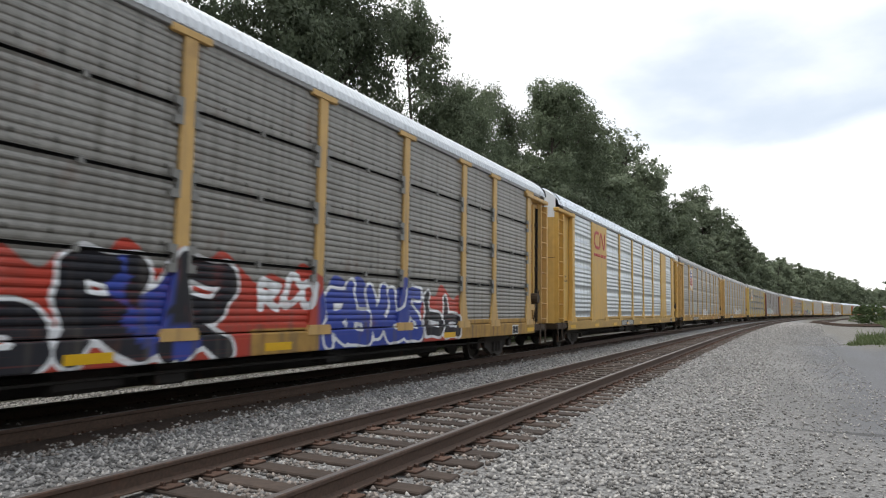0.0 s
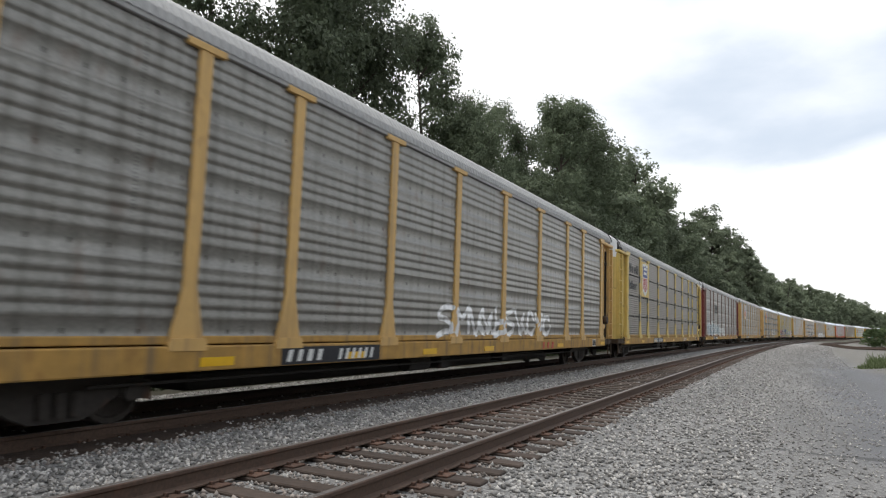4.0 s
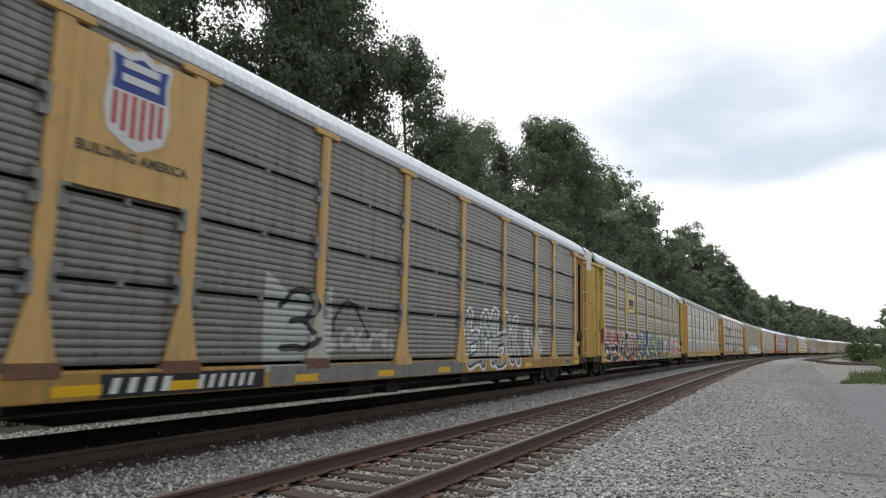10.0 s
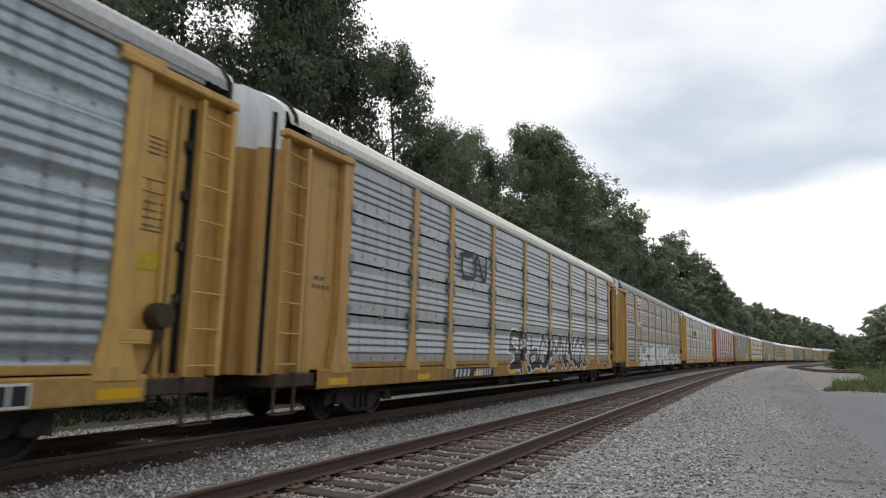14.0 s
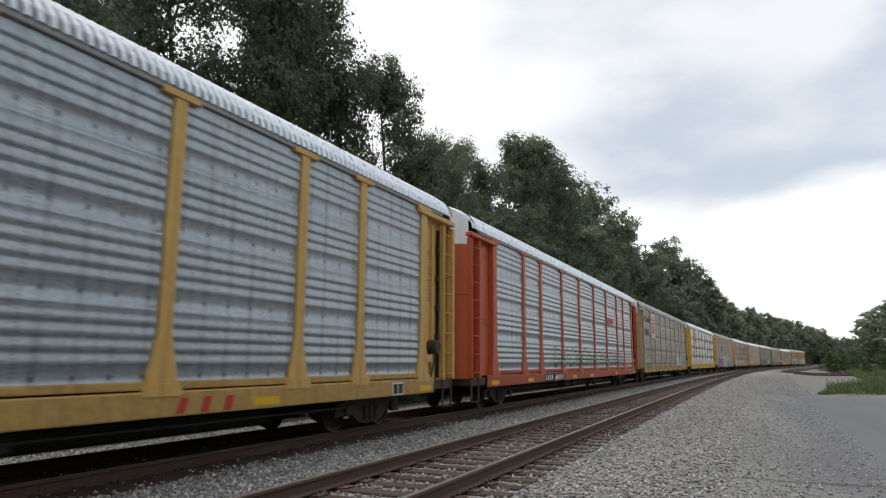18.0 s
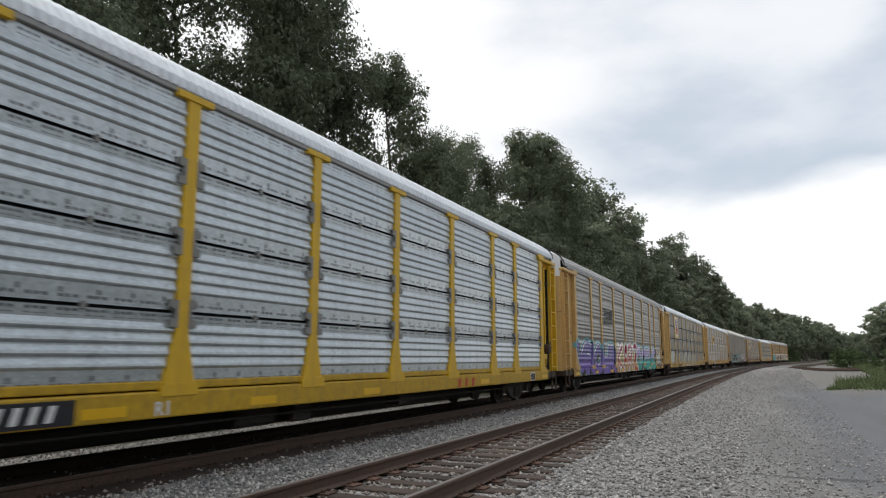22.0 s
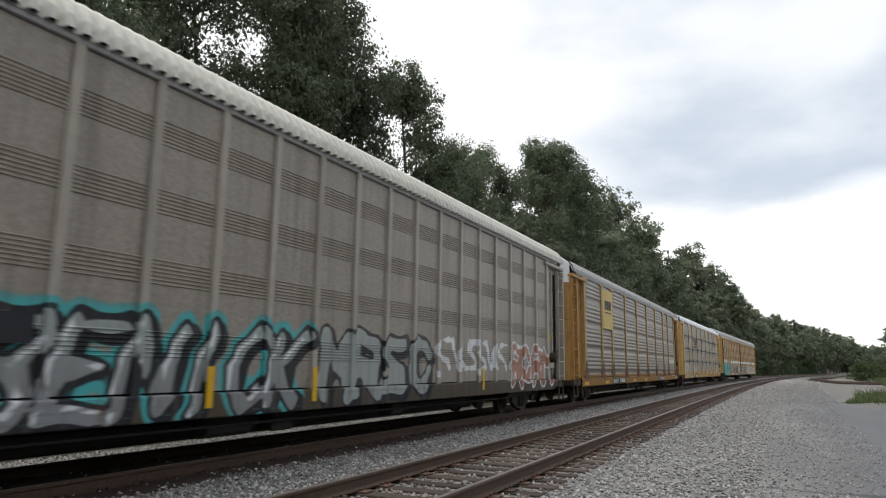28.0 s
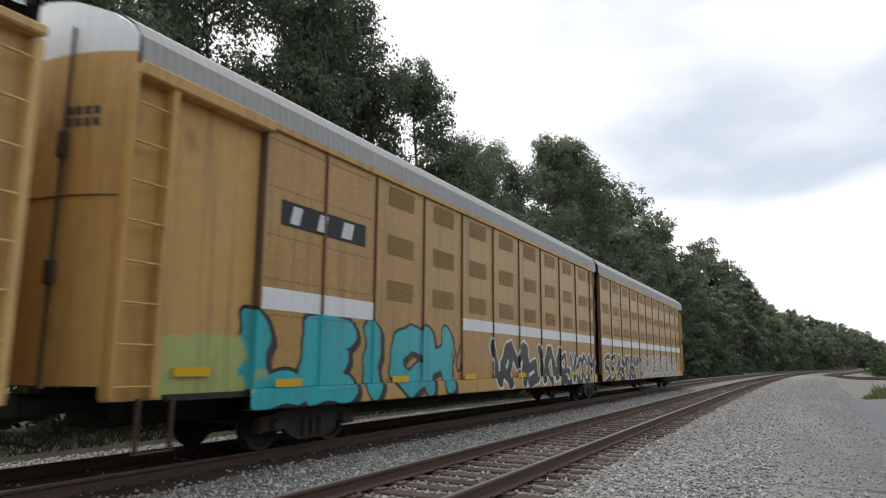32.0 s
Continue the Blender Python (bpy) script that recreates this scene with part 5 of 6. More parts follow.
STENCIL = plain("faded_stencil", (0.075, 0.07, 0.065), 0.7, vary=0.3)


def on_side(u, w, z):
    return pose(u - HALF, -SIDE - w, z)


def shield_logo(car, key, u0, u1, w=1.18, z=3.98):
    """A painted plate with a striped shield, bars where its words stand."""
    plate = child("logo_plate", box_on_side("logo_plate", u0 + 0.1, u1 - 0.1, -0.05, 0.034, 3.05, 4.84, paint(key)), car, label="painted plate with a blue, red and white shield")
    u = (u0 + u1) / 2
    child("shield", shield_mesh(w * 1.08).mesh("shield", LOGO_WHITE), plate, on_side(u, 0.038, z))
    for i in range(6):
        a = (-0.375 + i * 0.15) * w
        low = -0.6 + 0.16 * abs(i - 2.5) / 2.5
        s = Shape().prism([(a - 0.034 * w, low * w), (a + 0.034 * w, low * w), (a + 0.034 * w, 0.02 * w), (a - 0.034 * w, 0.02 * w)], "y", -0.004, 0.004)
        child("stripe", s.mesh("stripe", LOGO_RED), plate, on_side(u, 0.044, z))
    s = Shape().prism([(-0.44 * w, 0.06 * w), (0.44 * w, 0.06 * w), (0.42 * w, 0.32 * w), (0.46 * w, 0.54 * w), (0.2 * w, 0.5 * w), (0, 0.58 * w), (-0.2 * w, 0.5 * w), (-0.46 * w, 0.54 * w), (-0.42 * w, 0.32 * w)], "y", -0.004, 0.004)
    child("shield_field", s.mesh("shield_field", LOGO_BLUE), plate, on_side(u, 0.044, z))
    for dz in (0.38, 0.18):
        s = Shape().prism([(-0.3 * w, dz * w), (0.3 * w, dz * w), (0.3 * w, (dz + 0.11) * w), (-0.3 * w, (dz + 0.11) * w)], "y", -0.004, 0.004)
        child("word_bar", s.mesh("word_bar", LOGO_WHITE), plate, on_side(u, 0.05, z))


def lettering(car, text, u, z, size, mat, w=-0.018, name="lettering"):
    cu = bpy.data.curves.new("lettering", "FONT")
    cu.body, cu.size, cu.extrude, cu.space_character, cu.offset = text, size, 0.003, 1.08, size * 0.022
    tmp = new("lettering_tmp", cu)
    me = bpy.data.meshes.new_from_object(tmp)
    bpy.data.objects.remove(tmp)
    bpy.data.curves.remove(cu)
    me.materials.clear()
    me.materials.append(mat)
    child(name, me, car, on_side(u, w, z) @ pose(0, 0, 0, 90))


def bars(car, u, z, widths, high, mat, w=0.048, slant=0.0, name="marking"):
    """Plain bars in place of a mark that stays unwritten."""
    x = 0.0
    for b in widths:
        if b > 0:
            me = shared((name, b, high, slant, mat.name), lambda: Shape().prism([(0, 0), (b, 0), (b + slant, high), (slant, high)], "y", -0.003, 0.003).mesh(name, mat))
            child(name, me, car, on_side(u + x, w, z))
        x += abs(b) + 0.05


def number_plate(car, u, dark=True):
    """The black field with the car's mark, as bars."""
    if dark:
        child("mark_field", box_on_side("mark_field", u - 0.12, u + 2.62, 0.036, 0.044, 0.68, 0.95, BLACK_PAINT), car, label="black field with white stencilled marks")
    bars(car, u, 0.725, [0.1, -0.04, 0.1, -0.04, 0.12, -0.03, 0.11, -0.38, 0.08, -0.01, 0.08, -0.01, 0.08, -0.01, 0.08, -0.01, 0.08, -0.01, 0.08], 0.18, LOGO_WHITE if dark else STENCIL, slant=0.05)


def tag_mark(car, u0, u1, z0, z1, seed, w=-0.122):
    """A quick sprayed scrawl in thin black lines."""
    s = Shape()
    for a, b, c, d in wild_strokes(seed, u0, u1, z0, z1, (u1 - u0) / 2.5, 0.02):
        ln = math.hypot(c - a, d - b) + 1e-6
        nx, nz = -(d - b) / ln * 0.014, (c - a) / ln * 0.014
        s.prism([(a + nx - HALF, b + nz), (a - nx - HALF, b - nz), (c - nx - HALF, d - nz), (c + nx - HALF, d + nz)], "y", -SIDE - w - 0.002, -SIDE - w + 0.002)
    child("scrawl", s.mesh("scrawl", LOGO_BLACK), car, None, "black sprayed scrawl")


def mark_group(car, kind, u, z):
    """Railway marks as plain shapes in their colours."""
    if kind == "ring_red" or kind == "ring_black":
        mat = LOGO_RED if kind == "ring_red" else LOGO_BLACK
        line = [(0.78, 0.68), (0.3, 0.68), (0.13, 0.6), (0.07, 0.42), (0.1, 0.2), (0.28, 0.07), (0.84, 0.07), (0.96, 0.16), (1.0, 0.56), (1.06, 0.67), (1.16, 0.67), (1.24, 0.58), (1.54, 0.14), (1.63, 0.07), (1.7, 0.12), (1.74, 0.24), (1.76, 0.74)]
        pts, ribbon = [Vector((x, 0.0, z)) for x, z in line], []
        for i, p in enumerate(pts):
            d = (pts[min(i + 1, len(pts) - 1)] - pts[max(i - 1, 0)]).normalized()
            for side in (1, -1):
                q = p + Vector((-d.z, 0, d.x)) * 0.062 * side
                ribbon += [(q.x, -0.003, q.z), (q.x, 0.003, q.z)]
        s = Shape()
        s.v = ribbon
        for i in range(len(pts) - 1):
            k = 4 * i
            s.f += [(k, k + 2, k + 6, k + 4), (k + 1, k + 5, k + 7, k + 3), (k, k + 4, k + 5, k + 1), (k + 2, k + 3, k + 7, k + 6)]
        child("railway_mark", s.mesh("railway_mark", mat), car, on_side(u, 0.042 if kind == "ring_red" else 0.027, z))
        if kind == "ring_red":
            bars(car, u, z - 0.3, [0.3, 0.3, 0.3, -0.02, 0.4, -0.02, 0.3], 0.12, LOGO_RED, w=0.042, name="word_bar")
    elif kind == "stripes":
        for i in range(5):
            bars(car, u + 0.12 * i, z + 0.42 - 0.1 * i, [1.15 - 0.12 * i], 0.06, LOGO_BLACK, w=0.027, slant=-0.05, name="railway_mark")
        bars(car, u + 1.25, z, [0.32, 0.32], 0.45, LOGO_BLACK, w=0.027, slant=0.06, name="railway_mark")
        bars(car, u + 0.1, z - 0.25, [0.8, 0.9], 0.13, LOGO_BLACK, w=0.027, name="word_bar")
    elif kind == "plate":
        child("logo_plate", box_on_side("logo_plate", u, u + 1.85, -0.05, 0.034, z - 0.45, z + 0.45, paint("lemon")), car, label="pale yellow plate with a dark block mark")
        bars(car, u + 0.35, z - 0.1, [0.36, 0.36, 0.36], 0.34, LOGO_BLACK, w=0.04, slant=0.04, name="railway_mark")
        bars(car, u + 0.35, z - 0.24, [1.2], 0.05, LOGO_BLACK, w=0.04, name="word_bar")
    elif kind == "tall_plate":
        child("logo_plate", box_on_side("logo_plate", u, u + 1.85, -0.05, 0.034, 3.1, 4.84, paint("lemon")), car, label="pale yellow plate with a dark block mark")
        bars(car, u + 0.35, 3.95, [0.36, 0.36, 0.36], 0.4, LOGO_BLACK, w=0.04, slant=0.04, name="railway_mark")
        bars(car, u + 0.35, 3.8, [1.2], 0.05, LOGO_BLACK, w=0.04, name="word_bar")
    elif kind == "red_bars":
        bars(car, u, z, [0.28, 0.28, 0.28, 0.28], 0.26, LOGO_RED, w=0.027, slant=0.1, name="railway_mark")
        bars(car, u, z - 0.1, [1.4], 0.05, LOGO_RED, w=0.027, name="word_bar")
    elif kind == "block_plate":
        child("logo_plate", box_on_side("logo_plate", u, u + 2.32, -0.03, -0.022, z - 0.05, z + 0.35, BLACK_PAINT), car, label="black plate with a white block mark")
        bars(car, u + 0.2, z, [0.22, -0.36, 0.22, -0.36, 0.3], 0.29, LOGO_WHITE, w=-0.016, slant=0.08, name="railway_mark")


POSTS = [2.85, 5.63, 7.6, 10.5, 13.4, 16.3, 19.15, 22.0, 23.95, 26.68]


def autorack(spec):
    """A closed double- or triple-deck wagon for motor cars, 27 m long."""
    car = tagged(new("autorack_wagon"), spec["label"], "railway wagon", "wagons of the passing train")
    body, sheet = paint(spec["paint"]), sheet_metal(spec["sheet"])
    end_paint = paint(spec.get("ends", spec["paint"]))
    rung_paint = paint(spec.get("ladder", spec.get("ends", spec["paint"])))
    sill_paint = grimy_paint(spec.get("sill", spec["paint"]))
    field = spray_field(spec["spray"]) if spec.get("spray") else None
    kind = spec.get("kind", "ribbed")
    posts = spec.get("posts", POSTS)
    wide, flare = spec.get("post", (0.23, 0.6))
    t_cap = spec.get("cap", True)
    for a, b in zip(posts, posts[1:]):
        me = panel_mesh(kind, a, b, sheet, field)
        child("side_panel", me, car)
        back = shared(("panel", kind, sheet.name, round(b - a, 2)), lambda: panel_mesh(kind, HALF - (b - a) / 2, HALF + (b - a) / 2, sheet, None))
        child("side_panel", back, car, TURN @ pose(HALF - (a + b) / 2, 0, 0))
    if kind in ("seamed", "jointed"):
        tab = shared("joint_tab", lambda: Shape().box(-0.035, 0.035, -0.012, 0.06, -0.05, 0.05, 0.01).mesh("joint_tab", plain("galvanised", (0.24, 0.235, 0.22), 0.6, vary=0.2)))
        for a, b in zip(posts, posts[1:]):
            for z in (2.0, 2.985, 3.965):
                child("joint_tab", tab, car, on_side((a + b) / 2, 0.0, z))
    for i, u in enumerate(posts):
        pw = wide * (1.35 if i in (0, len(posts) - 1) else 1.0)
        me = post_mesh(u, body, field, pw, flare) if field else shared(("post", body.name, pw, flare), lambda: post_mesh(HALF, body, None, pw, flare))
        ob = child("post", me, car, None if field else pose(u - HALF, 0, 0))
        back = shared(("post", body.name, pw, flare), lambda: post_mesh(HALF, body, None, pw, flare))
        child("post", back, car, TURN @ pose(HALF - u, 0, 0))
        if t_cap:
            cap = shared(("cap", body.name), lambda: box_on_side("post_cap", HALF - 0.34, HALF + 0.34, -0.04, 0.042, PANEL_HI - 0.04, PANEL_HI + 0.06, body, 0.008))
            child("post_cap", cap, ob, None if not field else pose(u - HALF, 0, 0))
        if kind != "plate":
            rusty = i in spec.get("rusty_feet", ())
            foot = shared(("foot", rusty or body.name), lambda: Shape().prism([(-0.31, 0.93), (0.31, 0.93), (0.31, 1.03), (0.27, 1.09), (-0.27, 1.09), (-0.31, 1.03)], "y", -SIDE - 0.052, -SIDE + 0.02).mesh("post_foot", FOOT_RUST if rusty else body))
            child("post_foot", foot, ob, pose(u - HALF, 0, 0) if field else None)
            if rusty and spec.get("gussets"):
                gusset = shared("gusset", lambda: Shape().prism([(-0.275, 1.09), (0.275, 1.09), (0.19, 1.4), (0.13, 1.62), (0.0, 1.72), (-0.12, 1.58), (-0.19, 1.4)], "y", -SIDE - 0.027, -SIDE + 0.02).mesh("gusset", FOOT_RUST))
                child("gusset", gusset, ob, pose(u - HALF, 0, 0) if field else None, "rusted foot of the upright")
        if kind in ("seamed", "jointed"):
            def brackets():
                out = [(-0.07, -0.18), (0.07, -0.18), (0.07, -0.08), (-0.02, -0.06), (-0.02, 0.06), (0.07, 0.08), (0.07, 0.18), (-0.07, 0.18)]
                return Shape().prism(out, "y", -0.03, 0.06).mesh("panel_clip", plain("galvanised", (0.24, 0.235, 0.22), 0.6, vary=0.2))
            clip = shared("clip", brackets)
            for z in (1.98, 2.94, 3.90):
                for d in (0, 180):
                    if (d and i == 0) or (not d and i == len(posts) - 1):
                        continue
                    child("panel_clip", clip, ob, pose((0.16 if not d else -0.16) + (u - HALF if field else 0), -SIDE, z, 0, d, 0))
    child("side_sill", sill_mesh(sill_paint, field), car)
    child("side_sill", shared(("sill", sill_paint.name), lambda: sill_mesh(sill_paint, None)), car, TURN)
    zinc = roof_metal("grey")
    eave = shared("eave", lambda: box_on_side("eave_beam", 1.6, 27.7, -0.12, 0.025, PANEL_HI + 0.01, EAVE + 0.02, zinc, 0.01))
    rail_ = shared(("rub", sill_paint.name), lambda: rub_mesh(sill_paint, None))
    near_rail = rub_mesh(sill_paint, field) if field else rail_
    rib = {"cream": 0.1, "zinc": 0.034, "ivory": 0.006}.get(spec["roof"], 0.018)
    child("roof", roof_mesh(spec["roof"], rib=rib), car)
    low, high = door_meshes(spec.get("ends", spec["paint"]), 4.58, spec.get("pleats", False))
    for m in (None, ENDS):
        child("eave_beam", eave, car, m)
        if kind != "plate" and not spec.get("no_rub"):
            child("rub_rail", rail_ if m else near_rail, car, m)
        d = child("end_door", low, car, m)
        child("door_top", high, d, None, "white upper part of the end doors")
    # the recessed bays with ladders, two on each side
    def bay():
        return Shape().box(1.0 - HALF, 2.75 - HALF, -SIDE + 0.13, -SIDE + 0.2, 0.92, 4.86).mesh("end_bay", end_paint)
    def bay_rib():
        return Shape().box(1.8 - HALF, 1.87 - HALF, -SIDE + 0.07, -SIDE + 0.14, 0.95, 4.7, 0.01).mesh("bay_rib", end_paint)
    def slit():
        return Shape().box(27.62 - HALF, 27.67 - HALF, -SIDE + 0.05, -SIDE + 0.128, 1.0, 4.6).mesh("door_gap", RUBBER)
    def beam():
        return Shape().box(0.92 - HALF, 2.98 - HALF, -SIDE - 0.07, -SIDE + 0.13, 4.8, 4.92, 0.02).mesh("bay_beam", end_paint)
    def bay_far():
        return Shape().box(26.55 - HALF, 28.3 - HALF, -SIDE + 0.13, -SIDE + 0.2, 0.92, 4.86).mesh("end_bay", end_paint)
    def beam_far():
        return Shape().box(26.35 - HALF, 28.38 - HALF, -SIDE - 0.07, -SIDE + 0.13, 4.8, 4.92, 0.02).mesh("bay_beam", end_paint)
    def end_sill():
        return Shape().box(0.95 - HALF, 2.1 - HALF, -SIDE - 0.0, -0.35, 0.72, 0.93, 0.02).mesh("end_sill", RUSTY)
    def hand_brake():
        s = Shape().lathe([(-0.10, 0.05), (-0.10, 0.15), (-0.03, 0.17), (0.13, 0.17)], "y", 12)
        s.v = [(p[0] + 27.3 - HALF, p[1] - SIDE, p[2] + 1.72) for p in s.v]
        s.box(27.2 - HALF, 27.4 - HALF, -SIDE - 0.01, -SIDE + 0.14, 1.4, 1.62, 0.03)
        s.rod((27.3 - HALF, -SIDE - 0.05, 1.75), (27.46 - HALF, -SIDE - 0.07, 1.98), 0.018)
        s.rod((27.28 - HALF, -SIDE - 0.02, 1.42), (27.12 - HALF, -SIDE + 0.02, 0.95), 0.022).rod((27.33 - HALF, -SIDE - 0.02, 1.42), (27.4 - HALF, -SIDE + 0.02, 0.95), 0.015)
        return s.mesh("hand_brake", RUSTY)
    def brake_step():
        s = Shape().box(26.72 - HALF, 27.16 - HALF, -SIDE - 0.03, -SIDE + 0.14, 1.36, 1.40, 0.008).box(26.72 - HALF, 27.16 - HALF, -SIDE - 0.03, -SIDE - 0.01, 1.40, 1.54, 0.006)
        return s.mesh("brake_step", end_paint)
    e = end_paint.name
    for m in (None, ENDS):
        child("end_bay", shared(("bay", e), bay), car, m)
        child("end_bay", shared(("bay_far", e), bay_far), car, m)
        child("bay_rib", shared(("bay_rib", e), bay_rib), car, m)
        child("bay_rib", shared(("bay_rib", e), bay_rib), car, (m or Matrix.Identity(4)) @ pose(25.5, 0, 0))
        child("door_gap", shared("slit", slit), car, m)
        child("roof_seam", shared("roof_seam", roof_seam), car, m)
        child("bay_beam", shared(("beam", e), beam), car, m)
        child("bay_beam", shared(("beam_far", e), beam_far), car, m)
        ladder(car, 0.95, rung_paint, m)
        ladder(car, 27.7, rung_paint, m)
        child("stirrup_step", step_mesh(RUSTY), car, m)
        child("stirrup_step", step_mesh(RUSTY), car, (m or Matrix.Identity(4)) @ pose(26.75, 0, 0))
        child("end_sill", shared(("esill", sill_paint.name), end_sill), car, m)
        child("end_sill", shared(("esill", sill_paint.name), end_sill), car, (m or Matrix.Identity(4)) @ pose(26.2, 0, 0))
        child("hand_brake", shared("hand_brake", hand_brake), car, m)
        child("brake_step", shared(("brake_step", e), brake_step), car, m)
    underframe(car)
    for u in (4.25, 25.05):
        add_truck(car, u)
    ref = shared("reflector", lambda: box_on_side("reflector", HALF - 0.3, HALF + 0.3, 0.04, 0.046, 0.72, 0.84, REFLECTOR))
    for u in spec.get("reflectors", (2.75, 6.15, 9.4, 12.15, 15.3, 21.2, 26.75)):
        child("reflector", ref, car, pose(u - HALF, 0, 0))
    def placard():
        s = Shape().box(25.2 - HALF, 25.66 - HALF, -SIDE - 0.05, -SIDE - 0.042, 0.68, 0.94)
        return s.mesh("placard", LOGO_WHITE)
    def placard_field():
        s = Shape()
        for u in (25.23, 25.45):
            s.box(u - HALF, u + 0.18 - HALF, -SIDE - 0.054, -SIDE - 0.048, 0.71, 0.91)
        return s.mesh("placard_field", BLACK_PAINT)
    if kind != "plate":
        board = child("placard", shared("placard", placard), car, label="white-framed black data panel")
        child("placard_field", shared("placard_field", placard_field), board)
    for fn, *args in spec.get("marks", ()):
        fn(car, *args)
    if spec.get("sill_mark"):
        bars(car, spec.get("mark_at", 19.4), 0.70, [0.13, -0.2, 0.13, -0.2, 0.15], 0.2, LOGO_RED if spec["sill_mark"] == "red" else LOGO_WHITE, w=0.05, slant=0.05, name="railway_mark")
    if spec.get("number") is not None:
        number_plate(car, spec["number"], spec.get("number_dark", True))
    # stencilled data on the end bays
    bars(car, 2.1, 2.55, [0.12, 0.12], 0.07, FADED, w=-0.125, name="stencil")
    bars(car, 2.05, 2.4, [0.09, 0.09, 0.09, 0.09], 0.07, FADED, w=-0.125, name="stencil")
    for dz in (0.0, 0.1, 0.2, 0.3, 0.95, 1.02, 1.09, 1.16):
        bars(car, 26.8, 2.86 + dz, [0.14, 0.2, 0.08], 0.02, FADED, w=-0.122, name="stencil")
    child("label_plate", shared("label", lambda: box_on_side("label_plate", 26.8, 27.36, -0.128, -0.121, 2.3, 2.52, plain("yellow_label", (0.62, 0.45, 0.03), 0.6))), car)
    def data_frame():
        s = Shape()
        for a, b, c, d in ((26.76, 27.38, 3.46, 3.475), (26.76, 27.38, 2.80, 2.815), (26.76, 26.775, 2.80, 3.475), (27.365, 27.38, 2.80, 3.475), (27.05, 27.06, 2.8, 3.46), (26.76, 27.38, 3.3, 3.31)):
            s.box(a - HALF, b - HALF, -SIDE + 0.121, -SIDE + 0.128, c, d)
        return s.mesh("data_frame", FADED)
    child("data_frame", shared("data_frame", data_frame), car)
    child("door_seam", shared("door_seam", lambda: box_on_side("door_seam", 27.44, 27.46, -0.128, -0.118, 1.0, 4.6, DARK_STEEL)), car)
    hinge = shared("hinge", lambda: box_on_side("hinge", 27.56, 27.64, -0.126, -0.03, 0.0, 0.13, DARK_STEEL, 0.01))
    for z in (1.9, 2.6, 3.3, 4.0):
        child("hinge", hinge, car, pose(0, 0, z))
    if spec.get("slot"):
        child("bay_slot", shared("bay_slot", lambda: box_on_side("bay_slot", 26.95, 27.12, -0.128, -0.116, 4.42, 4.66, RUBBER)), car)
        child("bay_slot", shared("bay_slot_front", lambda: box_on_side("bay_slot", 1.95, 2.1, -0.128, -0.116, 4.42, 4.66, RUBBER)), car)
    # stencilled marks on the leading end doors, as bars
    for z, widths in ((4.36, (0.09, 0.09, 0.09, 0.09)), (4.2, (0.07, 0.07, 0.07, 0.07, 0.07, 0.07)), (5.0, (0.3, 0.22, 0.16)), (2.2, (0.3, 0.2)), (2.12, (0.26, 0.24))):
        y = -0.5
        for wide_ in widths:
            me = shared(("door_mark", wide_, 4 < z < 4.5), lambda: Shape().box(-0.006, 0.006, -wide_, 0, 0, 0.11 if 4 < z < 4.5 else 0.05).mesh("stencil", STENCIL))
            child("stencil", me, car, pose(bow(y - wide_ / 2) - HALF, y, z, 0, 0, math.degrees(math.atan2(bow(y) - bow(y - wide_), -wide_)) + 180))
            y -= wide_ + 0.045
    def slot_():
        ys = np.linspace(-1.24, -0.42, 9)
        v = [(bow(y) - 0.014 + d - HALF, y, z) for y in ys for d, z in ((0.02, 3.2), (0, 3.2), (0, 3.32), (0.02, 3.32))]
        return mesh_of("door_slot", v, grid_faces(9, 4), RUBBER)

    def door_joint():
        ys = np.linspace(-1.43, 1.43, 25)
        v = [(bow(y) - 0.01 + d - HALF, y, z) for y in ys for d, z in ((0.02, 3.17), (0, 3.17), (0, 3.185), (0.02, 3.185))]
        return mesh_of("door_joint", v, grid_faces(25, 4), RUSTY)

    def grab_iron():
        pts = [(bow(y) - 0.06 - HALF, y, 4.93) for y in (-0.35, -0.8)]
        s = Shape().rod(pts[0], pts[1], 0.014)
        for x, y, z in pts:
            s.rod((x, y, z), (x + 0.07, y, z), 0.012)
        return s.mesh("grab_iron", IRON)

    def lock_rod():
        x = bow(-0.55) - 0.03 - HALF
        s = Shape().rod((x, -0.55, 0.98), (x, -0.55, 5.45), 0.022).box(x - 0.05, x + 0.03, -0.62, -0.48, 3.75, 4.1, 0.02).box(x - 0.05, x + 0.03, -0.62, -0.48, 2.2, 2.5, 0.02)
        return s.mesh("lock_rod", IRON)
    if not spec.get("pleats"):
        child("door_joint", shared("door_joint", door_joint), car)
        child("grab_iron", shared("grab_iron", grab_iron), car)
    if spec.get("rod"):
        child("lock_rod", shared("lock_rod", lock_rod), car)
    if spec.get("pleats"):
        for y in (-1.32, -1.14, -0.9, -0.6, -0.3, 0.0, 0.3):
            x = bow(y) - 0.14
            child("door_fold", shared("door_fold", lambda: Shape().box(0.06, 0.15, -0.01, 0.01, 0.95, 5.2).mesh("door_fold", RUBBER)), car, pose(x - HALF, y, 0))
    if spec.get("slot"):
        child("door_slot", shared("door_slot", slot_), car)
    return car


def yellow_columns(car):
    """Smooth painted plates that fill two bays of a wagon, with a red mark."""
    for a, b in ((5.63, 7.84), (21.98, 23.6), (26.12, 26.95)):
        child("painted_column", box_on_side("painted_column", a, b, -0.05, 0.03, SILL_HI, PANEL_HI, paint("fresh_yellow"), 0.01), car, label="wide painted plate over the side")
    mark_group(car, "ring_red", 5.75, 3.9)


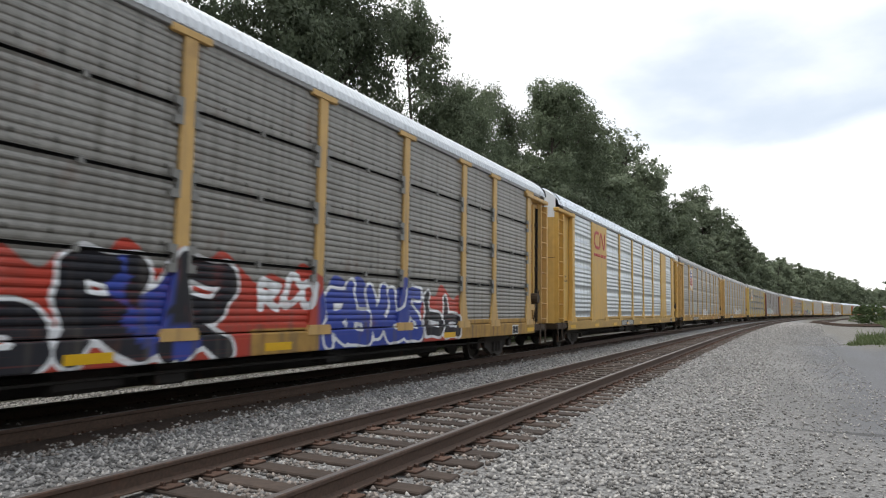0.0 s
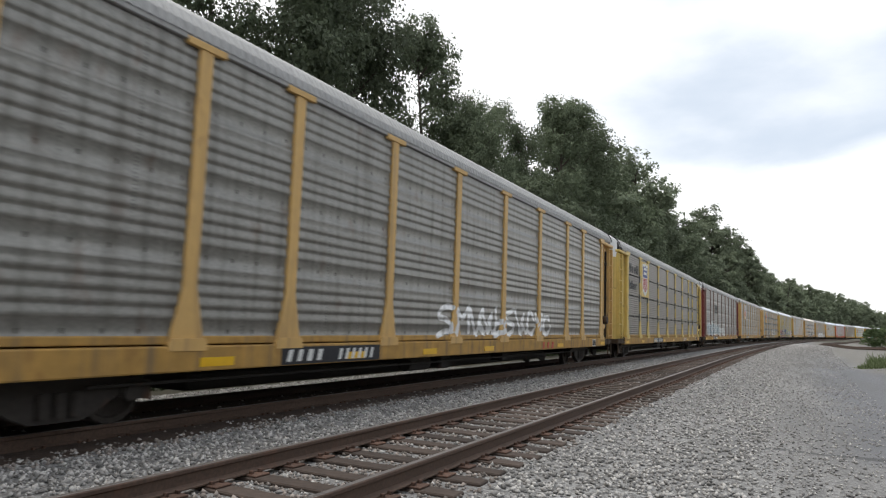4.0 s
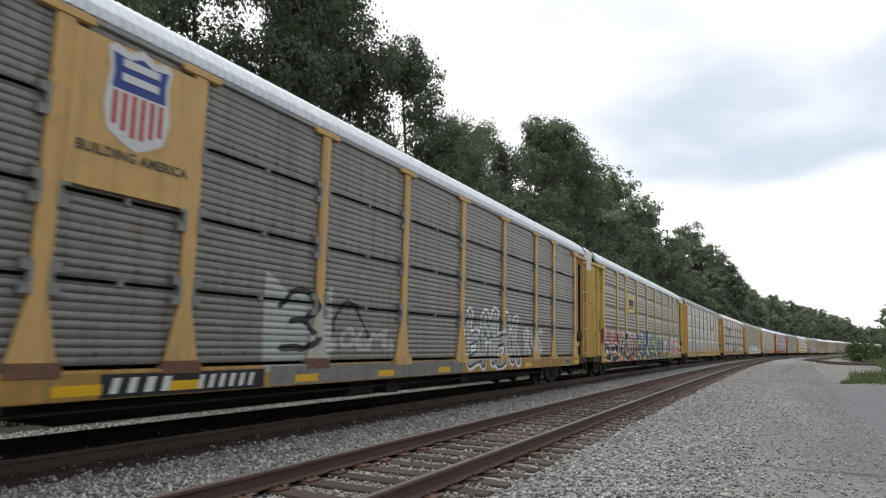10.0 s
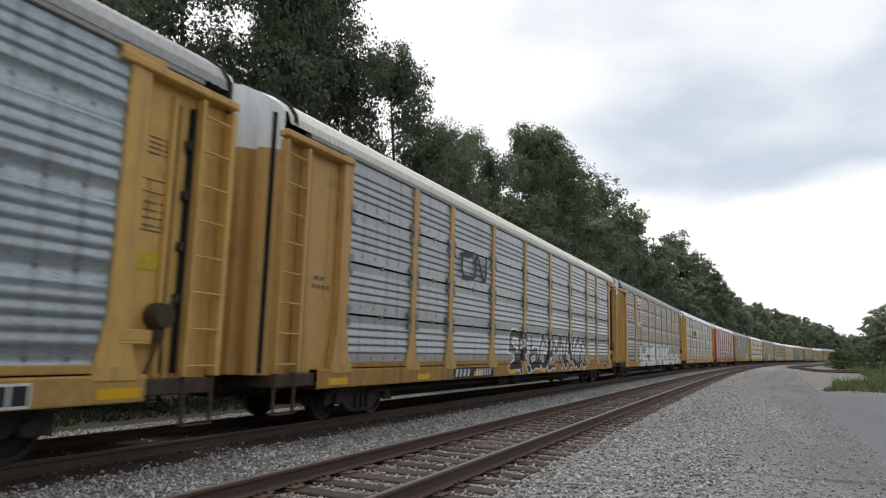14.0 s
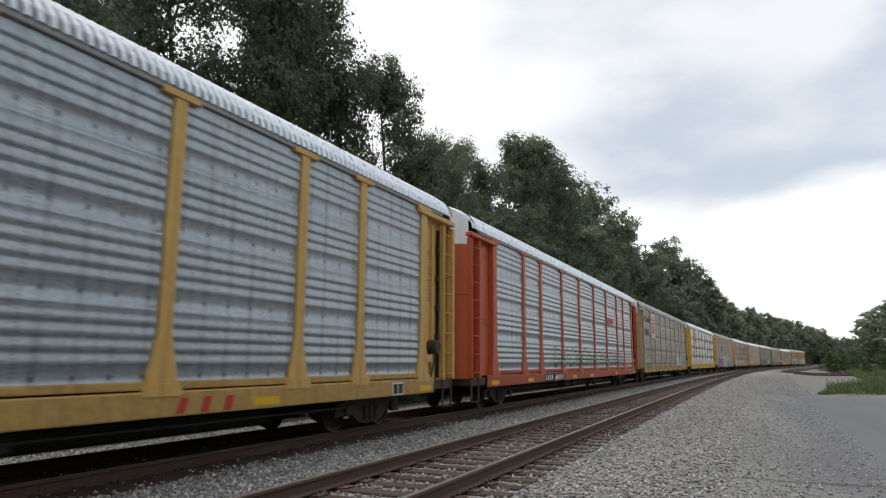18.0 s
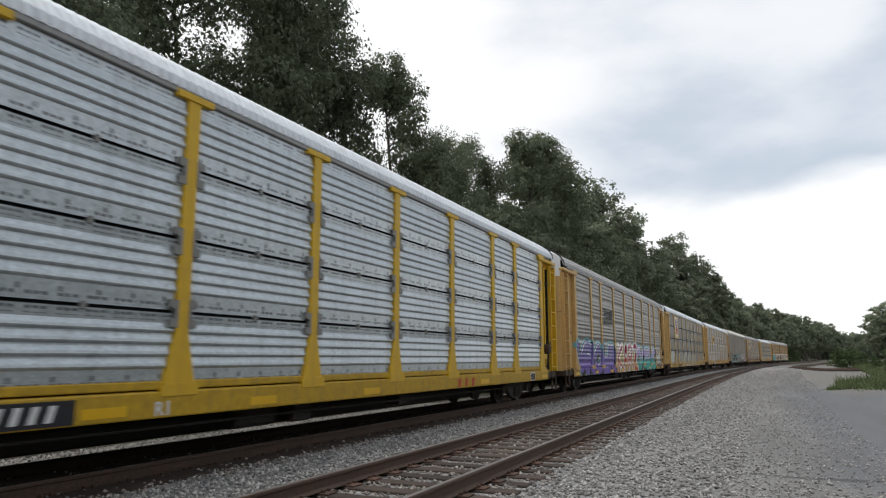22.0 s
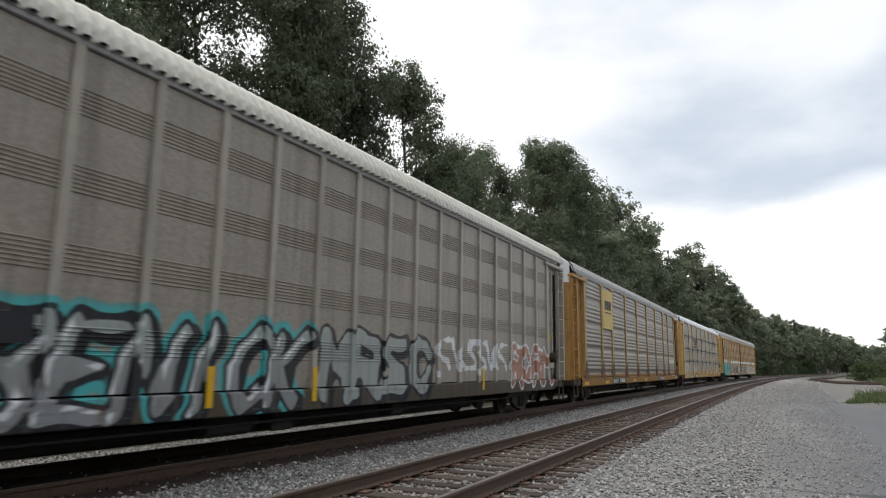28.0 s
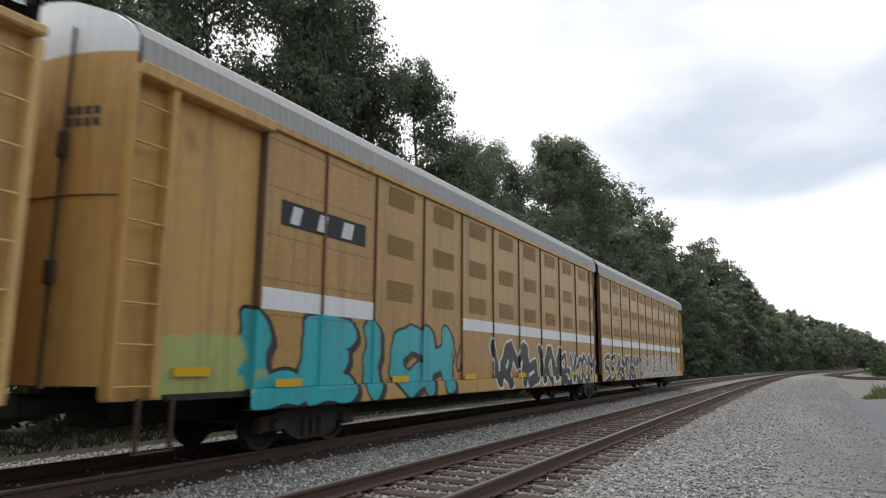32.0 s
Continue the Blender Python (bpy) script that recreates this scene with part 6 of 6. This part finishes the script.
def motto(car, u=3.0):
    lettering(car, "We will", u, 4.1, 0.62, LOGO_BLACK, w=-0.008)
    lettering(car, "deliver", u, 3.3, 0.62, LOGO_BLACK, w=-0.008)


def build_america(car):
    lettering(car, "BUILDING AMERICA", 5.85, 3.45, 0.165, STENCIL, w=0.04)


def class_mark(car, u):
    lettering(car, "R1", u, 0.7, 0.24, LOGO_WHITE, w=0.046)


def grey_sill(car, a, b):
    grey = plain("grey_overpaint", (0.235, 0.225, 0.205), 0.8, vary=0.3, streak=0.5, rust=0.5)
    child("sill_overpaint", box_on_side("sill_overpaint", a, b, 0.0, 0.043, SILL_LO + 0.02, SILL_HI - 0.02, grey), car, label="grey overpainted stretch of the side sill")


def dark_field(car, a, b):
    child("mark_field", box_on_side("mark_field", a, b, 0.0, 0.044, 0.675, 0.97, BLACK_PAINT), car, label="black field with pale block marks")


def strip(car, u, lo=0.8, hi=1.35):
    child("reflector", box_on_side("reflector", u - 0.06, u + 0.06, 0.048, 0.054, lo, hi, REFLECTOR), car, label="upright yellow reflector strip")


def patch(car, u, z, wide, high, mat):
    child("painted_patch", box_on_side("painted_patch", u, u + wide, 0.066, 0.07, z, z + high, mat), car)


WAGONS = [
    dict(label="autorack wagon with grey slatted sides and red, black and blue graffiti", paint="yellow", sheet="slat_grey", roof="white", kind="seamed", sill="yellow", number=None,
         spray=[piece(7.0, 12.6, 0.72, 1.92, "black", "white", None, 3, 1.25, 0.2, back="red"), piece(12.4, 13.4, 0.72, 1.85, "blue", "white", None, 4, 0.9, 0.2, back="red"), piece(13.1, 14.5, 0.75, 1.95, "black", "white", None, 6, 1.2, 0.2, back="red"),
                piece(14.9, 16.2, 1.35, 1.85, "white", "", None, 5, 0.45, 0.07, back="red"), piece(16.5, 19.8, 0.8, 1.75, "blue", "white", None, 8, 0.75, 0.15, back="blue"), piece(20.0, 21.6, 0.8, 1.65, "black", "white", None, 9, 0.8, 0.13, back="red")]),
    dict(label="autorack wagon with bright silver ribbed sides and mustard yellow plates", paint="fresh_yellow", sheet="fresh", kind="ribbed", roof="zinc", number=10.8, cap=False, posts=[2.9, 5.63, 7.84, 10.55, 13.45, 16.3, 19.15, 21.98, 23.6, 26.12], marks=[(yellow_columns,)]),
    dict(label="autorack wagon with weathered grey ribbed sides and a shield emblem", paint="yellow", sheet="grey", kind="ribbed", sill_mark="red", roof="grey", number=7.75, marks=[(shield_logo, "yellow", 5.63, 7.6)],
         spray=[piece(13.9, 17.0, 1.16, 1.5, "chalk", "white", None, 12, 0.5, 0.05), piece(8.2, 9.4, 1.2, 1.9, "mint", "", None, 14, 0.5, 0.06)]),
    dict(label="autorack wagon with weathered grey ribbed sides and yellow ends", paint="yellow", sheet="mid", kind="ribbed", sill_mark="red", roof="grey", number=7.55,
         spray=[piece(12.5, 20.0, 1.1, 1.8, "white", "", None, 21, 0.8, 0.07)]),
    dict(label="autorack wagon with dark slatted sides and pale yellow uprights", paint="lemon", sheet="dark", sill_mark="white", roof="grey", kind="seamed", number=9.05, sill="yellow", marks=[(motto,), (shield_logo, "lemon", 5.63, 7.6)]),
    dict(label="autorack wagon with grey ribbed sides and faded mauve uprights", paint="mauve", rusty_feet=(0, 1, 3), ends="mauve", ladder="maroon", sill="yellow", sheet="mid", kind="ribbed", sill_mark="red", roof="grey", number=7.1, marks=[(mark_group, "stripes", 8.0, 3.3)],
         spray=[piece(3.2, 11.2, 1.15, 1.95, "sky_grey", "white", None, 31, 1.1, 0.16, block=0.0), piece(5.7, 7.5, 2.05, 2.3, "white", "", None, 35, 0.3, 0.035), piece(10.6, 16.0, 1.05, 1.7, "haze", "white", None, 33, 0.8, 0.12)]),
    dict(label="autorack wagon with weathered grey ribbed sides, shield emblem, faint graffiti", paint="yellow", sheet="mid", kind="ribbed", sill_mark="red", roof="grey", number=7.75, marks=[(shield_logo, "yellow", 5.63, 7.6)],
         spray=[piece(9.5, 15.5, 0.85, 1.8, "", "pale", None, 41, 1.2, 0.16), piece(16.4, 21.4, 1.0, 1.6, "", "chalk", None, 42, 0.45, 0.05)]),
    dict(label="autorack wagon with grey slatted sides and a large shield plate", paint="yellow", sheet="slate", roof="white", kind="seamed", number=6.55, no_rub=True, rusty_feet=(0, 1, 2, 3), reflectors=(2.75, 6.15, 7.68, 10.2, 12.7, 15.3, 21.2, 26.75), marks=[(shield_logo, "yellow", 5.63, 7.6, 0.88, 4.25), (build_america,), (grey_sill, 9.3, 16.3)],
         spray=[piece(10.6, 12.9, 1.25, 1.6, "chalk", "", None, 55, 0.5, 0.05), piece(9.35, 10.7, 1.2, 2.15, "black", "", None, 1, 0.5, 0.055, "3", back="pale"), piece(10.75, 12.3, 1.25, 2.15, "black", "", None, 1, 0.5, 0.045, "^"), piece(16.6, 20.0, 0.9, 2.2, "pale", "black", "white", 52, 0.9, 0.13, block=0.0), piece(21.0, 22.6, 1.1, 1.9, "haze", "", None, 53, 0.6, 0.08)]),
    dict(label="autorack wagon with brown-grey ribbed sides covered in graffiti below", slot=True, paint="lemon", sheet="brown_grey", kind="ribbed", sill_mark="white", roof="white", sill="yellow", number=None, marks=[(mark_group, "plate", 7.75, 3.6), (tag_mark, 2.0, 2.55, 1.9, 3.0, 67), (dark_field, 19.1, 20.95)],
         spray=[piece(2.85, 10.1, 0.8, 2.05, "black", "white", None, 61, 1.3, 0.17, back="brick"), piece(10.5, 18.5, 0.75, 2.2, "navy", "lime", None, 63, 1.5, 0.24, shine="lime", block=0.0), piece(17.3, 18.2, 2.0, 2.3, "lime", "", None, 66, 0.25, 0.03), piece(18.5, 18.62, 0.8, 2.0, "lime", "", None, 1, 0.12, 0.06, "I"),
                piece(19.4, 20.8, 1.62, 1.78, "white", "", None, 1, 0.3, 0.034, "DANGER"), piece(19.5, 20.1, 1.38, 1.54, "white", "", None, 1, 0.3, 0.034, "IS"),
                piece(19.4, 20.4, 1.14, 1.30, "white", "", None, 1, 0.3, 0.034, "NEAR"), piece(21.9, 25.8, 0.98, 1.95, "pink", "white", "teal", 64, 1.1, 0.14, top="coral")]),
    dict(label="autorack wagon with clean silver ribbed sides and mustard uprights", paint="mustard", sheet="silver", kind="ribbed", roof="grey", number=7.8, marks=[(mark_group, "red_bars", 19.4, 3.35)],
         spray=[piece(5.5, 6.8, 1.2, 1.8, "lilac", "", None, 71, 0.6, 0.16), piece(16.6, 21.0, 1.1, 1.9, "rose", "", None, 72, 1.1, 0.12)]),
    dict(label="autorack wagon with steel slatted sides and folded end doors", paint="ochre", sheet="steel", roof="ivory", kind="jointed", number=7.9, pleats=True, cap=False, marks=[(mark_group, "ring_black", 8.1, 3.2)],
         spray=[piece(11.9, 21.9, 0.8, 1.95, "black", "white", None, 81, 1.0, 0.15)]),
    dict(label="autorack wagon with grey ribbed sides and large white outlined graffiti", paint="yellow", sheet="grey", kind="ribbed", sill_mark="red", roof="grey", number=None, marks=[(shield_logo, "yellow", 5.63, 7.6)],
         spray=[piece(6.8, 19.2, 0.78, 1.85, "white", "black", "pale", 91, 2.2, 0.3, shine="black", block=0.05), piece(19.7, 26.2, 0.78, 1.5, "white", "black", "pale", 93, 1.5, 0.22, shine="black", block=0.05)]),
    dict(label="autorack wagon with bright silver ribbed sides and yellow uprights", paint="mustard", sheet="silver", kind="ribbed", sill_mark="red", roof="zinc", number=8.1, marks=[(mark_group, "stripes", 8.0, 3.4)]),
    dict(label="autorack wagon with silver ribbed sides and orange uprights and ends", paint="orange", sheet="silver", sill_mark="red", kind="ribbed", roof="zinc", number=7.9, marks=[(mark_group, "red_bars", 19.4, 3.35)],
         spray=[piece(9.1, 22.5, 1.15, 1.9, "mint", "black", None, 101, 0.8, 0.05, "~", block=0.0)]),
    dict(label="autorack wagon with grey ribbed sides, cream ends and a shield emblem", paint="cream", sheet="brown_grey", sill_mark="red", kind="ribbed", roof="grey", sill="yellow", number=7.5, slot=True, marks=[(motto,), (shield_logo, "yellow", 5.63, 7.6)],
         spray=[piece(19.85, 22.25, 1.15, 1.9, "haze", "black", None, 111, 0.7, 0.2, block=0.0), piece(3.4, 5.4, 1.3, 1.6, "chalk", "", None, 112, 0.4, 0.04), piece(22.3, 23.6, 1.3, 1.7, "chalk", "", None, 113, 0.5, 0.07)]),
    dict(label="autorack wagon with new silver slatted sides and bright yellow uprights", paint="bright_yellow", sheet="bright", sill_mark="red", roof="white", kind="jointed", number=6.4, marks=[(shield_logo, "bright_yellow", 5.63, 7.6), (class_mark, 10.1)]),
    dict(label="autorack wagon with grey ribbed sides and purple, red and teal graffiti", paint="yellow", sheet="mid", kind="ribbed", roof="grey", number=None, marks=[(mark_group, "stripes", 8.0, 3.3)],
         spray=[piece(2.9, 10.7, 0.8, 1.98, "purple", "black", "sky", 121, 1.45, 0.26, top="violet", shine="white", block=0.1), piece(11.1, 16.9, 0.8, 2.05, "vermilion", "white", "white", 122, 1.2, 0.15, "KARZ", "olive", top="crimson", block=0.0),
                piece(16.9, 23.4, 0.85, 1.9, "jade", "black", "sky", 123, 1.35, 0.26, top="orchid", shine="white", block=0.07, back="olive"), piece(24.2, 26.5, 1.0, 1.85, "cream", "black", None, 124, 0.55, 0.09, back="amber", block=0.05)]),
    dict(label="autorack wagon with dark slatted sides and hollow white graffiti", paint="gold", sheet="dark", roof="white", kind="seamed", number=6.3, number_dark=False, slot=True, marks=[(shield_logo, "lemon", 5.63, 7.6), (tag_mark, 1.95, 2.6, 2.3, 3.2, 137)],
         spray=[piece(2.9, 4.9, 1.15, 1.85, "haze", "pale", None, 136, 0.7, 0.16), piece(8.9, 14.0, 0.8, 1.8, "fog", "pale", None, 131, 1.3, 0.2), piece(14.3, 19.5, 0.8, 1.6, "fog", "pale", None, 132, 0.9, 0.14)]),
    dict(label="autorack wagon with pale ribbed sides and yellow ends", paint="yellow", sheet="pale", kind="ribbed", roof="white", number=7.55, marks=[(mark_group, "plate", 7.75, 3.6)],
         spray=[piece(4.0, 12.0, 1.1, 1.7, "chalk", "", None, 141, 0.7, 0.08)]),
    dict(label="autorack wagon painted tan all over with louvred plates and graffiti", paint="tan", sill="umber", sheet="tan", roof="cream", kind="plate", cap=False, post=(0.13, 0.13), posts=[2.4 + 1.152 * i for i in range(22)], number=None, marks=[(strip, 11.6), (strip, 13.9), (strip, 21.0), (strip, 2.5, 0.95, 2.0), (patch, 2.62, 1.6, 1.1, 0.5, BLACK_PAINT), (patch, 5.7, 1.57, 3.4, 0.31, BLACK_PAINT)],
         reflectors=(), spray=[piece(3.0, 8.3, 0.72, 1.75, "grey", "black", "teal", 151, 1.0, 0.13, top="pale", shine="white"), piece(8.3, 13.5, 0.8, 1.85, "grey", "black", "teal", 155, 0.9, 0.13, "BENICK", top="pale", shine="white", slant=0.45), piece(14.2, 18.3, 0.85, 1.95, "pale", "black", None, 152, 0.9, 0.17),
                               piece(18.4, 22.7, 1.2, 2.05, "white", "", None, 153, 0.75, 0.11), piece(23.1, 27.4, 0.9, 2.05, "salmon", "white", None, 154, 0.95, 0.15)]),
    dict(label="autorack wagon with grey ribbed sides and rusty yellow uprights", paint="dull_brown", ends="brown_yellow", sheet="brown_grey", slot=True, rod=True, sill="brown_yellow", sill_mark="white", rusty_feet=tuple(range(10)), gussets=True, mark_at=19.75, kind="ribbed", roof="grey", number=7.4, marks=[(mark_group, "tall_plate", 5.7, 3.6), (dark_field, 19.45, 21.35)],
         spray=[piece(24.1, 26.3, 1.75, 2.0, "white", "", None, 161, 0.3, 0.04)]),
    dict(label="autorack wagon with brown-grey slatted sides and yellow ends", paint="gold", sheet="brown_grey", sill_mark="red", roof="white", kind="seamed", number=7.05, slot=True, marks=[(mark_group, "stripes", 7.9, 3.4), (tag_mark, 1.95, 2.6, 2.6, 4.2, 177)],
         spray=[piece(3.3, 5.3, 0.75, 1.85, "chalk", "pale", None, 171, 0.9, 0.1), piece(7.9, 9.9, 1.2, 1.7, "chalk", "", None, 172, 0.4, 0.05)]),
]


def close_unit(spec):
    """One half of an articulated closed wagon: flat plates with small vents."""
    long = 21.4
    car = tagged(new("autorack_wagon"), spec["label"], "railway wagon", "wagons of the passing train")
    skin, field = paint("ochre"), spray_field(spec["spray"])
    sheet = sheet_metal("ochre")
    first, last = (2.4, long - 0.35) if spec["lead"] else (0.35, long - 1.2)
    posts = [2.42, 3.93, 5.5] + [7.38 + 1.87 * k for k in range(8)] + [last] if spec["lead"] else list(np.linspace(first, last, 12))
    for a, b in zip(posts, posts[1:]):
        child("side_panel", panel_mesh("smooth", a, b, sheet, field), car)
        back = shared(("unit_panel", round(b - a, 2)), lambda: panel_mesh("smooth", HALF - (b - a) / 2, HALF + (b - a) / 2, sheet, None))
        child("side_panel", back, car, pose(long - 2 * HALF, 0, 0) @ TURN @ pose(HALF - (long - (a + b) / 2), 0, 0))
        for k, z in enumerate((2.6, 3.5, 4.48)):
            if a > 5.4 or not spec["lead"]:
                # thin slats in darker ochre; the shade of the vent openings is their colour
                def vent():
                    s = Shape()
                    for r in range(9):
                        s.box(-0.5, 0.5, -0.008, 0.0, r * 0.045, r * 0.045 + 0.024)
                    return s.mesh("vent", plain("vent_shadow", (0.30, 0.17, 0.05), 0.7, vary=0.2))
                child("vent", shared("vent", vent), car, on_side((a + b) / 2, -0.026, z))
    for u in posts:
        # narrow dark brown strips stand for the shadow gaps between the plates
        child("post", post_mesh(u, paint("seam_brown"), field, 0.045, 0.05, 0.004), car)
        child("post", shared("unit_post", lambda: post_mesh(HALF, skin, None, 0.1, 0.12, 0.02)), car, pose(long - 2 * HALF, 0, 0) @ TURN @ pose(HALF - (long - u), 0, 0))
    child("roof", roof_mesh("grey", 0.1, long - 0.1, 0.006, 0.2), car)
    for sgn in (-1, 1):
        y0, y1 = sorted((sgn * 1.46, sgn * 1.53))
        if sgn > 0:
            child("side_sill", Shape().box(posts[0] - HALF - 0.1, posts[-1] - HALF + 0.1, y0, y1, 0.7, 1.02, 0.01).mesh("side_sill", skin), car)
        else:
            cols = np.arange(posts[0] - 0.1, posts[-1] + 0.1, 0.06)
            prof = [(-0.3, 0.7), (0.0, 0.7), (0.026, 0.71), (0.03, 0.74), (0.03, 0.80), (0.03, 0.86), (0.03, 0.94), (0.026, 1.01), (-0.3, 1.02)]
            child("side_sill", side_mesh("side_sill", np.repeat(cols, 9), np.tile([p[0] for p in prof], len(cols)), np.tile([p[1] for p in prof], len(cols)), grid_faces(len(cols), 9), skin, field), car)
        child("eave_beam", Shape().box(posts[0] - HALF - 0.1, posts[-1] - HALF + 0.1, y0, y1, PANEL_HI, EAVE + 0.02, 0.01).mesh("eave_beam", skin), car)
        child("white_band", Shape().box(posts[0] - HALF, posts[-1] - HALF, y0 + 0.02, y1 - 0.075 if sgn > 0 else y1, 2.17, 2.48).mesh("white_band", WHITE_PAINT), car) if sgn > 0 else None
    s = Shape().box(0.8 - HALF, long - HALF, -0.34, 0.34, 0.52, 0.92, 0.03).box(6.5 - HALF, 15 - HALF, -0.28, 0.28, 0.36, 0.54)
    s.box(0.9 - HALF, long - 0.2 - HALF, -1.44, 1.44, 0.9, 0.98)
    child("underframe", s.mesh("underframe", DARK_STEEL), car)
    low, high = door_meshes("ochre", 5.02, False)
    if spec["lead"]:
        d = child("end_door", low, car, pose(-0.85, 0, 0.18))
        child("door_top", high, d, None, "white upper part of the end doors")
        child("lock_rod", SHARED["lock_rod"], d, pose(0.0, -0.1, -0.1))
        child("door_joint", SHARED["door_joint"], d)
        for z, count in ((4.2, 4), (4.05, 6)):
            for k in range(count):
                y = -0.62 - 0.12 * k
                child("stencil", SHARED["door_mark", 0.09, True], d, pose(bow(y - 0.05) - 0.012 - HALF, y, z, 0, 0, math.degrees(math.atan2(bow(y) - bow(y - 0.09), -0.09)) + 180))
        bay = Shape().box(0.1 - HALF, 2.45 - HALF, -SIDE + 0.12, -SIDE + 0.2, 0.92, 5.0).box(0.74 - HALF, 0.79 - HALF, -SIDE + 0.06, -SIDE + 0.13, 0.95, 4.8)
        child("end_bay", bay.mesh("end_bay", skin), car)
        cols, rows = np.arange(0.82, 2.4, 0.06), np.append(np.arange(0.92, 2.4, 0.06), 4.85)
        child("bay_sheet", side_mesh("bay_sheet", np.tile(cols, len(rows)), np.full(len(cols) * len(rows), -0.114), np.repeat(rows, len(cols)), grid_faces(len(rows), len(cols)), skin, field), car)
        child("bay_beam", Shape().box(0.1 - HALF, 2.5 - HALF, -SIDE - 0.1, -SIDE + 0.13, 4.86, 5.04, 0.02).mesh("bay_beam", skin), car)
        ladder(car, 0.04, skin, hi=4.9)
        child("stirrup_step", step_mesh(RUSTY), car, pose(-0.55, 0, 0))
        child("coupler", SHARED["coupler"], car)
        add_truck(car, 4.25)
        add_truck(car, long + 0.1)
        mark_group(car, "block_plate", 2.83, 3.55)
        child("white_band", box_on_side("white_band", 2.5, 5.5, -0.03, -0.024, 2.17, 2.5, WHITE_PAINT), car)
        child("white_band", box_on_side("white_band", 9.25, long - 0.4, -0.03, -0.024, 2.17, 2.45, WHITE_PAINT), car)
    else:
        m = pose(long - 2 * HALF, 0, 0) @ TURN
        d = child("end_door", low, car, m)
        child("door_top", high, d, None, "white upper part of the end doors")
        ladder(car, long - 1.5, skin)
        child("end_bay", box_on_side("end_bay", long - 1.25, long - 0.9, -0.2, -0.12, 0.92, 4.86, skin), car)
        child("coupler", SHARED["coupler"], car, m)
        child("white_band", box_on_side("white_band", 0.5, long - 1.3, -0.03, -0.024, 2.17, 2.45, WHITE_PAINT), car)
        add_truck(car, long - 4.25)
    ref = SHARED["reflector"]
    for u in ((1.3, 3.1, 6.4, 9.6, 13.0, 18.0) if spec["lead"] else (2.5, 7.0, 12.0)):
        child("reflector", ref, car, pose(u - HALF, 0.09 if u < 2 else -0.008, 0.48 if u < 2 else 0.3))
    rivets = Shape()
    for u in np.arange(2.55, 5.4, 0.125):
        for z in (2.08, 2.62, 3.3, 4.05, 4.8):
            if abs(u - 3.93) > 0.08:
                rivets.box(u - 0.011 - HALF, u + 0.011 - HALF, -SIDE + 0.02, -SIDE + 0.04, z, z + 0.022)
    child("rivet_row", rivets.mesh("rivet_row", paint("seam_brown")), car)
    return car


UNITS = [
    dict(lead=True, label="smooth ochre yellow articulated autorack unit with teal graffiti",
         spray=[piece(2.3, 8.75, 0.98, 1.92, "cyan", "black", None, 181, 1.15, 0.28, "LEICH", block=0.06, slant=0.0), piece(1.0, 2.35, 1.0, 1.6, "mist_lime", "", None, 185, 0.6, 0.26), piece(8.6, 9.4, 1.1, 1.8, "black", "", None, 182, 0.4, 0.04), piece(10.9, 16.4, 0.78, 1.95, "black", "white", None, 183, 1.1, 0.18), piece(16.6, 21.0, 0.72, 1.7, "black", "white", None, 184, 0.7, 0.12)]),
    dict(lead=False, label="rear smooth ochre yellow articulated autorack unit with black graffiti",
         spray=[piece(0.8, 8.0, 0.72, 1.8, "black", "white", None, 191, 0.8, 0.13), piece(8.2, 19.0, 0.72, 1.8, "grey", "white", None, 192, 0.9, 0.13)]),
]

TRAIN = []
for index, spec in enumerate(WAGONS):
    TRAIN.append((autorack(spec), 22.4 + PITCH * (index - 1) + HALF))
TRAIN.append((close_unit(UNITS[0]), 22.4 + PITCH * 21 + HALF + 0.85))
TRAIN.append((close_unit(UNITS[1]), 22.4 + PITCH * 21 + HALF + 22.55))

build_track(FAR_TRACK, 0.05, 45, "rusty railway track that carries the train")
build_track(NEAR_TRACK, 0.0, 75, "empty railway track with rusty rails on wooden ties")

# metres by which the train leads an even slowing run, over time
LEAD_T = [0, 1, 2, 3, 6, 7, 8, 9, 10, 11, 12, 13, 14, 17, 18, 19, 20, 21, 22, 23, 24, 25, 28, 29, 30, 31, 32]
LEAD_D = [0.98, 0.85, 0.72, 0.95, 0.83, 0.63, 0.46, 0.65, 0.42, 0.27, 0.38, 0.18, -0.03, -0.02, 0.19, 0.11, 0.02, 0.24, 0.2, 0.23, 0.44, -0.27, 0.4, 0.27, 0.67, 0.79, 0.83]


def run(t):
    """How far the train has come at t seconds."""
    return 19.55 * t - 0.0075 * t * t + float(np.interp(t, LEAD_T, LEAD_D))


def motions():
    for car, start in TRAIN:
        rows = []
        for t in range(0, 33):
            x, y, a = on_line(start - run(t), FAR_TRACK)
            rows.append((t, pose(float(x), float(y), RAIL - 0.05, 0, 0, math.degrees(a))))
        walk(car, rows)
    # wheels turn while their wagon is within sight of the lot
    for wheel, x, car in WHEELSETS:
        start = next(s for c, s in TRAIN if c == car)
        shown = [i for i in range(0, 961) if -45 < start - run(i / FPS) < 90] or [0]
        rows = [(i / FPS, pose(x, 0, 0.42, 0, -math.degrees(run(i / FPS) / 0.42) % 360, 0)) for i in shown]
        walk(wheel, [(0.0, rows[0][1])] + rows + [(CLIP, rows[-1][1])])


motions()
